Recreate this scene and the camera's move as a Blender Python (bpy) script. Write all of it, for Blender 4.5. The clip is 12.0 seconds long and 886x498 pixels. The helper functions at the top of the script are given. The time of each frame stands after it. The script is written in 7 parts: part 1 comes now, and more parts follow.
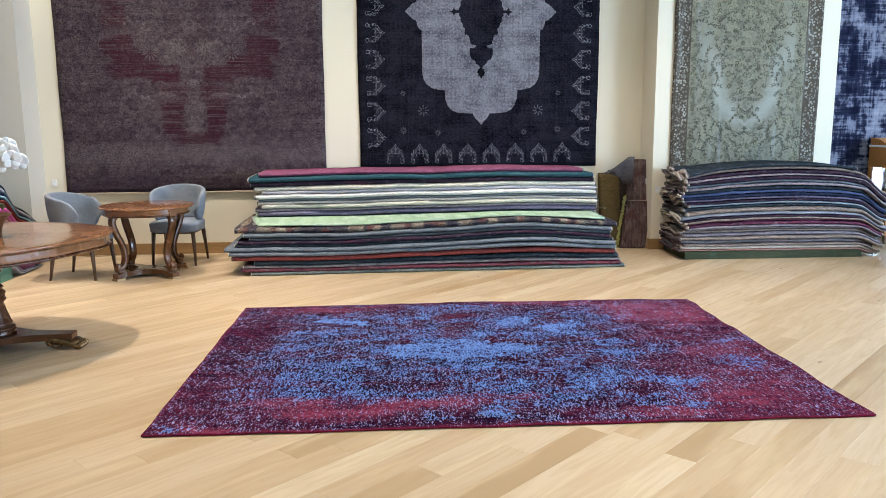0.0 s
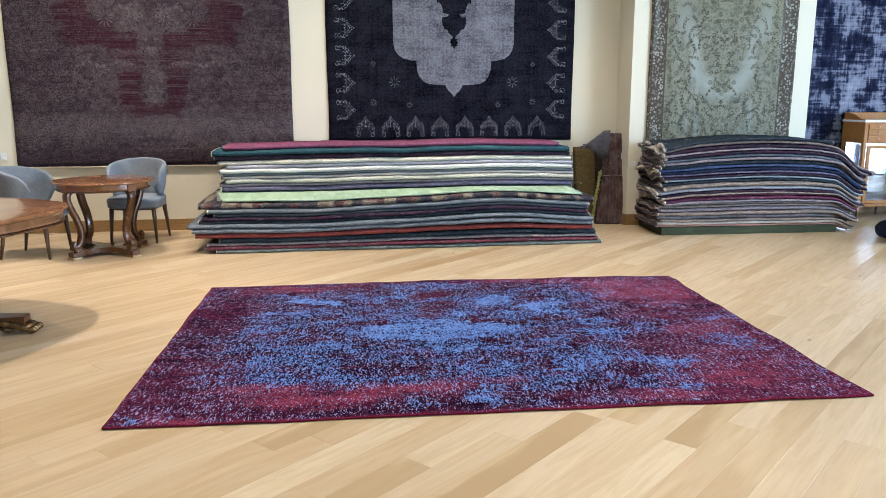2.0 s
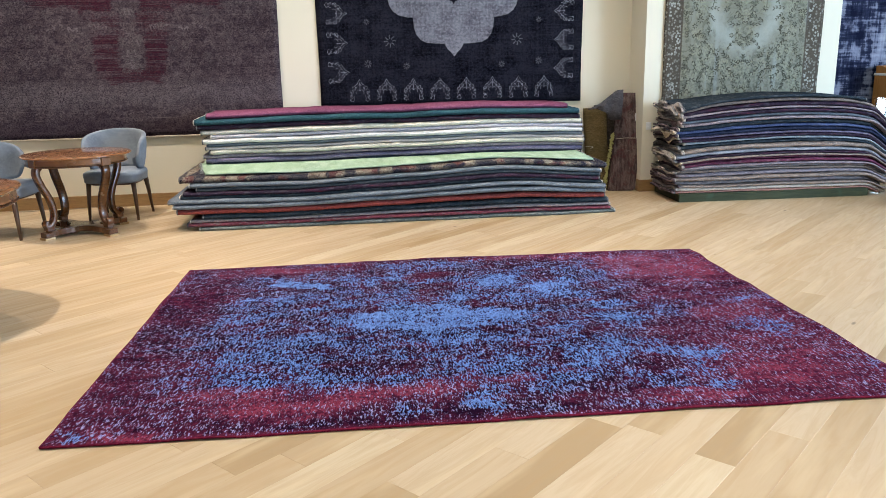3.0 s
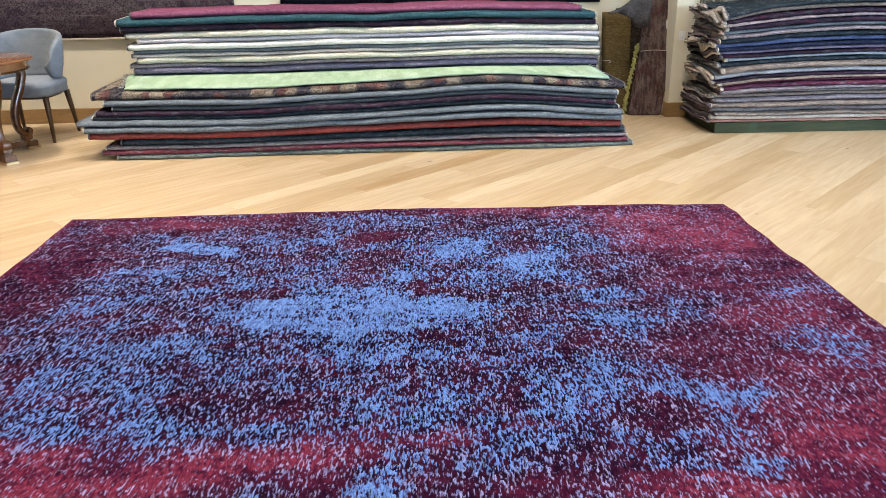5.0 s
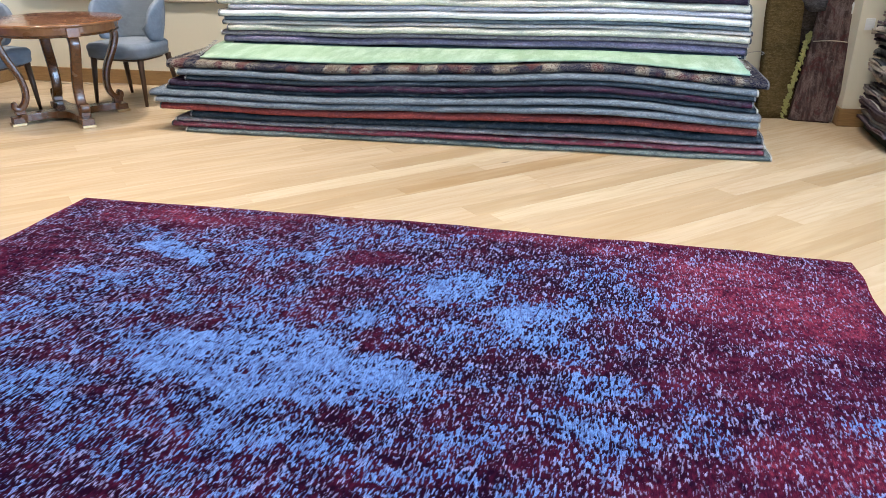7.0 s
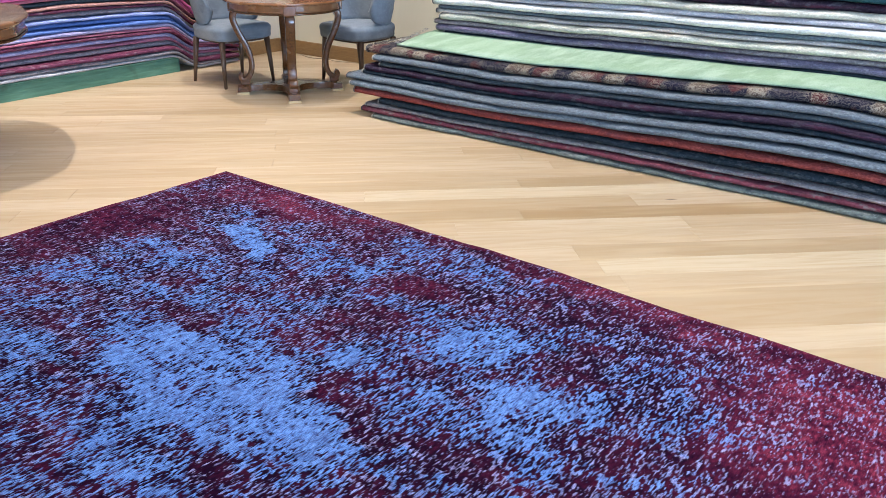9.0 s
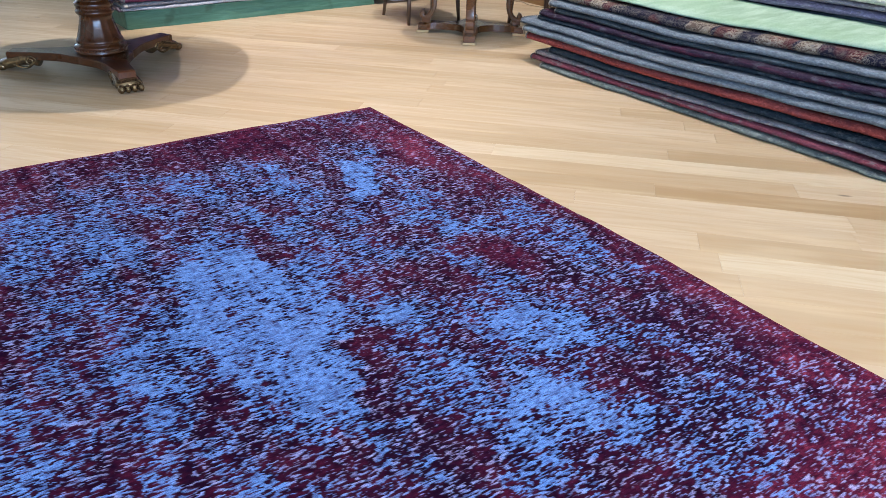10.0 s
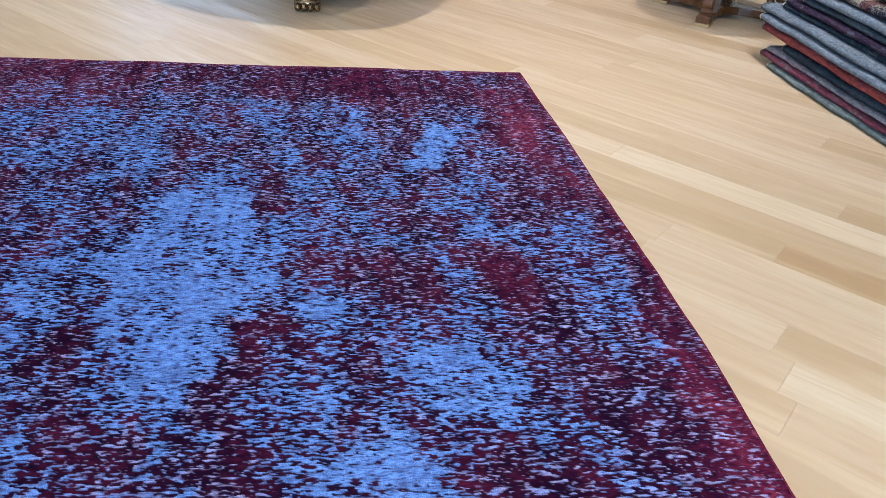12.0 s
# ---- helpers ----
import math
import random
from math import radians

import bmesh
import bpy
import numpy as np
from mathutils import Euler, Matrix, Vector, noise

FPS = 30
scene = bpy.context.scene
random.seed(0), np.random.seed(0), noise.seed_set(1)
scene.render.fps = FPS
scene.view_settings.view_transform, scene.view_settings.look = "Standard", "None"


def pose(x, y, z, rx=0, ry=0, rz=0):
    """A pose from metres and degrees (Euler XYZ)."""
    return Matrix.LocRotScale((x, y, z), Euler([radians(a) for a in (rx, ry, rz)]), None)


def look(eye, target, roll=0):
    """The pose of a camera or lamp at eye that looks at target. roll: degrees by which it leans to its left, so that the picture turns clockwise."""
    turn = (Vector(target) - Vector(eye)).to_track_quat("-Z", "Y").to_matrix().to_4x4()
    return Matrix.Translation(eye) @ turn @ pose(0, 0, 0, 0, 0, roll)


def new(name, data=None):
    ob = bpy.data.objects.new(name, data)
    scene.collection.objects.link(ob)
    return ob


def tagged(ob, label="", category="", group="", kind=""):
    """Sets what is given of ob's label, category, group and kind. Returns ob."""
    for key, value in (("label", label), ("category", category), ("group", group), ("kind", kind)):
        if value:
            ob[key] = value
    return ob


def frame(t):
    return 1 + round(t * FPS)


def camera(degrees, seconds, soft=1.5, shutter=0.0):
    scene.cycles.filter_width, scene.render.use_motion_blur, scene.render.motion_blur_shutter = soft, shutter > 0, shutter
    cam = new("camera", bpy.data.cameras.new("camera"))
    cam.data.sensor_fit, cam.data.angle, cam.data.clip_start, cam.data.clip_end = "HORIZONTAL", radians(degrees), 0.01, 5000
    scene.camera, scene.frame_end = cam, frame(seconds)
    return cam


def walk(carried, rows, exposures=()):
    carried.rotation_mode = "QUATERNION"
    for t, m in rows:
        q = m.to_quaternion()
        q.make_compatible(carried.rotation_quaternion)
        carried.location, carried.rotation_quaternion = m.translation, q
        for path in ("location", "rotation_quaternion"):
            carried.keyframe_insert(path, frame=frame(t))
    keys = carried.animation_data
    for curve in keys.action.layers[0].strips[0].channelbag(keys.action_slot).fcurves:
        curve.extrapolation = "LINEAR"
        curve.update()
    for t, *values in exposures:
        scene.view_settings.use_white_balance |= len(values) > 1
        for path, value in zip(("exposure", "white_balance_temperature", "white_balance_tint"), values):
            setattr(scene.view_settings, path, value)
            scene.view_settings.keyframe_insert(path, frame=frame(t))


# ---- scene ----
cam = camera(59.8, 12.0, 0.85)
PATH = [
    (0, (0.16, 0.663, 1.533), (0.339, 2.628, 1.206), -0.4),
    (0.5, (0.151, 0.694, 1.534), (0.371, 2.654, 1.2), 0.3),
    (1, (0.124, 0.726, 1.518), (0.378, 2.681, 1.177), 0.7),
    (1.5, (0.095, 0.797, 1.511), (0.366, 2.746, 1.151), 0.5),
    (2, (0.084, 0.916, 1.492), (0.355, 2.86, 1.104), -0.1),
    (2.5, (0.145, 1.176, 1.452), (0.404, 3.112, 1.022), -0.7),
    (2.7, (0.181, 1.28, 1.464), (0.433, 3.212, 1.015), -1.0),
    (4.3, (0.593, 2.305, 1.403), (0.801, 4.194, 0.78), -1.0),
    (4.5, (0.661, 2.422, 1.412), (0.855, 4.303, 0.76), -1.1),
    (5, (0.817, 2.744, 1.386), (0.978, 4.607, 0.675), -0.5),
    (5.5, (1.002, 2.977, 1.373), (1.085, 4.826, 0.616), -0.0),
    (6, (1.279, 3.165, 1.379), (1.153, 5.005, 0.605), -1.0),
    (6.5, (1.495, 3.357, 1.356), (1.284, 5.186, 0.577), -1.2),
    (7, (1.667, 3.6, 1.362), (1.325, 5.408, 0.579), 0.1),
    (7.2, (1.75, 3.679, 1.35), (1.314, 5.466, 0.566), 0.5),
    (8.8, (2.347, 4.354, 1.365), (1.412, 5.93, 0.563), 0.7),
    (9, (2.414, 4.454, 1.354), (1.349, 5.94, 0.543), 0.8),
    (9.5, (2.59, 4.647, 1.354), (1.24, 5.833, 0.477), 0.9),
    (10, (2.613, 4.91, 1.322), (1.204, 5.973, 0.383), 1.7),
    (10.5, (2.605, 5.188, 1.337), (1.155, 6.175, 0.376), 2.7),
    (11, (2.69, 5.485, 1.307), (1.164, 6.32, 0.319), 2.4),
    (11.5, (2.704, 5.726, 1.293), (1.118, 6.371, 0.259), 3.2),
    (12, (2.568, 5.961, 1.265), (0.92, 6.329, 0.194), 5.3),
]
walk(cam, [(t, look(eye, target, roll)) for t, eye, target, roll in PATH],
     [(0, 0.07, 6500, 15), (2.5, 0.02, 6550, 15), (4.5, 0.26, 6800, 15), (5.5, 0.25, 6800, 15), (6.5, 0.235, 6230, 15), (7.0, 0.23, 6180, 15), (9.0, 0.10, 5880, 15), (12, -0.10, 5560, 15)])

# ---------------------------------------------------------------- light
ROOM_X0, ROOM_X1, ROOM_Y0, ROOM_Y1, ROOM_H = -7.6, 9.6, -4.0, 9.96, 5.2

world = bpy.data.worlds.new("sky_world")
scene.world = world
world.use_nodes = True
wn = world.node_tree
sky = wn.nodes.new("ShaderNodeTexSky")
sky.sky_type = "NISHITA"
sky.sun_disc = False
sky.sun_elevation, sky.sun_rotation = radians(42), radians(200)
wn.nodes["Background"].inputs["Strength"].default_value = 0.15
wn.links.new(sky.outputs["Color"], wn.nodes["Background"].inputs["Color"])


def lamp(name, kind, m, energy, color):
    ob = new(name, bpy.data.lights.new(name, kind))
    ob.matrix_world = m
    ob.data.energy, ob.data.color = energy, color
    return ob


def downlight(x, y, energy, size, degrees=72, blend=0.9):
    ob = lamp("ceiling_spot", "SPOT", look((x, y, ROOM_H - 0.12), (x, y + 0.001, 0)), energy, (1.0, 0.93, 0.82))
    ob.data.spot_size, ob.data.spot_blend, ob.data.shadow_soft_size = radians(degrees), blend, size
    return ob


SPOT = 600
for sx, sy, k in ((-2.32, 6.15, 1.3), (-2.1, 8.65, 1.15), (0.3, 8.35, 0.9), (2.5, 8.3, 0.85), (4.6, 6.9, 0.55), (0.3, 5.2, 0.9),
                  (2.9, 5.4, 0.58), (0.2, 2.2, 0.8), (3.2, 2.2, 0.48), (-2.8, 3.0, 0.22)):
    downlight(sx, sy, SPOT * k, 0.045 if k > 1 else 0.13)

# added fill, no known fitting: brightens the stack on the green platform
stack_fill = lamp("ceiling_spot", "SPOT", look((-2.0, 7.6, ROOM_H - 0.12), (-3.6, 7.5, 0.35)), 620, (1.0, 0.93, 0.82))
stack_fill.data.spot_size, stack_fill.data.spot_blend, stack_fill.data.shadow_soft_size = radians(40), 0.9, 0.13

# added fill spots, no such fittings known: they brighten the wall behind the rugs
for wx in (-3.0, -0.9, 1.4):
    wall_fill = lamp("wall_wash_spot", "SPOT", look((wx, 8.75, ROOM_H - 0.15), (wx, 9.96, 2.1)), 230, (1.0, 0.94, 0.84))
    wall_fill.data.spot_size, wall_fill.data.spot_blend, wall_fill.data.shadow_soft_size = radians(62), 1.0, 0.08

for y0, y1 in ((0.4, 3.4), (3.8, 6.4)):
    day = lamp("window_daylight", "AREA", look((ROOM_X1 - 0.02, (y0 + y1) / 2, 1.75), (0, (y0 + y1) / 2, 1.2)), 760 if y0 < 1 else 520, (0.50, 0.73, 1.0))
    day.data.shape, day.data.size, day.data.size_y = "RECTANGLE", y1 - y0, 3.0
day = lamp("window_daylight", "AREA", look((ROOM_X0 + 0.02, 4.6, 1.7), (0, 4.6, 1.0)), 20, (0.66, 0.82, 1.0))
day.data.shape, day.data.size, day.data.size_y = "RECTANGLE", 1.9, 2.4


# ---------------------------------------------------------------- node helpers
def put(nt, value, socket):
    if isinstance(value, bpy.types.NodeSocket):
        nt.links.new(value, socket)
    else:
        if isinstance(value, (tuple, list)) and len(value) == 3 and socket.type == "RGBA":
            value = (*value, 1)
        socket.default_value = value


def material(name, rough=0.6, metal=0.0, sheen=0.0):
    m = bpy.data.materials.new(name)
    m.use_nodes = True
    nt = m.node_tree
    b = nt.nodes["Principled BSDF"]
    b.inputs["Roughness"].default_value = rough
    b.inputs["Metallic"].default_value = metal
    b.inputs["Sheen Weight"].default_value = sheen
    return m, nt, b


def objco(nt):
    return nt.nodes.new("ShaderNodeTexCoord").outputs["Object"]


def worldpos(nt):
    return nt.nodes.new("ShaderNodeNewGeometry").outputs["Position"]


def mapped(nt, vec, loc=(0, 0, 0), rot=(0, 0, 0), scale=(1, 1, 1)):
    n = nt.nodes.new("ShaderNodeMapping")
    put(nt, vec, n.inputs["Vector"])
    put(nt, loc, n.inputs["Location"]), put(nt, rot, n.inputs["Rotation"]), put(nt, scale, n.inputs["Scale"])
    return n.outputs["Vector"]


def noise_tex(nt, vec, scale=1.0, detail=3.0, rough=0.55, distortion=0.0, color=False):
    n = nt.nodes.new("ShaderNodeTexNoise")
    put(nt, vec, n.inputs["Vector"]), put(nt, scale, n.inputs["Scale"]), put(nt, detail, n.inputs["Detail"])
    put(nt, rough, n.inputs["Roughness"]), put(nt, distortion, n.inputs["Distortion"])
    return n.outputs["Color"] if color else n.outputs["Fac"]


def voronoi(nt, vec, scale=1.0, feature="F1"):
    n = nt.nodes.new("ShaderNodeTexVoronoi")
    n.feature = feature
    put(nt, vec, n.inputs["Vector"]), put(nt, scale, n.inputs["Scale"])
    return n.outputs["Distance"]


def calc(nt, op, a, b=0.0, clamp=False):
    n = nt.nodes.new("ShaderNodeMath")
    n.operation, n.use_clamp = op, clamp
    put(nt, a, n.inputs[0]), put(nt, b, n.inputs[1])
    return n.outputs[0]


def vec_calc(nt, op, a, b=(0, 0, 0)):
    n = nt.nodes.new("ShaderNodeVectorMath")
    n.operation = op
    put(nt, a, n.inputs[0]), put(nt, b, n.inputs[1])
    return n.outputs["Value"] if op in ("LENGTH", "DISTANCE") else n.outputs["Vector"]


def span(nt, v, a, b, c=0.0, d=1.0):
    n = nt.nodes.new("ShaderNodeMapRange")
    n.interpolation_type = "SMOOTHSTEP"
    for k, value in enumerate((v, a, b, c, d)):
        put(nt, value, n.inputs[k])
    return n.outputs["Result"]


def mix(nt, fac, a, b):
    n = nt.nodes.new("ShaderNodeMix")
    n.data_type = "RGBA"
    put(nt, fac, n.inputs[0]), put(nt, a, n.inputs[6]), put(nt, b, n.inputs[7])
    return n.outputs[2]


def ramp(nt, fac, *stops):
    n = nt.nodes.new("ShaderNodeValToRGB")
    put(nt, fac, n.inputs[0])
    e = n.color_ramp.elements
    while len(e) < len(stops):
        e.new(0.5)
    for k, (p, c) in enumerate(stops):
        e[k].position, e[k].color = p, (*c, 1)
    return n.outputs["Color"]


def axes(nt, vec):
    n = nt.nodes.new("ShaderNodeSeparateXYZ")
    put(nt, vec, n.inputs[0])
    return n.outputs


def bump(nt, b, height, strength=0.3, distance=0.01):
    n = nt.nodes.new("ShaderNodeBump")
    put(nt, strength, n.inputs["Strength"]), put(nt, distance, n.inputs["Distance"]), put(nt, height, n.inputs["Height"])
    nt.links.new(n.outputs["Normal"], b.inputs["Normal"])


def blob(nt, vec, cx, cy, rx, ry, soft=0.55):
    """1 inside an ellipse, falling to 0 at its rim."""
    d = vec_calc(nt, "LENGTH", mapped(nt, vec, (-cx / rx, -cy / ry, 0), (0, 0, 0), (1 / rx, 1 / ry, 0)))
    return span(nt, d, 1.0, 1.0 - soft)


def strongest(nt, values):
    out = None
    for v in values:
        out = v if out is None else calc(nt, "MAXIMUM", out, v)
    return out


# ---------------------------------------------------------------- materials
def plaster(name, color):
    m, nt, b = material(name, 0.85)
    p = worldpos(nt)
    a = noise_tex(nt, p, 0.7, 3)
    put(nt, mix(nt, a, [c * 0.94 for c in color], [min(1, c * 1.05) for c in color]), b.inputs["Base Color"])
    bump(nt, b, noise_tex(nt, p, 140, 3), 0.12, 0.003)
    return m


M_wall = plaster("cream_wall_paint", (0.76, 0.70, 0.55))
# same cream wall, mixed greyer for the pier face that gets less light
M_wall_shaded = plaster("cream_wall_paint_in_shade", (0.62, 0.57, 0.48))
M_ceiling = plaster("ceiling_paint", (0.82, 0.80, 0.76))


def polished_wood(name, dark, light, rough=0.28, scale=9.0, coat=0.35, along=(1, 9, 9)):
    m, nt, b = material(name, rough)
    p = mapped(nt, objco(nt), scale=along)
    g = noise_tex(nt, p, scale, 6, 0.62, 1.2)
    w = noise_tex(nt, objco(nt), 3.0, 3)
    fine = noise_tex(nt, p, scale * 7, 2)
    f = calc(nt, "ADD", calc(nt, "MULTIPLY", g, 0.7), calc(nt, "MULTIPLY", w, 0.3))
    c = ramp(nt, f, (0.32, dark), (0.66, light))
    put(nt, mix(nt, calc(nt, "MULTIPLY", fine, 0.35), c, [v * 0.55 for v in dark]), b.inputs["Base Color"])
    put(nt, span(nt, w, 0.3, 0.7, rough * 0.8, rough * 1.35), b.inputs["Roughness"])
    b.inputs["Coat Weight"].default_value, b.inputs["Coat Roughness"].default_value = coat, 0.12
    bump(nt, b, fine, 0.05, 0.002)
    return m


M_mahogany = polished_wood("dark_mahogany", (0.028, 0.0075, 0.0025), (0.120, 0.034, 0.0085), 0.26, 9.0, 0.16)
M_scroll_wood = polished_wood("red_brown_walnut", (0.032, 0.010, 0.003), (0.165, 0.058, 0.0145), 0.24, 9.0, 0.22)
M_table_top = polished_wood("burr_mahogany_veneer", (0.16, 0.060, 0.022), (0.32, 0.14, 0.055), 0.22, 5.0, 0.5, (1, 1.8, 1))
M_leg_wood = polished_wood("walnut_leg", (0.050, 0.024, 0.012), (0.13, 0.065, 0.033), 0.4, 9, 0.1, (9, 9, 1))
M_oak_cab = polished_wood("honey_oak", (0.30, 0.112, 0.021), (0.50, 0.212, 0.050), 0.55, 7, 0.0, (9, 9, 1))
M_skirting = polished_wood("oak_skirting", (0.26, 0.145, 0.055), (0.40, 0.245, 0.105), 0.42, 6, 0.1, (1, 6, 9))


def simple(name, color, rough=0.5, metal=0.0, vary=0.12, scale=60, sheen=0.0):
    m, nt, b = material(name, rough, metal, sheen)
    n = noise_tex(nt, objco(nt), scale, 4)
    put(nt, mix(nt, n, [c * (1 - vary) for c in color], [min(1, c * (1 + vary)) for c in color]), b.inputs["Base Color"])
    bump(nt, b, n, 0.15, 0.002)
    return m


M_brass = simple("aged_brass", (0.55, 0.40, 0.22), 0.30, 0.9)
M_bronze = simple("dark_bronze_carving", (0.20, 0.125, 0.060), 0.27, 0.85, 0.9, 55)
M_white_plastic = simple("white_plastic", (0.82, 0.82, 0.80), 0.4, 0, 0.02)
M_petal = simple("white_petal", (0.85, 0.84, 0.80), 0.55, 0, 0.05, 40)
M_leaf = simple("green_leaf", (0.05, 0.10, 0.03), 0.4, 0, 0.3, 20)
M_stem = simple("green_stem", (0.14, 0.20, 0.06), 0.5)
M_pot = simple("brown_wood_pot", (0.11, 0.045, 0.018), 0.35, 0, 0.4, 25)
M_cable = simple("beige_cable", (0.35, 0.30, 0.22), 0.5)
M_frame = simple("white_window_frame", (0.75, 0.75, 0.73), 0.4, 0, 0.03)
# white stands in for the window's reflection on the cabinet top
M_ledge = simple("cabinet_top_window_glare", (0.78, 0.77, 0.74), 0.25, 0, 0.04)
m_glass, nt, b = material("clear_glass", 0.02)
b.inputs["Transmission Weight"].default_value, b.inputs["IOR"].default_value = 1.0, 1.45
M_glass = m_glass

def painted_board(name, lo, hi):
    m, nt, b = material(name, 0.6)
    p = objco(nt)
    g = noise_tex(nt, mapped(nt, p, scale=(1.5, 14, 14)), 3, 5, 0.6, 0.8)
    k = span(nt, noise_tex(nt, p, 5, 3), 0.60, 0.72)
    c = ramp(nt, g, (0.3, lo), (0.7, hi))
    put(nt, mix(nt, calc(nt, "MULTIPLY", k, 0.6), c, (0.05, 0.085, 0.05)), b.inputs["Base Color"])
    b.inputs["Specular IOR Level"].default_value = 0.2
    bump(nt, b, g, 0.25, 0.004)
    return m


M_green_board = painted_board("green_painted_plank", (0.060, 0.135, 0.085), (0.105, 0.215, 0.145))
M_olive_board = painted_board("dark_olive_painted_plank", (0.026, 0.034, 0.015), (0.054, 0.062, 0.029))


def chair_fabric():
    m, nt, b = material("grey_blue_chair_fabric", 0.9, 0, 0.1)
    p = objco(nt)
    w = noise_tex(nt, p, 420, 2)
    a = noise_tex(nt, p, 7, 3)
    c = mix(nt, span(nt, a, 0.35, 0.65), (0.150, 0.172, 0.200), (0.195, 0.218, 0.246))
    rub = noise_tex(nt, mapped(nt, p, scale=(3, 26, 26)), 2.0, 3)
    put(nt, mix(nt, span(nt, rub, 0.46, 0.66, 0, 0.25), c, (0.25, 0.275, 0.305)), b.inputs["Base Color"])
    bump(nt, b, w, 0.35, 0.002)
    return m


M_chair = chair_fabric()


PLANK_ANGLE = radians(42.25)


def plank_wood(island, name="oak_floor_plank", shade=None):
    m, nt, b = material(name, 0.34)
    if island:
        r = nt.nodes.new("ShaderNodeNewGeometry").outputs["Random Per Island"]
    else:
        r = nt.nodes.new("ShaderNodeObjectInfo").outputs["Random"]
    shift = nt.nodes.new("ShaderNodeCombineXYZ")
    put(nt, calc(nt, "MULTIPLY", r, 37.0), shift.inputs[0]), put(nt, calc(nt, "MULTIPLY", r, 91.0), shift.inputs[1])
    p = vec_calc(nt, "ADD", mapped(nt, worldpos(nt), rot=(0, 0, -PLANK_ANGLE)), shift.outputs[0])
    long = mapped(nt, p, scale=(0.7, 7, 1))
    g = noise_tex(nt, long, 2.2, 5, 0.6, 1.6)
    fine = noise_tex(nt, mapped(nt, p, scale=(3, 90, 1)), 1.5, 3)
    tone = shade or ramp(nt, r, (0.0, (0.350, 0.240, 0.130)), (0.09, (0.415, 0.298, 0.173)), (0.32, (0.470, 0.350, 0.217)),
                         (0.66, (0.500, 0.382, 0.248)), (1.0, (0.570, 0.456, 0.315)))
    c = mix(nt, span(nt, g, 0.32, 0.68, 0.0, 0.45), tone, (0.41, 0.272, 0.135))
    c = mix(nt, span(nt, noise_tex(nt, mapped(nt, p, scale=(0.5, 4, 1)), 2.0, 3), 0.50, 0.72, 0, 0.45), c, (0.64, 0.51, 0.33))
    c = mix(nt, calc(nt, "MULTIPLY", fine, 0.12), c, (0.30, 0.18, 0.08))
    knot = span(nt, voronoi(nt, mapped(nt, p, scale=(1.1, 3.2, 1)), 1.0), 0.05, 0.02, 0, 0.8)
    put(nt, mix(nt, knot, c, (0.09, 0.05, 0.022)), b.inputs["Base Color"])
    put(nt, span(nt, g, 0.3, 0.7, 0.28, 0.42), b.inputs["Roughness"])
    bump(nt, b, fine, 0.06, 0.002)
    return m


M_plank, M_plank_far = plank_wood(False), plank_wood(True)
M_plank_dark, M_plank_pale = plank_wood(False, "tan_oak_plank", (0.350, 0.225, 0.110)), plank_wood(False, "pale_oak_plank", (0.575, 0.468, 0.318))
M_subfloor = simple("dark_subfloor", (0.16, 0.10, 0.05), 0.8)


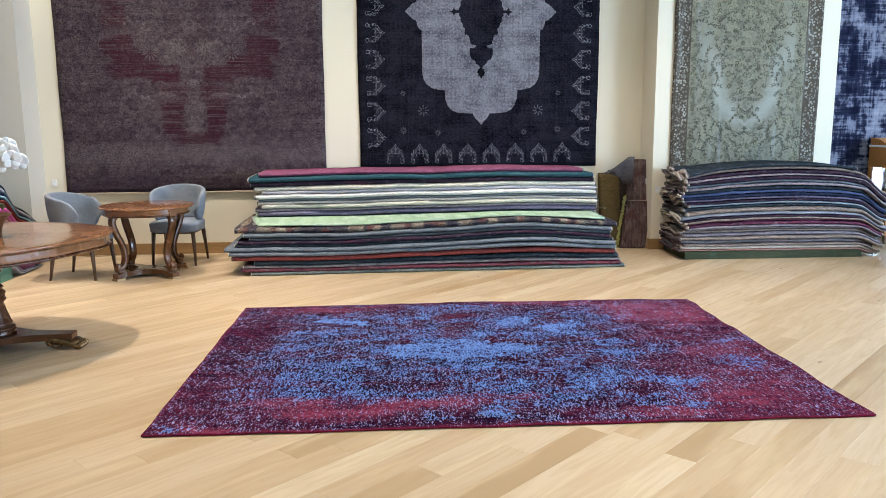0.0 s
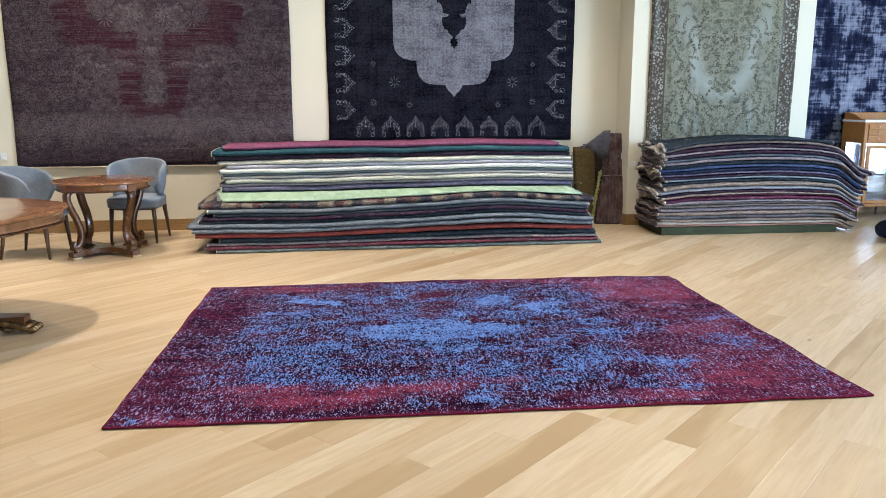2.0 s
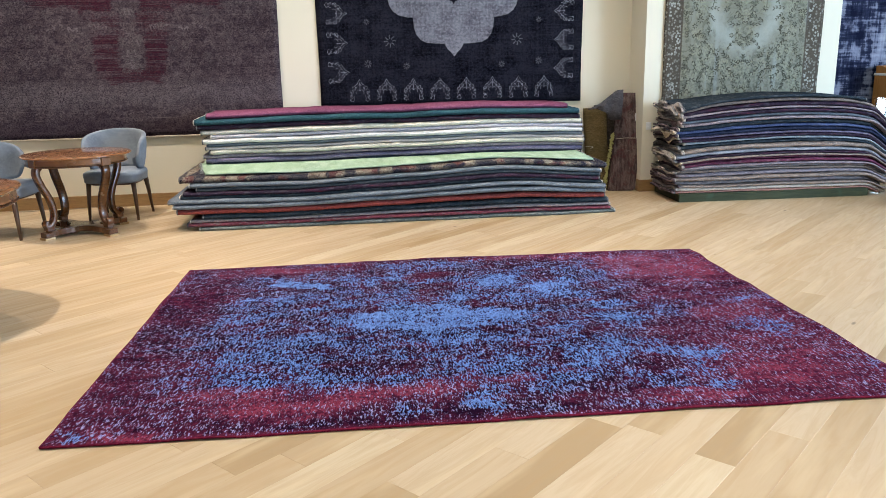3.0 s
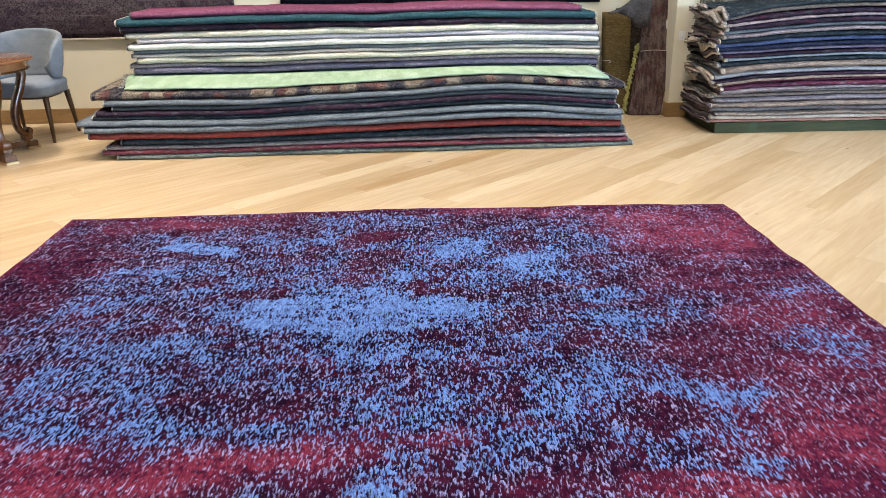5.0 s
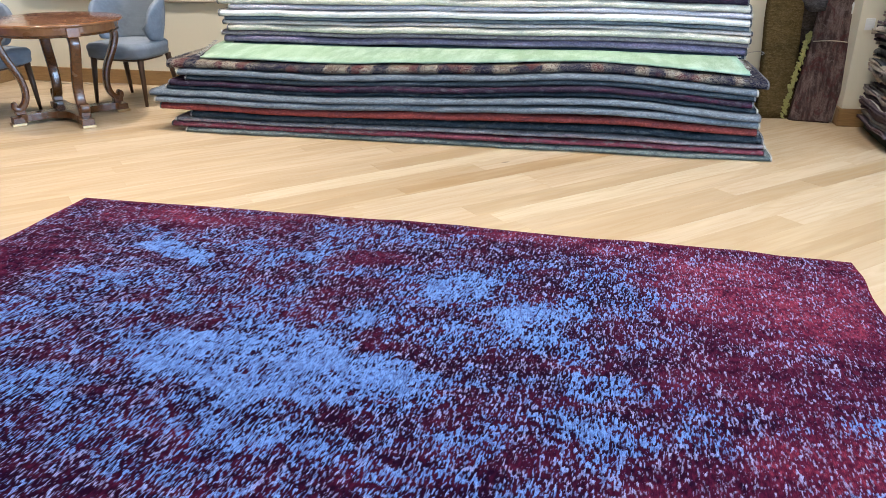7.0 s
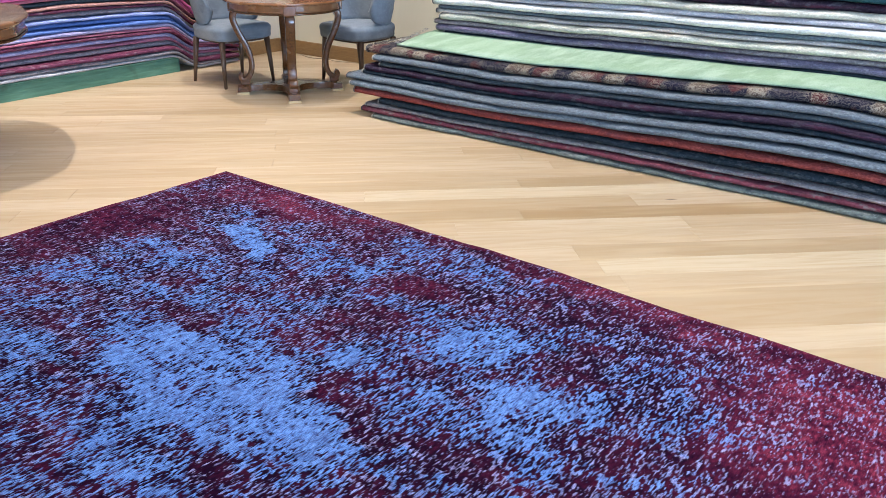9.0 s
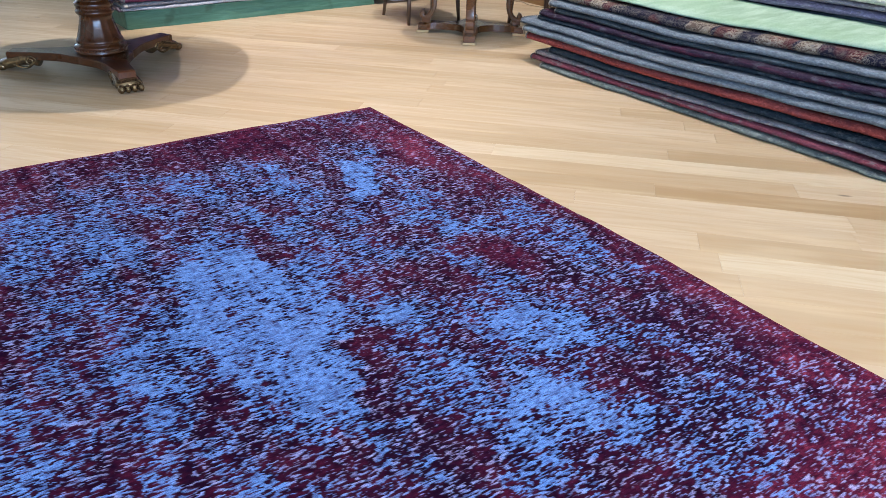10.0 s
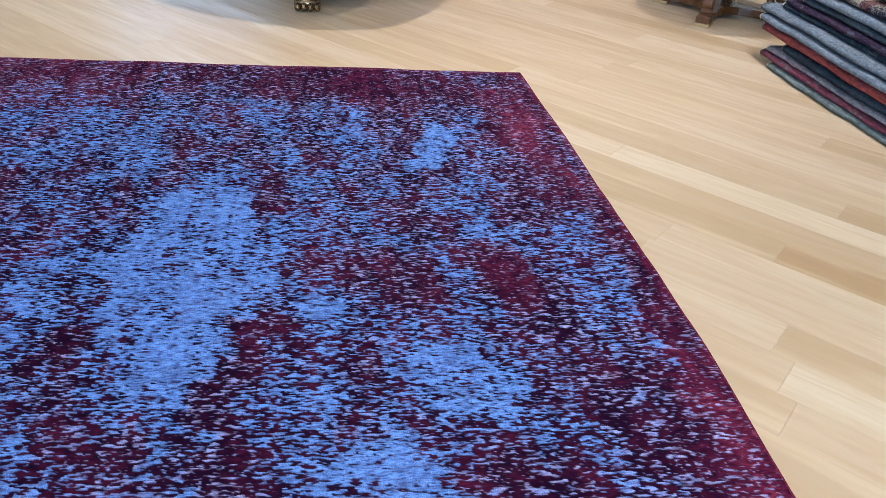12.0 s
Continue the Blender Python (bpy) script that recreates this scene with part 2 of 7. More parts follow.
def wool(name, base, second=None, third=None, stripe=0.0):
    """Short-pile wool of a stacked rug: mottled base, worn streaks across the fold, patches of a second and third colour."""
    m, nt, b = material(name, 0.95)
    p = vec_calc(nt, "ADD", objco(nt), (0.37 * len(name), 0, 0))
    k = 0.5 if max(base) > 0.4 else 1.0
    stripe *= k
    c = mix(nt, noise_tex(nt, p, 9, 3), [v * 0.72 for v in base], [min(1, v * 1.25) for v in base])
    if second:
        f = span(nt, noise_tex(nt, mapped(nt, p, scale=(2.0, 16, 22)), 1.3, 4), 0.50, 0.66, 0, 0.75)
        c = mix(nt, f, c, second)
    drift = noise_tex(nt, mapped(nt, p, (2, 9, 5), scale=(2.6, 5, 5)), 1.0, 3, 0.65)
    c = mix(nt, span(nt, drift, 0.50, 0.66, 0, 0.45 * k), c, [v * 0.50 for v in base])
    c = mix(nt, span(nt, drift, 0.46, 0.32, 0, 0.40 * k), c, [min(0.9, v * 1.35 + 0.02) for v in base])
    if third:
        f = span(nt, noise_tex(nt, mapped(nt, p, (3, 1, 2), scale=(7, 12, 12)), 2.0, 2), 0.56, 0.64, 0, 0.9)
        c = mix(nt, f, c, third)
    if stripe:
        f = span(nt, noise_tex(nt, mapped(nt, p, scale=(1.2, 1, 95)), 1.0, 2), 0.48, 0.60, 0, stripe)
        c = mix(nt, f, c, [v * 0.45 for v in base])
    b.inputs["Specular IOR Level"].default_value = 0.0
    c = mix(nt, span(nt, noise_tex(nt, mapped(nt, p, scale=(28, 60, 90)), 1.0, 3), 0.42, 0.64, 0, 0.55 * k), c, [v * 0.45 for v in base])
    fleck = noise_tex(nt, mapped(nt, p, (6, 2, 4), scale=(22, 48, 70)), 1.0, 3, 0.65)
    c = mix(nt, span(nt, fleck, 0.54, 0.66, 0, 0.45), c, [min(0.9, v * 1.35 + 0.035) for v in base])
    motif_f = noise_tex(nt, mapped(nt, p, (1, 7, 3), scale=(5, 9, 9)), 1.6, 3, 0.6)
    c = mix(nt, span(nt, motif_f, 0.54, 0.62, 0, 0.35 * k), c, [v * 0.5 + 0.01 for v in base])
    nub = noise_tex(nt, mapped(nt, p, (9, 3, 1), scale=(70, 95, 110)), 1.0, 3, 0.7)
    c = mix(nt, span(nt, nub, 0.53, 0.64, 0, 0.55), c, [min(0.9, v * 1.5 + 0.030) for v in base])
    c = mix(nt, span(nt, nub, 0.46, 0.36, 0, 0.60 * k), c, [v * 0.40 for v in base])
    fuzz = noise_tex(nt, mapped(nt, p, scale=(160, 260, 260)), 1.0, 2)
    put(nt, mix(nt, calc(nt, "MULTIPLY", fuzz, 0.5), c, [v * 0.55 for v in base]), b.inputs["Base Color"])
    bump(nt, b, fuzz, 0.6, 0.004)
    return m


def floral_wool():
    """Dark navy ground with rows of tan and cream flower heads and rust scrolls."""
    m, nt, b = material("dark_floral_wool", 0.95)
    b.inputs["Specular IOR Level"].default_value = 0.0
    p = objco(nt)
    band = noise_tex(nt, mapped(nt, p, scale=(7, 1.5, 1.5)), 1.0, 1)
    petal = voronoi(nt, mapped(nt, p, scale=(10, 17, 17)), 1.0)
    curl = noise_tex(nt, mapped(nt, p, (5, 0, 0), scale=(26, 34, 34)), 1.0, 3, 0.6, 2.0)
    line = span(nt, calc(nt, "ABSOLUTE", calc(nt, "SUBTRACT", curl, 0.5)), 0.055, 0.02)
    c = mix(nt, span(nt, band, 0.52, 0.58), (0.016, 0.015, 0.032), (0.150, 0.105, 0.078))
    c = mix(nt, calc(nt, "MULTIPLY", span(nt, noise_tex(nt, mapped(nt, p, (8, 0, 0), scale=(6, 3, 3)), 1.0, 1), 0.54, 0.60), 0.75), c, (0.13, 0.034, 0.030))
    rings = span(nt, calc(nt, "ABSOLUTE", calc(nt, "SUBTRACT", petal, 0.30)), 0.11, 0.04)
    c = mix(nt, calc(nt, "MULTIPLY", rings, span(nt, band, 0.44, 0.58, 0.12, 0.65)), c, (0.36, 0.31, 0.235))
    c = mix(nt, calc(nt, "MULTIPLY", span(nt, petal, 0.16, 0.10), 0.6), c, (0.16, 0.16, 0.19))
    c = mix(nt, calc(nt, "MULTIPLY", line, span(nt, band, 0.44, 0.60, 0.22, 0.80)), c, (0.44, 0.385, 0.30))
    c = mix(nt, calc(nt, "MULTIPLY", span(nt, curl, 0.60, 0.68), 0.8), c, (0.022, 0.018, 0.024))
    fuzz = noise_tex(nt, mapped(nt, p, scale=(160, 260, 260)), 1.0, 2)
    put(nt, mix(nt, calc(nt, "MULTIPLY", fuzz, 0.5), c, (0.012, 0.012, 0.02)), b.inputs["Base Color"])
    bump(nt, b, fuzz, 0.6, 0.004)
    return m


def mint_wool():
    """Plain pale green pile, brushed in soft streaks."""
    m, nt, b = material("mint_green_wool", 0.95)
    b.inputs["Specular IOR Level"].default_value = 0.0
    p = objco(nt)
    brushed = noise_tex(nt, mapped(nt, p, scale=(9, 2.2, 1)), 1.0, 4, 0.6)
    c = mix(nt, span(nt, brushed, 0.34, 0.66), (0.285, 0.385, 0.270), (0.450, 0.565, 0.430))
    c = mix(nt, span(nt, noise_tex(nt, p, 3.0, 3), 0.42, 0.64, 0, 0.5), c, (0.29, 0.41, 0.26))
    fuzz = noise_tex(nt, mapped(nt, p, scale=(190, 150, 190)), 1.0, 3, 0.7)
    put(nt, mix(nt, span(nt, fuzz, 0.42, 0.68, 0, 0.5), c, (0.17, 0.26, 0.17)), b.inputs["Base Color"])
    bump(nt, b, fuzz, 0.5, 0.004)
    return m


W = {
    "greygreen": wool("grey_green_wool", (0.17, 0.19, 0.175), (0.28, 0.29, 0.265), (0.06, 0.07, 0.08), 0.5),
    "multi": wool("dark_multicolour_wool", (0.20, 0.055, 0.075), (0.055, 0.065, 0.07), (0.20, 0.19, 0.18)),
    "greypink": wool("grey_pink_wool", (0.26, 0.245, 0.255), (0.36, 0.17, 0.18), (0.10, 0.10, 0.12), 0.3),
    "slate": wool("dark_slate_wool", (0.030, 0.042, 0.054), (0.060, 0.078, 0.092), (0.11, 0.12, 0.13), 0.3),
    "rust": wool("rust_red_wool", (0.29, 0.066, 0.056), (0.20, 0.046, 0.046), (0.16, 0.05, 0.06), 0.3),
    "bluegrey": wool("blue_grey_wool", (0.175, 0.200, 0.228), (0.27, 0.29, 0.31), None, 0.3),
    "grey": wool("mid_grey_wool", (0.062, 0.078, 0.092), (0.12, 0.135, 0.15), None, 0.5),
    "lightgrey": wool("light_grey_wool", (0.44, 0.435, 0.46), (0.33, 0.33, 0.36), None, 0.4),
    "plum": wool("dark_plum_wool", (0.040, 0.026, 0.044), (0.15, 0.030, 0.060), (0.11, 0.10, 0.12)),
    "floral": floral_wool(),
    "mint": mint_wool(),
    "purple": wool("purple_wool", (0.205, 0.175, 0.265), (0.16, 0.15, 0.20), (0.34, 0.31, 0.36), 0.6),
    "palecream": wool("pale_cream_wool", (0.63, 0.585, 0.49), (0.50, 0.475, 0.42), None, 0.5),
    "white": wool("off_white_wool", (0.80, 0.765, 0.72), (0.66, 0.63, 0.60), None, 0.5),
    "palelilac": wool("pale_lilac_wool", (0.56, 0.535, 0.59), (0.44, 0.42, 0.48), None, 0.5),
    "palegrey": wool("pale_blue_grey_wool", (0.34, 0.39, 0.43), (0.27, 0.31, 0.36), None, 0.4),
    "cream": wool("warm_cream_wool", (0.70, 0.645, 0.54), (0.58, 0.52, 0.44), None, 0.3),
    "beige": wool("beige_wool", (0.60, 0.53, 0.45), (0.46, 0.42, 0.38), None, 0.5),
    "mauve": wool("mauve_grey_wool", (0.30, 0.255, 0.28), (0.38, 0.32, 0.33), (0.16, 0.12, 0.15), 0.5),
    "blush": wool("blush_cream_wool", (0.64, 0.56, 0.53), (0.50, 0.44, 0.44), None, 0.4),
    "teal": wool("teal_wool", (0.032, 0.085, 0.110), (0.065, 0.125, 0.15)),
    "pink": wool("magenta_pink_wool", (0.235, 0.078, 0.140), (0.16, 0.055, 0.10)),
    "blue": wool("blue_wool", (0.085, 0.115, 0.235), (0.15, 0.18, 0.29), None, 0.4),
    "azure": wool("bright_blue_wool", (0.12, 0.20, 0.48), (0.22, 0.30, 0.56), None, 0.3),
    "navy": wool("navy_wool", (0.022, 0.030, 0.062), (0.05, 0.06, 0.10), None, 0.4),
    "salmon": wool("salmon_wool", (0.42, 0.22, 0.185), (0.34, 0.25, 0.22), None, 0.5),
    "taupe": wool("taupe_wool", (0.30, 0.235, 0.200), (0.40, 0.31, 0.27), (0.15, 0.12, 0.12), 0.4),
    "wine": wool("wine_wool", (0.165, 0.045, 0.082), (0.10, 0.055, 0.08), (0.26, 0.17, 0.19), 0.4),
    "hotpink": wool("hot_pink_wool", (0.70, 0.15, 0.40), (0.52, 0.16, 0.34)),
    "cyan": wool("pale_turquoise_wool", (0.30, 0.50, 0.56), (0.22, 0.36, 0.44), None, 0.4),
    "lime": wool("yellow_green_wool", (0.40, 0.40, 0.15), (0.30, 0.30, 0.16)),
    "rose": wool("rose_red_wool", (0.46, 0.16, 0.22), (0.34, 0.13, 0.20), None, 0.4),
    "lavblue": wool("lavender_blue_wool", (0.30, 0.36, 0.66), (0.22, 0.24, 0.44), None, 0.4),
    "lilac": wool("lilac_wool", (0.42, 0.37, 0.55), (0.28, 0.27, 0.45), None, 0.3),
}
M_selvedge = simple("cream_selvedge", (0.40, 0.37, 0.32), 0.9, 0, 0.45, 110)
M_selvedge_dull = wool("grey_binding_wool", (0.17, 0.165, 0.170), (0.30, 0.28, 0.27), (0.05, 0.05, 0.06))
M_backing = simple("beige_rug_backing", (0.45, 0.38, 0.29), 0.95, 0, 0.3, 120)


def main_rug_material():
    """Over-dyed wool: maroon to crimson ground, worn blue knots. How worn and how red the pile is comes from the weave itself."""
    m, nt, b = material("overdyed_blue_red_wool", 0.9)
    b.inputs["Specular IOR Level"].default_value = 0.0
    o = objco(nt)

    def woven_in(name):
        n = nt.nodes.new("ShaderNodeAttribute")
        n.attribute_name = name
        return n.outputs["Fac"]

    blue, red, wear = woven_in("knots"), woven_in("crimson"), woven_in("wear")
    strand = noise_tex(nt, mapped(nt, o, (3, 8, 0), scale=(230, 48, 1)), 1.0, 2, 0.6)
    cross = noise_tex(nt, mapped(nt, o, (1, 4, 0), scale=(40, 330, 1)), 1.0, 2)
    fuzz = noise_tex(nt, mapped(nt, o, scale=(520, 360, 1)), 1.0, 2)
    ground = ramp(nt, red, (0.0, (0.0100, 0.0024, 0.0110)), (0.35, (0.056, 0.0068, 0.0215)), (0.7, (0.108, 0.0120, 0.031)), (1.0, (0.225, 0.029, 0.056)))
    ground = mix(nt, span(nt, wear, 0.34, 0.85, 0.0, 0.50), ground, (0.013, 0.008, 0.028))
    ground = mix(nt, span(nt, strand, 0.40, 0.64, 0.0, 0.50), ground, (0.012, 0.0016, 0.009))
    blue_c = mix(nt, noise_tex(nt, mapped(nt, o, (4, 2, 0)), 6, 3), (0.092, 0.205, 0.530), (0.190, 0.360, 0.780))
    blue_c = mix(nt, span(nt, cross, 0.48, 0.66, 0, 0.40), blue_c, (0.30, 0.40, 0.76))
    blue_c = mix(nt, span(nt, wear, 0.46, 0.12, 0.0, 0.80), blue_c, (0.43, 0.36, 0.56))
    blue_c = mix(nt, span(nt, strand, 0.50, 0.66, 0.0, 0.50), blue_c, (0.062, 0.085, 0.300))
    c = mix(nt, calc(nt, "MULTIPLY", span(nt, blue, 0.06, 0.92), span(nt, strand, 0.36, 0.62, 1.0, 0.62)), ground, blue_c)
    put(nt, mix(nt, span(nt, fuzz, 0.40, 0.72, 0.0, 0.50), c, (0.012, 0.004, 0.016)), b.inputs["Base Color"])
    bump(nt, b, calc(nt, "ADD", fuzz, strand), 0.35, 0.003)
    put(nt, calc(nt, "MULTIPLY", calc(nt, "SUBTRACT", 1.0, blue), span(nt, red, 0.05, 1.0, 0.01, 0.26)), b.inputs["Sheen Weight"])
    b.inputs["Sheen Roughness"].default_value = 0.34
    b.inputs["Sheen Tint"].default_value = (1.0, 0.30, 0.42, 1)
    return m


M_main_rug = main_rug_material()
M_rug_edge = wool("dark_red_edging_wool", (0.16, 0.012, 0.035), (0.06, 0.006, 0.02))


def scrolls(nt, vec, scale, width, distortion=1.2):
    """Thin curling lines, as in damask."""
    n = noise_tex(nt, mapped(nt, vec, scale=(scale, scale, 1)), 1.0, 1.5, 0.6, distortion)
    return span(nt, calc(nt, "ABSOLUTE", calc(nt, "SUBTRACT", n, 0.5)), width, width * 0.35)


def flowers(nt, vec, scale, petals=6.0):
    """Scattered flower heads: petalled rims round the cells of a lattice."""
    n = nt.nodes.new("ShaderNodeTexVoronoi")
    n.voronoi_dimensions = "2D"
    put(nt, mapped(nt, vec, scale=(scale, scale, 1)), n.inputs["Vector"]), put(nt, 1.0, n.inputs["Scale"]), put(nt, 0.6, n.inputs["Randomness"])
    rel = axes(nt, vec_calc(nt, "SUBTRACT", mapped(nt, vec, scale=(scale, scale, 1)), n.outputs["Position"]))
    ang = calc(nt, "ARCTAN2", rel[1], rel[0])
    rim = calc(nt, "ADD", 0.27, calc(nt, "MULTIPLY", calc(nt, "SINE", calc(nt, "MULTIPLY", ang, petals)), 0.10))
    ring = span(nt, calc(nt, "ABSOLUTE", calc(nt, "SUBTRACT", n.outputs["Distance"], rim)), 0.10, 0.04)
    return calc(nt, "MAXIMUM", ring, span(nt, n.outputs["Distance"], 0.12, 0.07))


def purple_rug_material():
    m, nt, b = material("worn_purple_wool", 0.95)
    b.inputs["Specular IOR Level"].default_value = 0.0
    o = objco(nt)
    jag = vec_calc(nt, "SUBTRACT", noise_tex(nt, o, 4, 3, color=True), (0.5, 0.5, 0.5))
    jag2 = vec_calc(nt, "SUBTRACT", noise_tex(nt, mapped(nt, o, scale=(5, 1, 40)), 1.0, 4, 0.7, color=True), (0.5, 0.5, 0.5))
    p = vec_calc(nt, "ADD", o, vec_calc(nt, "MULTIPLY", jag, (0.18, 0, 0.16)))
    p = vec_calc(nt, "ADD", p, vec_calc(nt, "MULTIPLY", jag2, (0.16, 0, 0.04)))
    pa, oa = axes(nt, p), axes(nt, o)
    flat = nt.nodes.new("ShaderNodeCombineXYZ")
    put(nt, calc(nt, "ABSOLUTE", pa[0]), flat.inputs[0]), put(nt, pa[2], flat.inputs[1])
    f = flat.outputs[0]
    crisp = nt.nodes.new("ShaderNodeCombineXYZ")
    put(nt, calc(nt, "ABSOLUTE", oa[0]), crisp.inputs[0]), put(nt, oa[2], crisp.inputs[1])
    g = crisp.outputs[0]
    fa = axes(nt, f)

    def block(cx, cz, rx, rz, strength):
        away = calc(nt, "MAXIMUM", calc(nt, "DIVIDE", calc(nt, "ABSOLUTE", calc(nt, "SUBTRACT", fa[0], cx)), rx), calc(nt, "DIVIDE", calc(nt, "ABSOLUTE", calc(nt, "SUBTRACT", fa[1], cz)), rz))
        return span(nt, away, 1.45, 0.55, 0.0, strength)

    wine = strongest(nt, (block(*v) for v in (
        (0.80, 2.38, 0.20, 0.13, 1.0), (0.64, 2.18, 0.27, 0.14, 1.0), (0.30, 2.09, 0.16, 0.10, 0.9), (0.24, 1.56, 0.12, 0.20, 1.0), (0.0, 1.36, 0.27, 0.08, 1.0),
        (0.22, 1.86, 0.20, 0.12, 0.62), (0.84, 2.78, 0.16, 0.24, 0.66), (0.84, 3.30, 0.20, 0.26, 0.7), (0.3, 3.9, 0.3, 0.2, 0.8))))
    ragged = calc(nt, "ADD", calc(nt, "MULTIPLY", noise_tex(nt, mapped(nt, o, scale=(1.0, 1, 1.5)), 6.0, 5, 0.75), 0.6), calc(nt, "MULTIPLY", noise_tex(nt, mapped(nt, g, scale=(1.0, 1.3, 1)), 14.0, 4, 0.72), 0.4))
    wine = span(nt, calc(nt, "ADD", wine, calc(nt, "MULTIPLY", calc(nt, "SUBTRACT", ragged, 0.5), 2.6)), 0.30, 0.82)
    lost = strongest(nt, (blob(nt, f, *v, 0.5) for v in ((0.0, 1.62, 0.10, 0.22), (0.20, 2.38, 0.20, 0.13), (0.48, 2.40, 0.12, 0.10), (0.0, 2.06, 0.06, 0.14))))
    wine = calc(nt, "MULTIPLY", wine, calc(nt, "SUBTRACT", 1.0, lost))
    bleach = strongest(nt, (blob(nt, f, *v, 0.8) for v in ((0.0, 1.60, 0.12, 0.30), (0.22, 2.36, 0.30, 0.14), (0.0, 2.00, 0.06, 0.10), (0.60, 2.62, 0.34, 0.07), (0.5, 1.84, 0.6, 0.05))))
    streak = noise_tex(nt, mapped(nt, o, scale=(1.4, 1, 95)), 1.0, 4, 0.7)
    streak2 = noise_tex(nt, mapped(nt, o, scale=(0.8, 1, 7)), 1.3, 3)
    line, fine_line = scrolls(nt, g, 7.5, 0.032, 1.8), scrolls(nt, g, 17.0, 0.055, 1.4)
    bloom = flowers(nt, g, 4.2, 7.0)
    speck = noise_tex(nt, mapped(nt, o, scale=(95, 1, 120)), 1.0, 3, 0.7)
    ground = mix(nt, span(nt, streak2, 0.35, 0.65), (0.040, 0.026, 0.029), (0.094, 0.069, 0.070))
    ground = mix(nt, span(nt, noise_tex(nt, mapped(nt, o, scale=(1.6, 1, 1.6)), 1.6, 5, 0.7), 0.40, 0.60, 0.0, 0.50), ground, (0.128, 0.098, 0.098))
    ground = mix(nt, calc(nt, "MULTIPLY", fine_line, 0.62), ground, (0.022, 0.012, 0.021))
    ground = mix(nt, calc(nt, "MULTIPLY", line, 0.22), ground, (0.016, 0.008, 0.016))
    ground = mix(nt, calc(nt, "MULTIPLY", bloom, 0.30), ground, (0.18, 0.148, 0.150))
    ground = mix(nt, span(nt, speck, 0.52, 0.62, 0.0, 0.50), ground, (0.23, 0.192, 0.195))
    pepper = noise_tex(nt, mapped(nt, o, (3, 0, 5), scale=(62, 1, 76)), 1.0, 3, 0.7)
    blot = noise_tex(nt, mapped(nt, g, (1, 4, 0), scale=(13, 15, 1)), 1.0, 4, 0.7)
    ground = mix(nt, span(nt, blot, 0.50, 0.62, 0.0, 0.55), ground, (0.022, 0.014, 0.022))
    ground = mix(nt, span(nt, blot, 0.46, 0.36, 0.0, 0.40), ground, (0.150, 0.121, 0.126))
    zz = calc(nt, "ADD", oa[2], calc(nt, "MULTIPLY", noise_tex(nt, mapped(nt, o, scale=(1.2, 1, 3)), 1.0, 3), 0.25))
    worn = calc(nt, "MULTIPLY", span(nt, zz, 1.12, 1.26), span(nt, zz, 1.52, 1.32))
    ground = mix(nt, calc(nt, "MULTIPLY", worn, span(nt, speck, 0.38, 0.60, 0.10, 0.60)), ground, (0.195, 0.166, 0.168))
    ground = mix(nt, span(nt, zz, 1.10, 0.92, 0.0, 0.50), ground, (0.034, 0.020, 0.031))
    c = mix(nt, calc(nt, "MULTIPLY", wine, span(nt, streak, 0.42, 0.60, 0.92, 0.22)), ground, (0.058, 0.0090, 0.0165))
    c = mix(nt, calc(nt, "MULTIPLY", calc(nt, "MULTIPLY", wine, fine_line), 0.35), c, (0.022, 0.006, 0.012))
    c = mix(nt, calc(nt, "MULTIPLY", bleach, span(nt, bloom, 0.0, 1.0, 0.15, 0.75)), c, (0.195, 0.165, 0.165))
    c = mix(nt, span(nt, streak, 0.58, 0.68, 0, 0.5), c, (0.21, 0.172, 0.170))
    c = mix(nt, span(nt, streak, 0.42, 0.34, 0, 0.45), c, (0.022, 0.011, 0.018))
    c = mix(nt, span(nt, pepper, 0.50, 0.62, 0.0, 0.78), c, (0.012, 0.007, 0.012))
    fine = noise_tex(nt, mapped(nt, o, scale=(120, 1, 160)), 1.0, 2)
    put(nt, mix(nt, calc(nt, "MULTIPLY", fine, 0.35), c, (0.03, 0.02, 0.032)), b.inputs["Base Color"])
    bump(nt, b, fine, 0.4, 0.004)
    return m


def faded_line_material():
    """Pale woven lines, worn away here and there to the dark ground."""
    m, nt, b = material("pale_outline_wool", 0.95)
    b.inputs["Specular IOR Level"].default_value = 0.0
    o = objco(nt)
    f = noise_tex(nt, mapped(nt, o, scale=(1, 1, 1)), 42, 3, 0.7)
    put(nt, mix(nt, span(nt, f, 0.38, 0.58), (0.014, 0.014, 0.022), (0.33, 0.34, 0.39)), b.inputs["Base Color"])
    return m


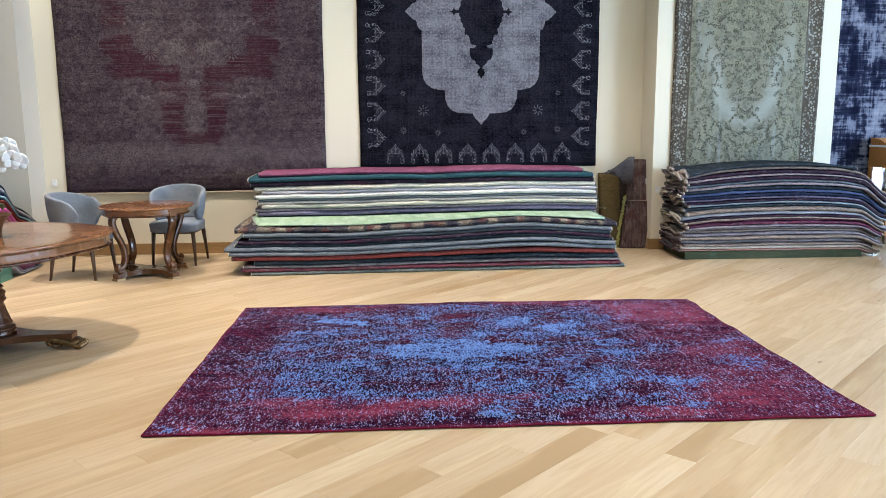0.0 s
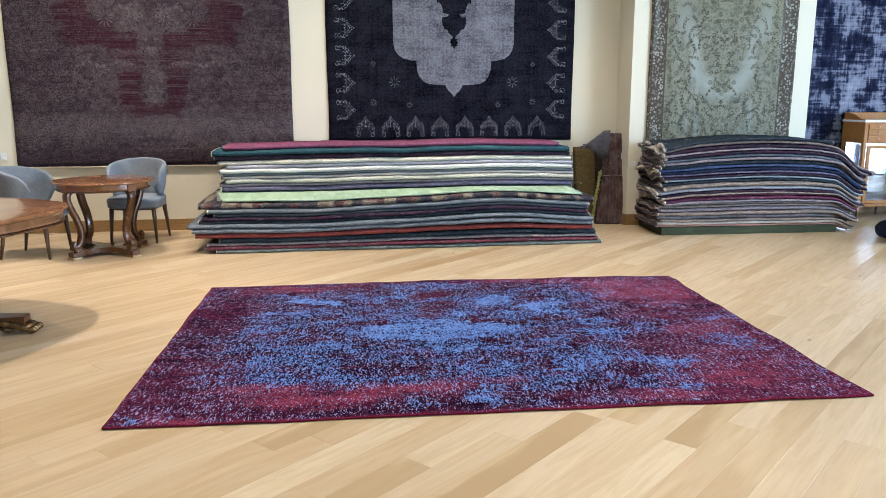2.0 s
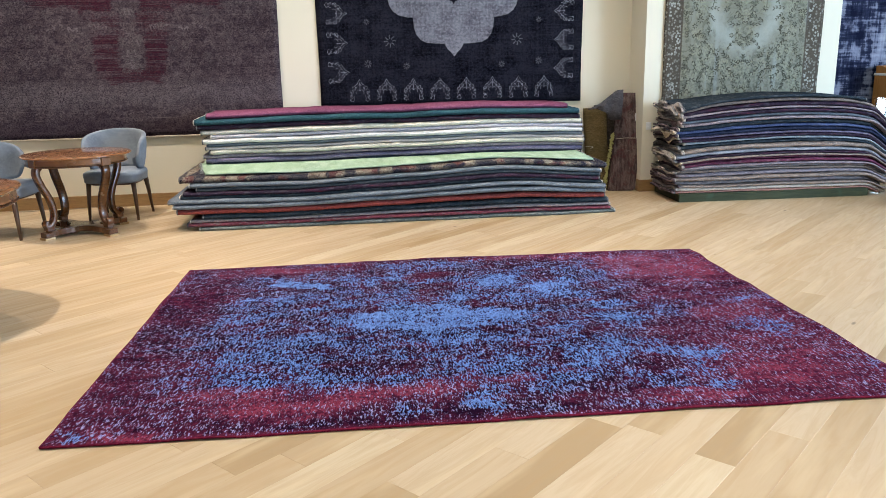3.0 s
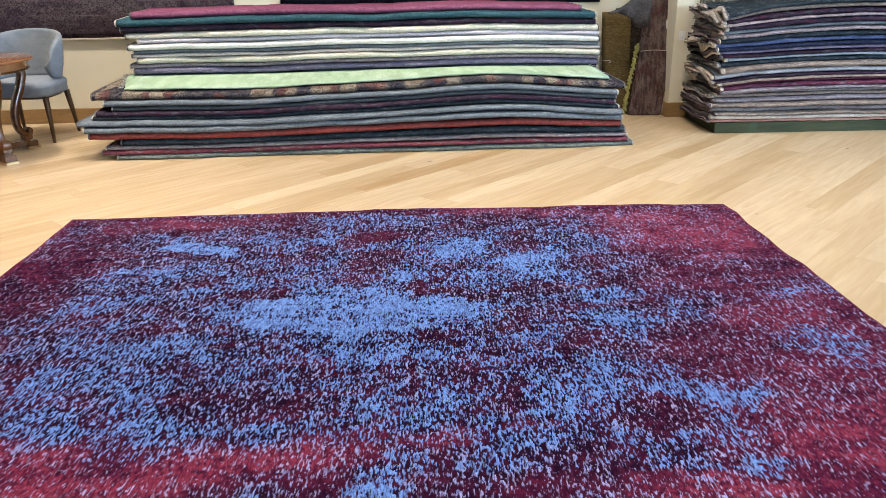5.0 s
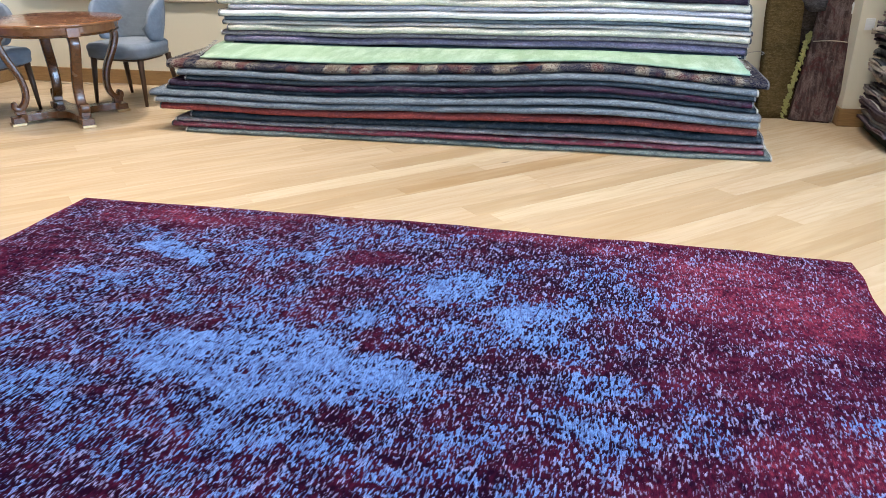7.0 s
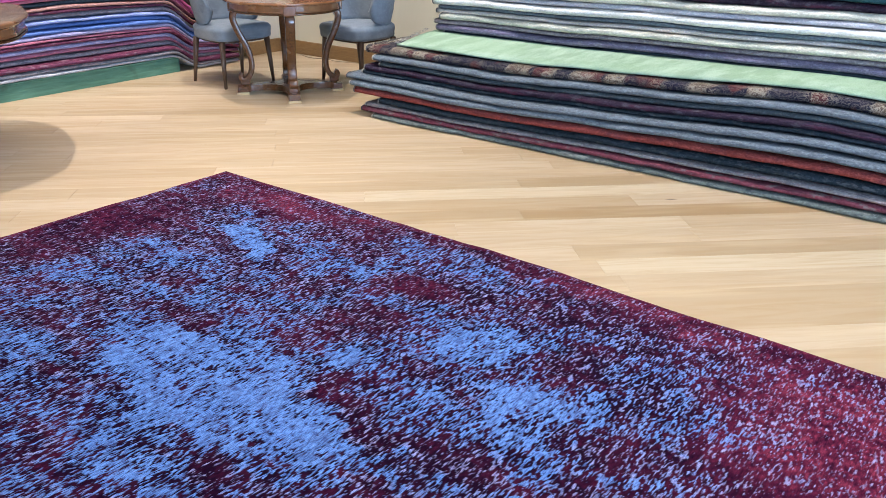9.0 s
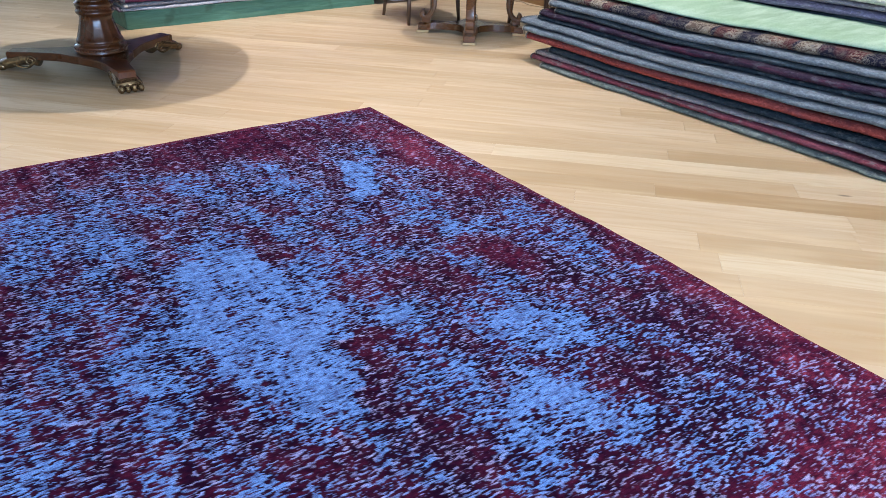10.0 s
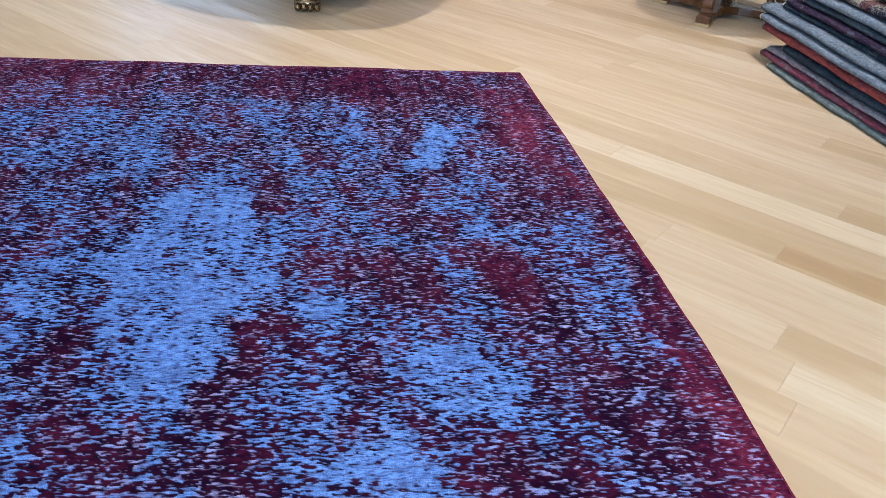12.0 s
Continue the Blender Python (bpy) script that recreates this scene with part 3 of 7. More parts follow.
def charcoal_material(name, lo, hi):
    m, nt, b = material(name, 0.95)
    b.inputs["Specular IOR Level"].default_value = 0.0
    o = objco(nt)
    w = noise_tex(nt, mapped(nt, o, scale=(3.0, 1, 4.5)), 1.2, 5, 0.65)
    s = noise_tex(nt, mapped(nt, o, scale=(1.2, 1, 55)), 1.0, 3)
    v = noise_tex(nt, mapped(nt, o, scale=(40, 1, 1.5)), 1.0, 3)
    f = calc(nt, "ADD", calc(nt, "MULTIPLY", w, 0.6), calc(nt, "ADD", calc(nt, "MULTIPLY", s, 0.2), calc(nt, "MULTIPLY", v, 0.2)))
    c = mix(nt, span(nt, f, 0.34, 0.64), lo, hi)
    worn = noise_tex(nt, mapped(nt, o, (2, 5, 7), scale=(36, 1, 42)), 1.0, 4, 0.75)
    c = mix(nt, span(nt, worn, 0.50, 0.62, 0, 0.55), c, [k * 1.35 for k in hi])
    c = mix(nt, span(nt, worn, 0.48, 0.36, 0, 0.60), c, lo)
    flat = nt.nodes.new("ShaderNodeCombineXYZ")
    put(nt, calc(nt, "ABSOLUTE", axes(nt, o)[0]), flat.inputs[0]), put(nt, axes(nt, o)[2], flat.inputs[1])
    c = mix(nt, calc(nt, "MULTIPLY", scrolls(nt, flat.outputs[0], 14.0, 0.04), 0.22), c, hi)
    fine = noise_tex(nt, mapped(nt, o, scale=(130, 1, 170)), 1.0, 2)
    put(nt, mix(nt, calc(nt, "MULTIPLY", fine, 0.45), c, [k * 0.5 for k in lo]), b.inputs["Base Color"])
    bump(nt, b, fine, 0.4, 0.004)
    return m


def sage_material():
    """Worn sage field: a pale open band round a dense central medallion, leafy sprays outside it, dotted brown border."""
    m, nt, b = material("faded_sage_wool", 0.95)
    b.inputs["Specular IOR Level"].default_value = 0.0
    o = objco(nt)
    xyz = axes(nt, o)
    ax = calc(nt, "ABSOLUTE", xyz[0])
    folded = nt.nodes.new("ShaderNodeCombineXYZ")
    put(nt, ax, folded.inputs[0]), put(nt, xyz[2], folded.inputs[1])
    g = folded.outputs[0]
    f = vec_calc(nt, "ADD", g, vec_calc(nt, "MULTIPLY", vec_calc(nt, "SUBTRACT", noise_tex(nt, g, 7, 3, color=True), (0.5, 0.5, 0.5)), (0.17, 0.17, 0)))
    centre = strongest(nt, (blob(nt, f, *v, 0.5) for v in ((0.0, 2.75, 0.60, 0.80), (0.0, 2.05, 0.36, 0.50), (0.0, 1.66, 0.17, 0.20))))
    outer = calc(nt, "SUBTRACT", 1.0, blob(nt, f, 0.0, 2.40, 0.66, 1.08, 0.22))
    outer = calc(nt, "MAXIMUM", outer, calc(nt, "MULTIPLY", blob(nt, f, 0.50, 1.85, 0.16, 0.45, 0.6), 0.9))
    dense = calc(nt, "MAXIMUM", centre, outer)
    leaf = nt.nodes.new("ShaderNodeTexVoronoi")
    leaf.voronoi_dimensions = "2D"
    spread = nt.nodes.new("ShaderNodeCombineXYZ")
    put(nt, xyz[0], spread.inputs[0]), put(nt, xyz[2], spread.inputs[1])
    u = spread.outputs[0]
    loose = vec_calc(nt, "ADD", u, vec_calc(nt, "MULTIPLY", vec_calc(nt, "SUBTRACT", noise_tex(nt, u, 22, 2, color=True), (0.5, 0.5, 0.5)), (0.06, 0.06, 0)))
    put(nt, mapped(nt, loose, scale=(24, 29, 1)), leaf.inputs["Vector"]), put(nt, 1.0, leaf.inputs["Scale"])
    pick = axes(nt, leaf.outputs["Color"])[0]
    leaves = calc(nt, "MULTIPLY", span(nt, leaf.outputs["Distance"], 0.52, 0.38), span(nt, pick, 0.34, 0.40))
    leaves = calc(nt, "MULTIPLY", leaves, span(nt, noise_tex(nt, u, 8.0, 2), 0.42, 0.56, 0.10, 1.0))
    stems = scrolls(nt, u, 9.0, 0.028)
    heads = flowers(nt, g, 6.0, 6.0)
    field = mix(nt, noise_tex(nt, o, 2.2, 3), (0.240, 0.238, 0.186), (0.345, 0.345, 0.284))
    field = mix(nt, span(nt, xyz[2], 1.7, 2.6, 0.0, 0.55), field, (0.255, 0.245, 0.165))
    pale = calc(nt, "SUBTRACT", 1.0, dense)
    field = mix(nt, calc(nt, "MULTIPLY", pale, span(nt, xyz[2], 2.7, 1.9, 0.18, 0.58)), field, (0.45, 0.475, 0.42))
    field = mix(nt, calc(nt, "MULTIPLY", dense, 0.40), field, (0.21, 0.20, 0.135))
    field = mix(nt, calc(nt, "MULTIPLY", dense, calc(nt, "MULTIPLY", stems, 0.45)), field, (0.085, 0.078, 0.050))
    field = mix(nt, calc(nt, "MULTIPLY", calc(nt, "ADD", calc(nt, "MULTIPLY", dense, 0.38), 0.05), leaves), field, (0.070, 0.066, 0.050))
    field = mix(nt, calc(nt, "MULTIPLY", dense, calc(nt, "MULTIPLY", heads, 0.45)), field, (0.38, 0.37, 0.25))
    edge = span(nt, ax, 0.69, 0.72)
    edge = calc(nt, "MAXIMUM", edge, span(nt, xyz[2], 1.02, 0.98))
    dots = voronoi(nt, mapped(nt, u, scale=(36, 36, 1)), 1.0)
    border = mix(nt, calc(nt, "MULTIPLY", span(nt, noise_tex(nt, o, 9, 3), 0.40, 0.60, 0.35, 0.9), span(nt, dots, 0.54, 0.30)), (0.075, 0.055, 0.042), (0.44, 0.44, 0.39))
    c = mix(nt, calc(nt, "MULTIPLY", edge, 0.92), field, border)
    for d0 in (0.705, 0.862):
        c = mix(nt, calc(nt, "MULTIPLY", span(nt, calc(nt, "ABSOLUTE", calc(nt, "SUBTRACT", ax, d0)), 0.012, 0.006), 0.8), c, (0.075, 0.052, 0.042))
    # pale upright streaks: sheen on the hanging folds, put into the colour
    fold = noise_tex(nt, mapped(nt, o, scale=(9, 1, 0.5)), 1.0, 3)
    c = mix(nt, span(nt, fold, 0.56, 0.72, 0, 0.35), c, (0.40, 0.44, 0.42))
    fine = noise_tex(nt, mapped(nt, o, scale=(120, 1, 160)), 1.0, 2)
    put(nt, mix(nt, calc(nt, "MULTIPLY", fine, 0.35), c, (0.10, 0.10, 0.075)), b.inputs["Base Color"])
    bump(nt, b, fine, 0.4, 0.004)
    return m


def abrash_blue_material():
    m, nt, b = material("abraded_indigo_wool", 0.95)
    b.inputs["Specular IOR Level"].default_value = 0.0
    o = objco(nt)
    h = noise_tex(nt, mapped(nt, o, scale=(2.2, 1, 26)), 1.0, 4, 0.65)
    v = noise_tex(nt, mapped(nt, o, scale=(26, 1, 2.2)), 1.0, 4, 0.65)
    w = noise_tex(nt, mapped(nt, o, scale=(3.2, 1, 2.6)), 1.0, 4, 0.6)
    f = calc(nt, "ADD", calc(nt, "MULTIPLY", w, 0.6), calc(nt, "ADD", calc(nt, "MULTIPLY", h, 0.22), calc(nt, "MULTIPLY", v, 0.18)))
    c = ramp(nt, f, (0.43, (0.006, 0.008, 0.020)), (0.495, (0.026, 0.032, 0.062)), (0.535, (0.20, 0.215, 0.29)), (0.64, (0.40, 0.42, 0.50)))
    fine = noise_tex(nt, mapped(nt, o, scale=(120, 1, 160)), 1.0, 2)
    put(nt, mix(nt, calc(nt, "MULTIPLY", fine, 0.4), c, (0.02, 0.02, 0.04)), b.inputs["Base Color"])
    bump(nt, b, fine, 0.4, 0.004)
    return m


M_purple_rug, M_sage, M_indigo = purple_rug_material(), sage_material(), abrash_blue_material()
M_charcoal = charcoal_material("charcoal_wool", (0.0022, 0.0022, 0.0044), (0.024, 0.024, 0.034))
M_medallion = charcoal_material("silver_grey_wool", (0.060, 0.060, 0.078), (0.250, 0.252, 0.288))
M_motif = faded_line_material()


# ---------------------------------------------------------------- mesh helpers
def part(name, bm, mat, parent=None, label="", smooth=False):
    """Links a bmesh as one mesh object, under a thing or a part."""
    me = bpy.data.meshes.new(name)
    if smooth:
        for f in bm.faces:
            f.smooth = True
    bm.normal_update()
    bm.to_mesh(me)
    bm.free()
    me.materials.append(mat)
    ob = new(name, me)
    if parent:
        ob.parent = parent
    if label:
        ob["label"] = label
    return ob


def thing(name, m, label, category, group=""):
    ob = new(name)
    ob.empty_display_size = 0.1
    ob.matrix_world = m
    return tagged(ob, label, category, group)


def box(x0, x1, y0, y1, z0, z1, bevel=0.0, seg=2, bm=None):
    bm = bm or bmesh.new()
    r = bmesh.ops.create_cube(bm, size=1.0)
    bmesh.ops.scale(bm, vec=(x1 - x0, y1 - y0, z1 - z0), verts=r["verts"])
    bmesh.ops.translate(bm, vec=((x0 + x1) / 2, (y0 + y1) / 2, (z0 + z1) / 2), verts=r["verts"])
    if bevel:
        es = list({e for v in r["verts"] for e in v.link_edges})
        bmesh.ops.bevel(bm, geom=es, offset=bevel, segments=seg, profile=0.5, affect="EDGES")
    return bm


def loft(rings, closed_ends=True, wrap=True, bm=None):
    """Joins rings of points, all with the same count."""
    bm = bm or bmesh.new()
    vs = [[bm.verts.new(p) for p in ring] for ring in rings]
    n = len(vs[0])
    for a, b in zip(vs, vs[1:]):
        for k in range(n if wrap else n - 1):
            bm.faces.new((a[k], a[(k + 1) % n], b[(k + 1) % n], b[k]))
    if closed_ends:
        bm.faces.new(list(reversed(vs[0])))
        bm.faces.new(vs[-1])
    return bm


def lathe(profile, seg=32, shape=None, bm=None):
    """Turned form from (radius, height) pairs; shape(angle, height) scales the radius."""
    rings = []
    for r, z in profile:
        ring = []
        for k in range(seg):
            a = 2 * math.pi * k / seg
            s = shape(a, z) if shape else 1.0
            ring.append((r * s * math.cos(a), r * s * math.sin(a), z))
        rings.append(ring)
    return loft(rings, bm=bm)


def spline(points, n):
    """Catmull-Rom through the points."""
    p = [Vector(q) for q in points]
    p = [2 * p[0] - p[1], *p, 2 * p[-1] - p[-2]]
    out = []
    for k in range(1, len(p) - 2):
        for j in range(n):
            t = j / n
            a, b, c, d = p[k - 1:k + 3]
            out.append(0.5 * (2 * b + (c - a) * t + (2 * a - 5 * b + 4 * c - d) * t * t + (3 * b - a - 3 * c + d) * t ** 3))
    out.append(p[-2])
    return out


def sweep(points, half_w, half_h, side, seg=8, power=0.6, bm=None):
    """A rounded bar along points; side is the constant sideways direction; half sizes may be functions of 0..1."""
    side = Vector(side).normalized()
    rings = []
    for k, q in enumerate(points):
        d = (points[min(k + 1, len(points) - 1)] - points[max(k - 1, 0)]).normalized()
        up = side.cross(d).normalized()
        f = k / (len(points) - 1)
        w = half_w(f) if callable(half_w) else half_w
        h = half_h(f) if callable(half_h) else half_h
        ring = []
        for j in range(seg):
            a = 2 * math.pi * (j + 0.5) / seg
            c, s = math.cos(a), math.sin(a)
            ring.append(q + side * w * math.copysign(abs(c) ** power, c) + up * h * math.copysign(abs(s) ** power, s))
        rings.append(ring)
    return loft(rings, bm=bm)


def wav(x, y, s=0):
    return noise.noise(Vector((x, y, s * 7.31)))


# ---------------------------------------------------------------- the room
def wall(name, x0, x1, y0, y1, z0=0.0, z1=ROOM_H, mat=None):
    return tagged(part(name, box(x0, x1, y0, y1, z0, z1), mat or M_wall), "plain cream painted wall", "wall", kind="structure")


NICHE_L, NICHE_R, PIER_Y, BAY_X = -3.6, 3.46, 9.53, 5.66
wall("wall_north", NICHE_L, NICHE_R, ROOM_Y1, ROOM_Y1 + 0.2)
wall("wall_north_pier_west", ROOM_X0, NICHE_L, PIER_Y, ROOM_Y1 + 0.2, mat=M_wall_shaded)
wall("wall_north_pier_east", NICHE_R, BAY_X, PIER_Y, ROOM_Y1 + 0.2)
wall("wall_north_bay", BAY_X, ROOM_X1, ROOM_Y1 + 0.04, ROOM_Y1 + 0.2)
wall("wall_south", ROOM_X0, ROOM_X1, ROOM_Y0 - 0.2, ROOM_Y0)


def wall_with_openings(name, xa, xb, openings):
    """A wall along y from south to north, with rectangular openings (y0, y1, z0, z1)."""
    root = tagged(new(name), "plain cream painted wall with window openings", "wall", kind="structure")
    y = ROOM_Y0 - 0.2
    end = ROOM_Y1 + 0.2
    for y0, y1, z0, z1 in openings:
        part("wall_panel", box(xa, xb, y, y0, 0, ROOM_H), M_wall, root)
        part("wall_panel", box(xa, xb, y0, y1, z1, ROOM_H), M_wall, root)
        if z0 > 0.01:
            part("wall_panel", box(xa, xb, y0, y1, 0, z0), M_wall, root)
        y = y1
    part("wall_panel", box(xa, xb, y, end, 0, ROOM_H), M_wall, root)
    return root


def window(name, x, y0, y1, z0, z1, bays):
    root = tagged(new(name), "large white framed shop window", "window", kind="structure")
    for z in (z0, z1 - 0.06):
        part("window_frame", box(x - 0.04, x + 0.04, y0, y1, z, z + 0.06, 0.005, 1), M_frame, root)
    for k in range(bays + 1):
        y = y0 + 0.03 + (y1 - y0 - 0.06) * k / bays
        part("window_frame", box(x - 0.035, x + 0.035, y - 0.03, y + 0.03, z0 + 0.06, z1 - 0.06, 0.005, 1), M_frame, root)
        if k < bays:
            y2 = y0 + 0.03 + (y1 - y0 - 0.06) * (k + 1) / bays
            pane = part("pane", box(x - 0.004, x + 0.004, y + 0.03, y2 - 0.03, z0 + 0.06, z1 - 0.06), M_glass, root)
            pane.visible_shadow = False


wall_with_openings("wall_east", ROOM_X1, ROOM_X1 + 0.2, ((0.4, 3.6, 0.05, 3.3), (4.2, 8.2, 0.05, 3.3)))
wall_with_openings("wall_west", ROOM_X0 - 0.2, ROOM_X0, ((3.6, 5.6, 0.4, 2.9),))
window("window_1", ROOM_X1 + 0.12, 0.4, 3.6, 0.05, 3.3, 3)
window("window_2", ROOM_X1 + 0.12, 4.2, 8.2, 0.05, 3.3, 4)
window("window_3", ROOM_X0 - 0.12, 3.6, 5.6, 0.4, 2.9, 2)
tagged(part("ceiling", box(ROOM_X0 - 0.2, ROOM_X1 + 0.2, ROOM_Y0 - 0.2, ROOM_Y1 + 0.2, ROOM_H, ROOM_H + 0.2), M_ceiling),
       "plain off-white painted ceiling", "ceiling", kind="structure")


def skirting(x0, x1, y0, y1):
    bm = box(x0, x1, y0, y1, 0.0, 0.13, 0.006, 2)
    tagged(part("baseboard", bm, M_skirting), "honey-coloured oak baseboard along the wall", "baseboard", kind="structure")


SK = 0.018
skirting(NICHE_L + SK, NICHE_R - SK, ROOM_Y1 - SK, ROOM_Y1)
skirting(NICHE_L, NICHE_L + SK, PIER_Y, ROOM_Y1)
skirting(NICHE_R - SK, NICHE_R, PIER_Y, ROOM_Y1)
skirting(ROOM_X0, NICHE_L + SK, PIER_Y - SK, PIER_Y)
skirting(NICHE_R - SK, BAY_X, PIER_Y - SK, PIER_Y)
skirting(BAY_X, ROOM_X1, ROOM_Y1 + 0.04 - SK, ROOM_Y1 + 0.04)
skirting(ROOM_X0, ROOM_X0 + SK, ROOM_Y0, PIER_Y - SK)

ground = tagged(part("ground", box(-60, 70, -60, 70, -0.3, -0.1), simple("outdoor_paving", (0.30, 0.29, 0.27), 0.8, 0, 0.2, 2)),
                "grey paving outside the shop", "ground", kind="structure")


# ---------------------------------------------------------------- folded rugs
def folded_rug(name, length, depth, t, mat, label, group, m, rise, seed, ends=True, nx=110, end_mat=None):
    """A rug folded in two: a soft rounded fold in front (towards -y, at y=0), two layers behind it. x from 0 to length.
    rise(x, y): height of the underside."""
    r = t * 0.5
    ds = (0.10, 0.35, depth * 0.62, depth) if not end_mat else [0.05] + [depth * k / 14 for k in range(2, 15)]
    prof = [(d, 0.0) for d in reversed(ds)]
    prof += [(1.9 * r * (1 - math.cos(a)), r - r * math.sin(a)) for a in [math.pi / 2 - k * math.pi / 8 for k in range(0, 9)]]
    prof += [(d, t) for d in ds]
    g = 0.11 if end_mat else 0.03
    prof += [(depth, t * (0.5 + g)), (depth * 0.5, t * (0.5 + g)), (0.06, t * (0.5 + 0.8 * g)), (0.06, t * (0.5 - 0.8 * g)), (depth * 0.5, t * (0.5 - g)), (depth, t * (0.5 - g))]

    def at(x, d, h, grow=0.0):
        push = 0.024 * wav(x * 1.4, seed * 3.1) + 0.012 * wav(x * 6.0, seed * 5.7) + 0.004 * wav(x * 19.0, seed * 2.3)
        lump = 0.0065 * wav(x * 3.4, d * 3, seed) + 0.0028 * wav(x * 17.0, d * 9, seed + 3) + 0.0012 * wav(x * 52.0, d * 30, seed + 7)
        if grow:
            d, h = d + (-grow if d < r else 0), r + (h - r) * (1 + grow / r)
        return (x, d + push, rise(x, d) + h + lump * (0.35 + h / t))

    rings = [[at(length * k / nx, d, h) for d, h in prof] for k in range(nx + 1)]
    bm = loft(rings)
    body = part(name, bm, mat, smooth=True)
    body.matrix_world = m
    tagged(body, label, "rug", group)
    if ends:
        outer = [q for q in prof[:len(ds) * 2 + 9] if q[0] < 0.9]
        for x0, x1 in ((-0.004, 0.007), (length - 0.007, length + 0.004)):
            ringset = [[at(x, d, h, 0.0025) for d, h in outer] for x in (x0, (x0 + x1) / 2, x1)]
            part("selvedge", loft(ringset, False, False), M_selvedge if seed % 5 in (0, 2) else M_selvedge_dull, body, "pale bound edge" if seed % 5 in (0, 2) else "grey bound edge", True)
    if end_mat:
        # the raw folded end: two soft loops of the backing
        cap = [[at(x, d, h, 0.003 - 0.002 * k) for d, h in prof] for k, x in enumerate((-0.022, -0.012, 0.012))]
        part("rug_end", loft(cap), end_mat, body, "pale folded end", True)
    return body


def fringe(parent, points, drop, count, seed):
    """Loose warp threads along a short edge."""
    rnd = random.Random(seed)
    bm = bmesh.new()
    for k in range(count):
        f = k / (count - 1)
        a = Vector(points[0]).lerp(Vector(points[1]), f)
        tip = a + Vector(drop) * rnd.uniform(0.6, 1.1) + Vector((rnd.uniform(-1, 1), rnd.uniform(-1, 1), rnd.uniform(-1, 1))) * 0.012
        mid = (a + tip) / 2 + Vector((0, 0, rnd.uniform(-0.01, 0.01)))
        side = Vector((drop[2], 0.3, -drop[0])).normalized()
        sweep([a, mid, tip], 0.0012, 0.0012, side, 4, 1.0, bm)
    return part("fringe", bm, M_selvedge, parent, "pale loose fringe")


GROUP_1 = "folded rugs in the long stack against the wall"


def stack_wave(x, z):
    """Bulge of the long stack, in world x."""
    return 0.070 * math.exp(-((x - 1.55) / 0.80) ** 2) * min(1, z / 0.25) * (1.0 if z < 0.47 else 0.42) + 0.018 * wav(x * 1.1, z * 1.6) * min(1, z / 0.2)


# wool, from x, to x, front y, thickness, words
STACK_1_LOW = (("greygreen", -1.08, 2.80, 8.455, 0.033, "grey-green"), ("multi", -1.185, 2.755, 8.465, 0.036, "dark multicoloured"), ("greypink", -1.16, 2.755, 8.480, 0.024, "grey and faded pink"),
               ("slate", -1.05, 2.74, 8.495, 0.047, "dark slate"), ("rust", -1.27, 2.70, 8.480, 0.050, "rust-red"), ("bluegrey", -1.30, 2.70, 8.475, 0.042, "blue-grey"),
               ("bluegrey", -1.34, 2.70, 8.485, 0.039, "blue-grey"), ("slate", -1.25, 2.69, 8.55, 0.025, "dark slate"), ("plum", -1.22, 2.66, 8.54, 0.039, "dark plum"),
               ("grey", -1.10, 2.67, 8.565, 0.033, "mid grey"), ("bluegrey", -1.16, 2.68, 8.565, 0.040, "blue-grey"), ("floral", -1.25, 2.74, 8.60, 0.056, "dark floral-patterned"))
STACK_1_HIGH = (("slate", -1.05, 2.70, 9.26, 0.024, "dark slate"), ("purple", -1.10, 2.70, 9.225, 0.048, "purple-grey"), ("mauve", -1.13, 2.71, 9.245, 0.034, "mauve-grey"), ("palecream", -1.06, 2.71, 9.215, 0.048, "pale cream-green"),
                ("blush", -1.10, 2.72, 9.245, 0.028, "blush cream"), ("bluegrey", -1.09, 2.70, 9.25, 0.030, "blue-grey"), ("white", -1.12, 2.70, 9.21, 0.052, "off-white"),
                ("palelilac", -1.04, 2.70, 9.235, 0.036, "pale lilac"), ("cream", -1.13, 2.69, 9.22, 0.050, "warm cream"), ("plum", -1.17, 2.67, 9.245, 0.050, "dark plum"),
                ("teal", -1.19, 2.66, 9.22, 0.056, "teal"), ("pink", -1.08, 2.55, 9.27, 0.048, "magenta-pink"))


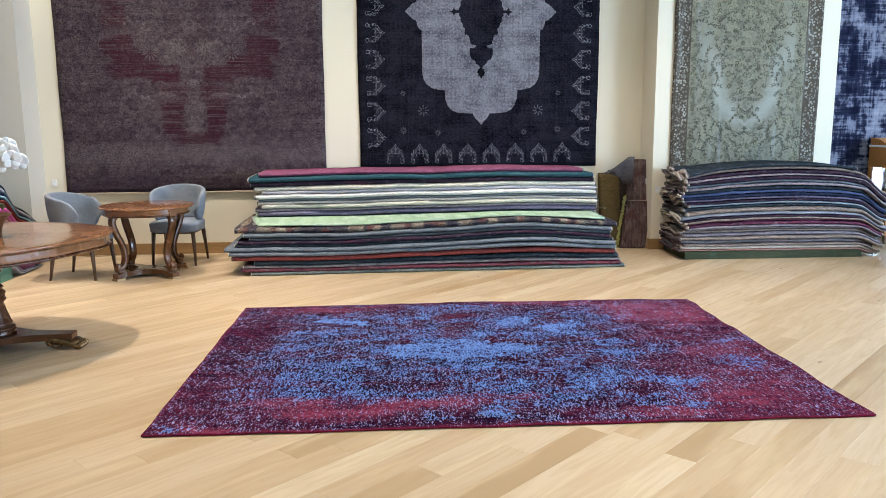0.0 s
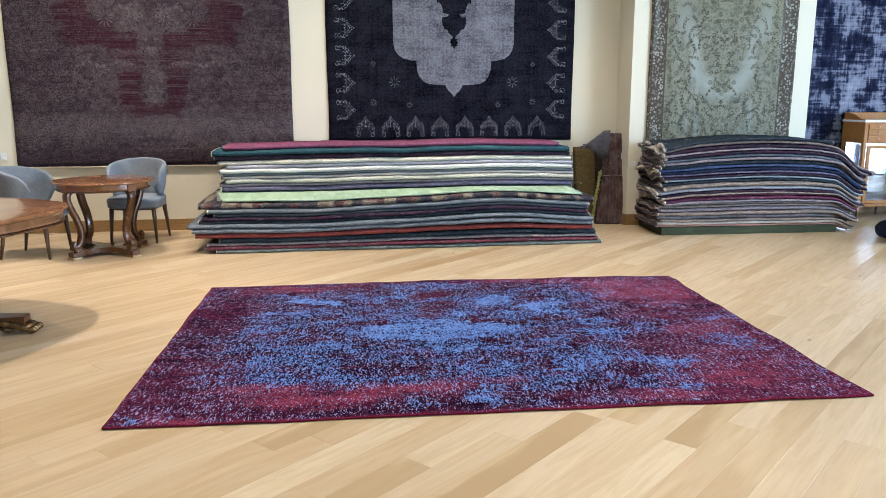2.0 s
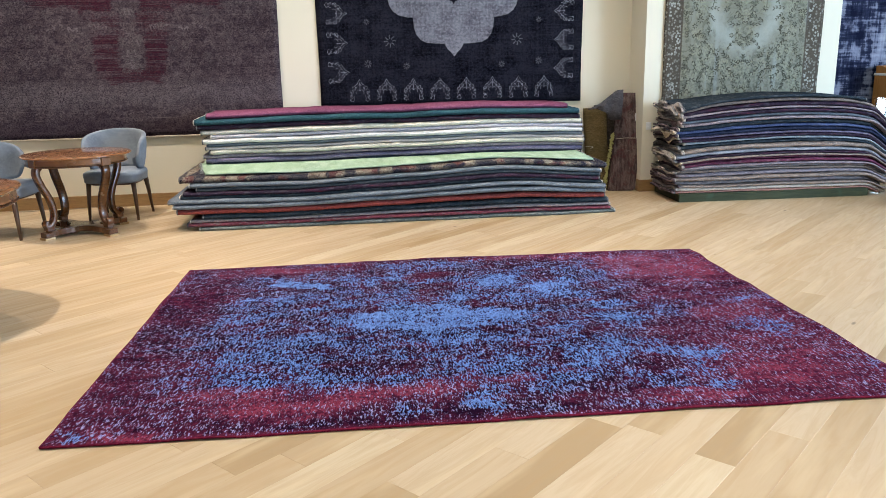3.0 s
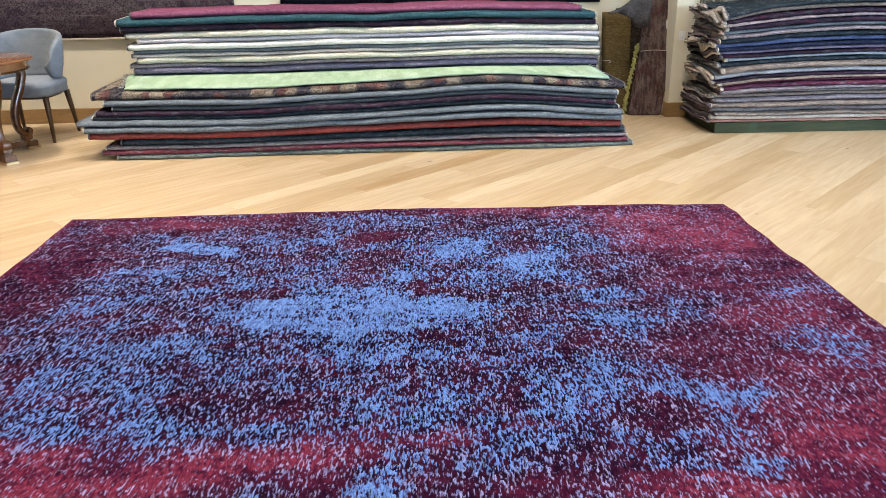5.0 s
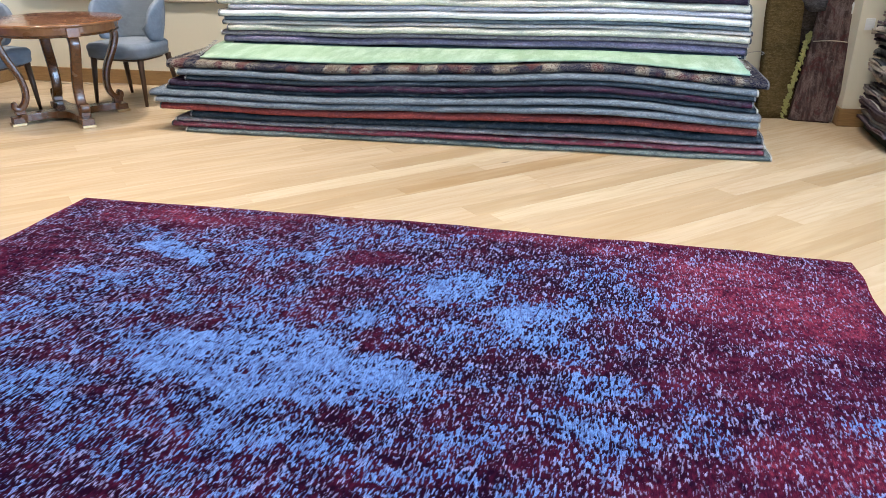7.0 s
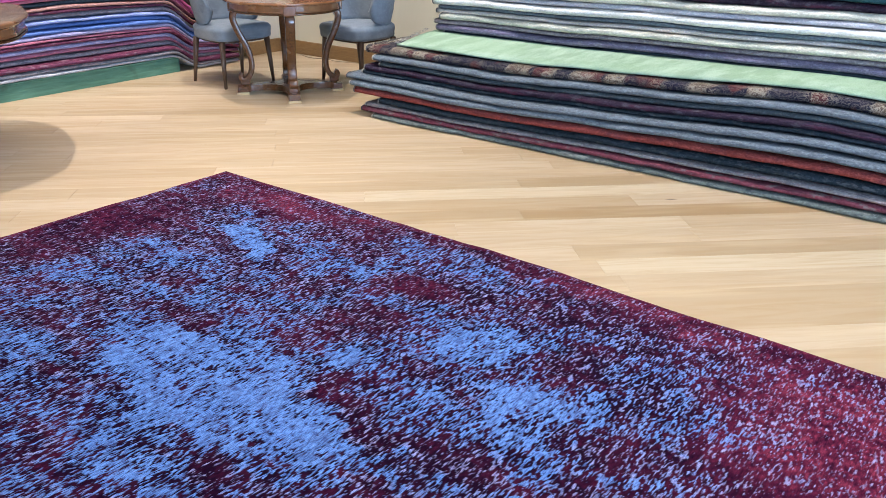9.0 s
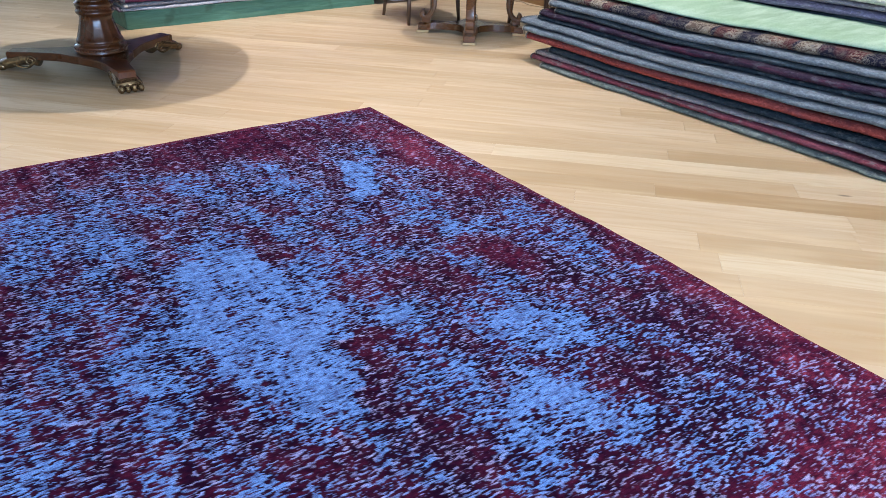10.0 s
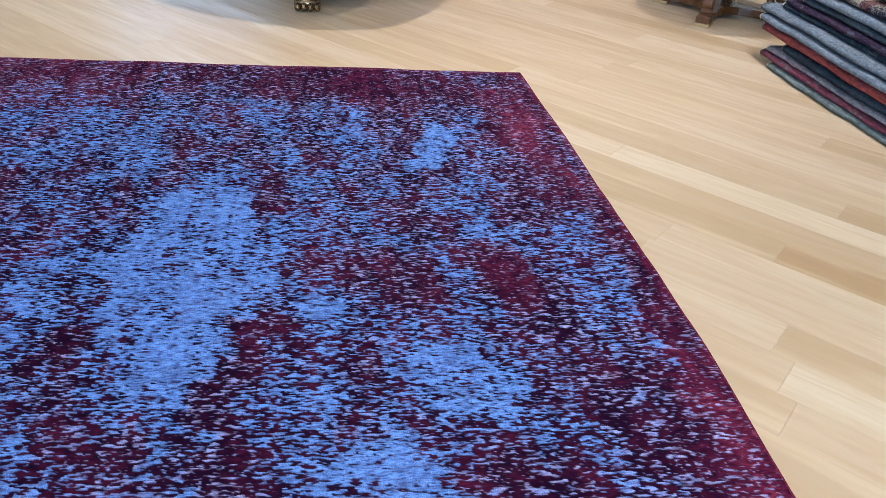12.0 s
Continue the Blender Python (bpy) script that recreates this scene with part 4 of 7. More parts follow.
def long_stack():
    z = 0.0
    for k, (w, x0, x1, y, t, words) in enumerate(STACK_1_LOW):
        folded_rug("folded_rug", x1 - x0, 9.92 - y, t * 0.95, W[w], f"{words} wool rug folded over in a tall stack", GROUP_1, pose(x0, y, 0),
                   lambda x, d, x0=x0, z=z: z + stack_wave(x0 + x, z) * max(0.0, 1 - max(0.0, d - 0.06) / 0.9), 10 + k)
        z += t
    # the mint sheet that slopes back over the lower half
    z0 = z + 0.009
    nx, ny = 60, 10
    bm = bmesh.new()
    grid = []
    for i in range(nx + 1):
        col = []
        for j in range(ny + 1):
            depth = (j / ny) ** 1.3
            left = -1.03 - 0.13 * min(1.0, depth * 2.2)
            x = left + (2.635 - left) * i / nx
            y = 8.675 + 0.02 * wav(x * 2, 4) + (9.90 - 8.675) * depth
            lift = 0.035 * max(0.0, (x - 2.2) / 0.5) ** 2 * max(0, 1 - abs(y - 9.1) / 0.5)
            col.append((x + 0.02 * wav(y * 6, 2) * (i in (0, nx)), y, z0 + stack_wave(x, z0 - 0.02) * max(0.0, 1 - (y - 8.66) / 0.9) + 0.030 * (y - 8.66) + lift * 0.5 + 0.004 * wav(x * 4, y * 4, 3)))
        grid.append(col)
    top = [[bm.verts.new((a, b_, c + 0.012)) for a, b_, c in col] for col in grid]
    low = [[bm.verts.new(p) for p in col] for col in grid]
    for i in range(nx):
        for j in range(ny):
            bm.faces.new((top[i][j], top[i + 1][j], top[i + 1][j + 1], top[i][j + 1]))
            bm.faces.new((low[i][j], low[i][j + 1], low[i + 1][j + 1], low[i + 1][j]))
    for i in range(nx):
        bm.faces.new((low[i][0], low[i + 1][0], top[i + 1][0], top[i][0]))
        bm.faces.new((low[i + 1][ny], low[i][ny], top[i][ny], top[i + 1][ny]))
    for j in range(ny):
        bm.faces.new((low[0][j + 1], low[0][j], top[0][j], top[0][j + 1]))
        bm.faces.new((low[nx][j], low[nx][j + 1], top[nx][j + 1], top[nx][j]))
    mint = tagged(part("flat_rug", bm, W["mint"], smooth=True), "pale mint-green plain rug lying open between the stacked rugs", "rug", GROUP_1)
    fringe(mint, ((-1.04, 8.70, z0 + 0.014), (-1.14, 9.2, z0 + 0.05)), (-0.028, 0, 0.004), 60, 5)
    fringe(mint, ((2.635, 8.70, z0 + 0.014), (2.635, 9.3, z0 + 0.05)), (0.022, 0, -0.004), 60, 6)
    z = 0.490
    for k, (w, x0, x1, y, t, words) in enumerate(STACK_1_HIGH):
        rug = folded_rug("folded_rug", x1 - x0, 9.92 - y, t * 0.95, W[w], f"{words} wool rug folded over in a tall stack", GROUP_1, pose(x0, y, 0),
                         lambda x, d, x0=x0, z=z: z + stack_wave(x0 + x, z), 40 + k)
        if k == 1:
            e = x1 - x0
            thread = spline([(e, 0.06, z + 0.012), (e + 0.035, 0.03, z + 0.030), (e + 0.085, 0.0, z + 0.040), (e + 0.110, -0.01, z + 0.030), (e + 0.085, -0.02, z + 0.020)], 4)
            part("loose_thread", sweep(thread, 0.0022, 0.0022, (0, 0, 1), 5, 1.0), M_selvedge, rug, "pale loose thread", True)
        z += t


long_stack()


def platform(name, length, depth, height, m, label, paint):
    root = thing(name, m, label, "platform")
    t = 0.022
    part("front_board", box(0, length, 0, t, 0, height, 0.003, 1), paint, root)
    part("back_board", box(0, length, depth - t, depth, 0, height, 0.003, 1), paint, root)
    part("side_board", box(0, t, t, depth - t, 0, height, 0.003, 1), paint, root)
    part("side_board", box(length - t, length, t, depth - t, 0, height, 0.003, 1), paint, root)
    part("top_board", box(0.001, length - 0.001, 0.001, depth - 0.001, height, height + 0.012), paint, root)
    return root


M_end_cream = wool("cream_rug_back", (0.62, 0.53, 0.44), (0.48, 0.41, 0.35), (0.30, 0.24, 0.21))
M_end_grey = wool("grey_rug_back", (0.44, 0.39, 0.36), (0.54, 0.48, 0.43), (0.20, 0.17, 0.18))
M_end_pink = wool("pinkish_rug_back", (0.56, 0.42, 0.38), (0.58, 0.49, 0.43), (0.26, 0.11, 0.14))
M_end_dark = wool("plum_rug_back", (0.15, 0.11, 0.125), (0.30, 0.25, 0.24))
ENDS = (M_end_cream, M_end_cream, M_end_grey, M_end_grey, M_end_pink, M_end_dark)


def drooping_stack(m, base, length, depth, total, cycle, group, seed, extra, start, fall, low=0.22):
    """Rugs piled on a platform whose free ends sag past it (towards +x). extra: how far the top ones reach; start, fall: where and how fast they bend."""
    rnd = random.Random(seed)
    n = len(cycle)
    t0 = total / n
    h = 0.0
    for k, (w, words) in enumerate(cycle):
        t = t0 * rnd.uniform(0.6, 1.4)
        reach = extra * (low + (1 - low) * (h / total) ** 0.8) * rnd.uniform(0.55, 1.0)
        if k == n - 1:
            reach = -0.13
        x0 = rnd.uniform(-0.035, 0.03) + 0.03 * math.sin(k * 0.9) + 0.05 * wav(k * 0.3, seed)

        def rise(x, d, h=h, x0=x0, s=k):
            X, q = x + x0, h / total
            hill = 0.095 * math.sin(math.pi * min(1, max(0, X / (length * 1.12)))) * q
            left = max(0, 1 - X / 0.30)
            sag = max(0, X - start)
            over = min(1.0, max(0.0, X - length + 0.05) / 0.28)
            z = base * (1 - 0.94 * over * over * (3 - 2 * over)) + h * (1 - 0.05 * over) + hill - fall * sag ** 2 * q
            z += left * (0.021 * math.sin(d * 15 + s * 0.40) + 0.034 * wav(d * 6, s * 0.16, 4) + 0.006 * math.sin(d * 33 + s * 0.8)) * (q * 0.8 + 0.35)
            return max(0.004, z)

        folded_rug("folded_rug", length + reach - x0, depth * rnd.uniform(0.9, 1.0), t * 0.97, W[w], f"{words} wool rug folded on a low platform", group,
                   m @ pose(x0, rnd.uniform(-0.025, 0.040), 0), rise, seed + k, nx=64, end_mat=rnd.choice(ENDS))
        h += t


platform("platform", 2.02, 0.70, 0.074, pose(3.592, 8.80, 0, 0, 0, -2.2), "low dark olive painted wooden platform under folded rugs", M_olive_board)
CYCLE_2 = (("salmon", "salmon-pink"), ("beige", "beige"), ("taupe", "taupe"), ("greypink", "grey and pink"), ("taupe", "taupe"), ("mauve", "mauve-grey"), ("taupe", "taupe"),
           ("greypink", "grey and pink"), ("mauve", "mauve-grey"), ("wine", "wine-red"), ("wine", "wine-red"), ("taupe", "taupe"), ("plum", "dark plum"), ("lightgrey", "pale grey"),
           ("taupe", "taupe"), ("slate", "dark slate"), ("palegrey", "pale blue-grey"), ("plum", "dark plum"), ("purple", "purple-grey"), ("navy", "navy"), ("blue", "deep blue"),
           ("slate", "dark slate"), ("mauve", "mauve-grey"), ("bluegrey", "blue-grey"), ("plum", "dark plum"), ("mauve", "mauve-grey"), ("plum", "dark plum"), ("taupe", "taupe"),
           ("slate", "dark slate"))
drooping_stack(pose(3.575, 8.775, 0, 0, 0, -2.2), 0.088, 2.02, 0.70, 0.915, CYCLE_2, "folded rugs on the dark olive platform", 201, 0.50, 1.65, 0.26, 0.42)

platform("platform", 2.16, 1.25, 0.118, pose(-3.47, 6.49, 0, 0, 0, 90), "low green painted wooden platform under folded rugs", M_green_board)
CYCLE_3 = (("lightgrey", "pale grey"), ("greypink", "grey and pink"), ("wine", "wine-red"), ("mauve", "mauve-grey"), ("rose", "rose-red"), ("lilac", "lilac"), ("wine", "wine-red"),
           ("rose", "rose-red"), ("lilac", "lilac"), ("azure", "bright blue"), ("azure", "bright blue"), ("lavblue", "lavender-blue"), ("mauve", "mauve-grey"), ("wine", "wine-red"),
           ("salmon", "salmon-pink"), ("grey", "mid grey"), ("rose", "rose-red"), ("hotpink", "hot pink"), ("hotpink", "hot pink"), ("lime", "yellow-green"), ("taupe", "taupe"),
           ("rust", "rust-red"), ("slate", "dark slate"), ("cyan", "pale turquoise"), ("navy", "navy"), ("bluegrey", "blue-grey"), ("lightgrey", "pale grey"), ("slate", "dark slate"),
           ("bluegrey", "blue-grey"))
drooping_stack(pose(-3.455, 6.47, 0, 0, 0, 90), 0.135, 2.16, 1.25, 0.80, CYCLE_3, "folded rugs on the green platform", 301, 0.98, 2.05, 0.42, 0.75)


# ---------------------------------------------------------------- the laid-out rug
RUG_X, RUG_Y = 3.74, 2.65
# patches of the worn pattern: middle x, y, half width, half length, share of blue knots
WORN_MEDALLION = ((-0.17, 0.0, 0.60, 0.20, 0.85), (-0.15, 0.02, 0.38, 0.25, 0.84), (0.34, 0.04, 0.26, 0.09, 0.66), (-0.08, -0.37, 0.24, 0.13, 0.68), (-0.30, -0.24, 0.22, 0.09, 0.62))
WORN_FAR = ((-0.25, -0.06, 0.78, 0.46, 0.43), (-1.00, 0.79, 0.20, 0.14, 0.88), (-0.73, 0.32, 0.13, 0.11, 0.62), (-0.95, 0.26, 0.12, 0.08, 0.62), (0.01, 0.42, 0.16, 0.11, 0.70), (-0.10, 1.17, 0.60, 0.12, 0.45),
            (0.37, 0.72, 0.13, 0.22, 0.72), (0.64, 0.49, 0.13, 0.22, 0.70), (0.93, 0.81, 0.14, 0.10, 0.42), (-0.40, 0.90, 0.12, 0.08, 0.60), (0.88, 0.31, 0.16, 0.09, 0.48),
            (1.52, 0.49, 0.14, 0.12, 0.31), (1.81, 0.06, 0.12, 0.20, 0.31), (1.45, 0.07, 0.40, 0.07, 0.29))
WORN_NEAR = ((0.87, 0.05, 0.13, 0.10, 0.62), (0.86, -0.12, 0.16, 0.09, 0.52), (1.54, -0.42, 0.16, 0.11, 0.35), (0.98, -0.72, 0.18, 0.09, 0.66), (0.48, -0.73, 0.13, 0.10, 0.58),
             (0.66, -0.60, 0.26, 0.14, 0.48), (0.46, -0.42, 0.10, 0.09, 0.54), (-0.01, -0.70, 0.19, 0.11, 0.54), (-0.02, -1.17, 0.15, 0.09, 0.66), (0.02, -0.97, 0.15, 0.05, 0.52),
             (0.62, -0.97, 0.24, 0.06, 0.42), (0.81, -1.07, 0.42, 0.04, 0.46), (1.12, -0.79, 0.08, 0.05, 0.38), (-0.35, -1.24, 0.36, 0.05, 0.28), (0.30, -0.93, 0.12, 0.10, 0.34))
WORN_SIDE = ((-0.34, -0.78, 0.09, 0.05, 0.56), (-0.48, -0.76, 0.08, 0.05, 0.54), (-0.99, -0.73, 0.10, 0.06, 0.56), (-0.82, -0.76, 0.14, 0.06, 0.50), (-1.32, 0.04, 0.22, 0.14, 0.46),
             (-0.86, -0.08, 0.26, 0.14, 0.44), (-0.94, -0.27, 0.10, 0.07, 0.56), (-0.70, -0.33, 0.11, 0.07, 0.56), (-0.42, -0.46, 0.10, 0.06, 0.54), (-1.20, -0.45, 0.16, 0.12, 0.42),
             (-1.62, -0.05, 0.14, 0.12, 0.30), (-1.82, -1.25, 0.09, 0.07, 0.36))
# bare pile: the last figure is how much of the blue is missing
BARE = ((-1.62, 0.60, 0.24, 0.60, 0.75), (-1.20, 1.14, 0.50, 0.14, 0.60), (-0.14, 0.89, 0.22, 0.10, 0.95), (-0.06, 0.61, 0.22, 0.07, 0.75), (-0.40, 0.66, 0.14, 0.12, 0.60), (1.12, -0.38, 0.26, 0.22, 0.72),
        (0.38, -0.71, 0.05, 0.08, 0.90), (1.45, 0.85, 0.48, 0.36, 0.40), (-0.85, -1.02, 0.80, 0.18, 0.72), (1.42, -0.98, 0.42, 0.34, 0.66), (0.79, -0.86, 0.13, 0.08, 0.70))
BARE_SMALL = ((0.14, -0.28, 0.06, 0.12, 0.85), (0.62, -0.42, 0.05, 0.15, 0.85), (0.72, 0.17, 0.50, 0.05, 0.72), (0.13, 0.26, 0.13, 0.07, 0.80), (-0.72, -0.22, 0.16, 0.05, 0.70), (0.32, 0.20, 0.12, 0.06, 0.65),
              (-1.70, -0.80, 0.22, 0.40, 0.55), (-0.50, 0.15, 0.14, 0.06, 0.60), (-0.55, -0.60, 0.50, 0.06, 0.45), (1.20, 0.28, 0.35, 0.14, 0.70))
CRIMSON = ((-1.30, 1.18, 0.75, 0.17, 0.55), (-0.80, -0.99, 0.95, 0.20, 0.95), (-1.60, -1.24, 0.25, 0.12, 1.0), (1.45, 0.85, 0.62, 0.62, 0.74), (1.35, -0.92, 0.62, 0.48, 0.75), (0.84, -1.20, 0.55, 0.14, 0.80),
           (-0.16, 0.90, 0.34, 0.16, 0.34), (1.55, -0.15, 0.55, 0.50, 0.62), (0.75, 1.25, 0.95, 0.10, 0.65), (1.30, 0.20, 0.40, 0.25, 0.45), (-1.62, -0.35, 0.22, 0.60, 0.22), (0.10, -0.84, 0.60, 0.07, 0.50))


def woven_pattern(X, Y):
    """Blue knots, crimson dye and wear at each place of the rug: worn patches broken up by uneven noise, knots drawn out along y."""
    rng = np.random.default_rng(11)
    dx, dy = X[1, 0] - X[0, 0], Y[0, 1] - Y[0, 0]
    fx, fy = np.fft.fftfreq(X.shape[0], dx)[:, None], np.fft.rfftfreq(X.shape[1], dy)[None, :]

    def grain(sx, sy):
        f = np.fft.irfft2(np.fft.rfft2(rng.standard_normal(X.shape)) * np.exp(-2 * np.pi ** 2 * ((fx * sx) ** 2 + (fy * sy) ** 2)), X.shape)
        return f / f.std()

    def step(v, a, b):
        f = np.clip((v - a) / (b - a), 0, 1)
        return f * f * (3 - 2 * f)

    px = X + 0.050 * grain(0.13, 0.10) + 0.030 * grain(0.04, 0.03) + 0.012 * grain(0.012, 0.02)
    py = Y + 0.035 * grain(0.13, 0.10) + 0.022 * grain(0.04, 0.03) + 0.010 * grain(0.012, 0.02)

    def patch(v, soft):
        return v[4] * step(np.hypot((px - v[0]) / v[2], (py - v[1]) / v[3]), 1.18, 1.18 - soft)

    field = step(np.maximum(abs(X + 0.05) / 1.55, abs(Y + 0.02) / 1.12), 1.12, 0.80)
    base = 0.15 + 0.21 * field * step(X, 1.45, 0.85)
    full = np.zeros_like(X)
    for v in WORN_MEDALLION:
        full = np.maximum(full, patch(v, 0.42))
    for v in WORN_FAR + WORN_NEAR + WORN_SIDE:
        full = np.maximum(full, patch(v, 0.62))
    bare = np.zeros_like(X)
    for v in BARE + BARE_SMALL:
        bare = np.maximum(bare, 0.85 * patch(v, 0.8))
    wear = np.maximum(base, full)
    wear = wear + (0.05 + 0.12 * wear) * (0.75 * grain(0.05, 0.035) + 0.45 * grain(0.22, 0.016) + 0.35 * grain(0.012, 0.20) + 0.40 * grain(0.030, 0.0045))
    wear = wear * (1 - bare * (1 - 0.8 * step(full, 0.45, 0.7)))
    knot = grain(0.0015, 0.0056) + 0.22 * grain(0.004, 0.009) + 0.35 * grain(0.0014, 0.003)
    rank = np.empty(knot.size)
    rank[np.argsort(knot, axis=None)] = np.arange(knot.size) / knot.size
    knots = step(wear * 0.95 + 0.015 - rank.reshape(X.shape), -0.20, 0.19)
    tuft = grain(0.0012, 0.0030)
    knots = np.maximum(knots, 0.75 * step(tuft, 1.50, 2.05))
    knots = knots * (0.60 + 0.37 * step(grain(0.0035, 0.011), -0.9, 0.7))
    # front corners are redder: real dye, raised further to carry the pile's sheen
    red = 0.17 - 0.06 * field + 0.17 * step(X, 0.7, 1.3) + 0.05 * step(X, -1.1, -1.6) + 0.20 * step(X, 0.4, 1.2) * step(Y, -0.1, -0.6) + 0.14 * step(X, -1.0, -1.5) * step(Y, -0.2, -0.8)
    for v in CRIMSON:
        red = np.maximum(red, patch(v, 0.95))
    edge = np.minimum(RUG_X / 2 - abs(X), RUG_Y / 2 - abs(Y))
    red = np.maximum(red, 0.55 * step(edge, 0.05, 0.01)) + 0.07 * grain(0.04, 0.03) + 0.05 * grain(0.25, 0.012) + 0.06 * grain(0.006, 0.009) + (0.05 + 0.14 * red) * grain(0.0028, 0.005)
    return knots, np.clip(red, 0, 1), np.clip(wear, 0, 1), grain(0.005, 0.006)


def main_rug():
    t, cx, cy, nx, ny = 0.0115, 120, 84, 1300, 520

    def at(i, j):
        u, v = i / cx - 0.5, j / cy - 0.5
        x, y = u * RUG_X, v * RUG_Y
        ex, ey = 2 * abs(u), 2 * abs(v)
        y += 0.012 * wav(x * 2.2, 1 if v > 0 else 2) * ey ** 6 + 0.038 * math.cos(math.pi * u) * max(0, 2 * v) ** 2
        x += 0.022 * wav(y * 2.8, 3 if u > 0 else 4) * ex ** 6 * (1.0 if u > 0 else 0.7)
        z = t + 0.0015 * wav(x * 3, y * 3, 5) + max(0, 0.016 * wav(x * 3.1, y * 1.2, 6)) * ey ** 14 + max(0, 0.016 * wav(y * 4, x, 7)) * ex ** 14 * (1 if u > 0 else 0.4)
        return x, y, z

    coarse = np.array([[at(i, j) for j in range(cy + 1)] for i in range(cx + 1)])
    gi, gj = np.linspace(0, cx, nx + 1), np.linspace(0, cy, ny + 1)
    i0, j0 = np.minimum(gi.astype(int), cx - 1), np.minimum(gj.astype(int), cy - 1)
    fi, fj = (gi - i0)[:, None, None], (gj - j0)[None, :, None]
    rows = coarse[i0] * (1 - fi) + coarse[i0 + 1] * fi
    pts = rows[:, j0] * (1 - fj) + rows[:, j0 + 1] * fj
    X, Y = np.meshgrid(np.linspace(-RUG_X / 2, RUG_X / 2, nx + 1), np.linspace(-RUG_Y / 2, RUG_Y / 2, ny + 1), indexing="ij")
    knots, crimson, wear, tuft = woven_pattern(X, Y)
    inside = np.clip(np.minimum(RUG_X / 2 - abs(X), RUG_Y / 2 - abs(Y)) / 0.008, 0, 1)
    pts[..., 2] += inside * (0.0020 * knots + 0.0005 * tuft)
    n = (nx + 1) * (ny + 1)
    vid = np.arange(n).reshape(nx + 1, ny + 1)
    quads = np.stack((vid[:-1, :-1], vid[1:, :-1], vid[1:, 1:], vid[:-1, 1:]), -1).reshape(-1, 4)
    rim = np.concatenate((vid[:-1, 0], vid[-1, :-1], vid[:0:-1, -1], vid[0, :0:-1]))
    flat = pts.reshape(-1, 3)
    under = flat[rim].copy()
    under[:, 2] = np.maximum(0.001, under[:, 2] - t + 0.001)
    ring = np.arange(n, n + len(rim))
    skirt = np.stack((ring, np.roll(ring, -1), np.roll(rim, -1), rim), -1)
    faces = np.concatenate((quads, skirt)).astype(np.int32)
    me = bpy.data.meshes.new("laid_out_rug")
    me.vertices.add(n + len(rim))
    me.vertices.foreach_set("co", np.concatenate((flat, under)).astype(np.float32).ravel())
    me.loops.add(faces.size)
    me.loops.foreach_set("vertex_index", faces.ravel())
    me.polygons.add(len(faces))
    me.polygons.foreach_set("loop_start", np.arange(0, faces.size, 4, dtype=np.int32))
    me.update(calc_edges=True)
    me.polygons.foreach_set("use_smooth", np.ones(len(faces), dtype=bool))
    for name, values in (("knots", knots), ("crimson", crimson), ("wear", wear)):
        full = np.concatenate((values.ravel(), values.ravel()[rim])).astype(np.float32)
        me.attributes.new(name, "FLOAT", "POINT").data.foreach_set("value", full)
    me.materials.append(M_main_rug)
    rug = new("laid_out_rug", me)
    rug.matrix_world = pose(0.912, 5.647, 0, 0, 0, -2.0)
    tagged(rug, "over-dyed crimson and maroon wool rug with worn blue patches", "rug")
    for side in (coarse[:, 0], coarse[-1], coarse[::-1, -1], coarse[0, ::-1]):
        line = [Vector((x, y, max(0.006, z - 0.005))) for x, y, z in side]
        d = (line[-1] - line[0]).normalized()
        part("edge_binding", sweep(line, 0.005, 0.0058, (-d.y, d.x, 0), 6, 0.8), M_rug_edge, rug, "dark red overcast edge", True)
    return rug


main_rug()


# ---------------------------------------------------------------- rugs on the walls
def hanging_rug(name, x0, x1, z0, z1, y, mat, label, seed, ripple=0.012, nx=48, nz=64):
    """A rug hung on a wall; its own origin at the middle of its width, on the floor line."""
    cx, bm = (x0 + x1) / 2, bmesh.new()
    t = 0.012

    def at(i, j, back):
        u, v = i / nx, j / nz
        x, z = x0 - cx + (x1 - x0) * u, z0 + (z1 - z0) * v
        low = (1 - v) ** 1.5
        yy = -abs(ripple * (wav(x * 2.6, z * 0.35, seed) + 0.4 * wav(x * 7, z * 0.5, seed + 1))) * (0.3 + low) - 0.004
        x += 0.014 * wav(z * 1.1, seed + 2) * (2 * u - 1) + 0.003 * wav(z * 9, seed) * (u in (0, 1))
        if j == 0:
            z += 0.008 * wav(x * 1.8, seed + 3)
        return (x, yy if back else yy - t, z)

    f = [[bm.verts.new(at(i, j, False)) for j in range(nz + 1)] for i in range(nx + 1)]
    g = [[bm.verts.new(at(i, j, True)) for j in range(nz + 1)] for i in range(nx + 1)]
    for i in range(nx):
        for j in range(nz):
            bm.faces.new((f[i][j], f[i + 1][j], f[i + 1][j + 1], f[i][j + 1]))
            bm.faces.new((g[i][j], g[i][j + 1], g[i + 1][j + 1], g[i + 1][j]))
        bm.faces.new((g[i][0], g[i + 1][0], f[i + 1][0], f[i][0]))
        bm.faces.new((f[i][nz], f[i + 1][nz], g[i + 1][nz], g[i][nz]))
    for j in range(nz):
        bm.faces.new((f[0][j], f[0][j + 1], g[0][j + 1], g[0][j]))
        bm.faces.new((f[nx][j + 1], f[nx][j], g[nx][j], g[nx][j + 1]))
    ob = part(name, bm, mat, smooth=True)
    ob.matrix_world = pose(cx, y, 0)
    return tagged(ob, label, "wall rug", "rugs hung on the walls")


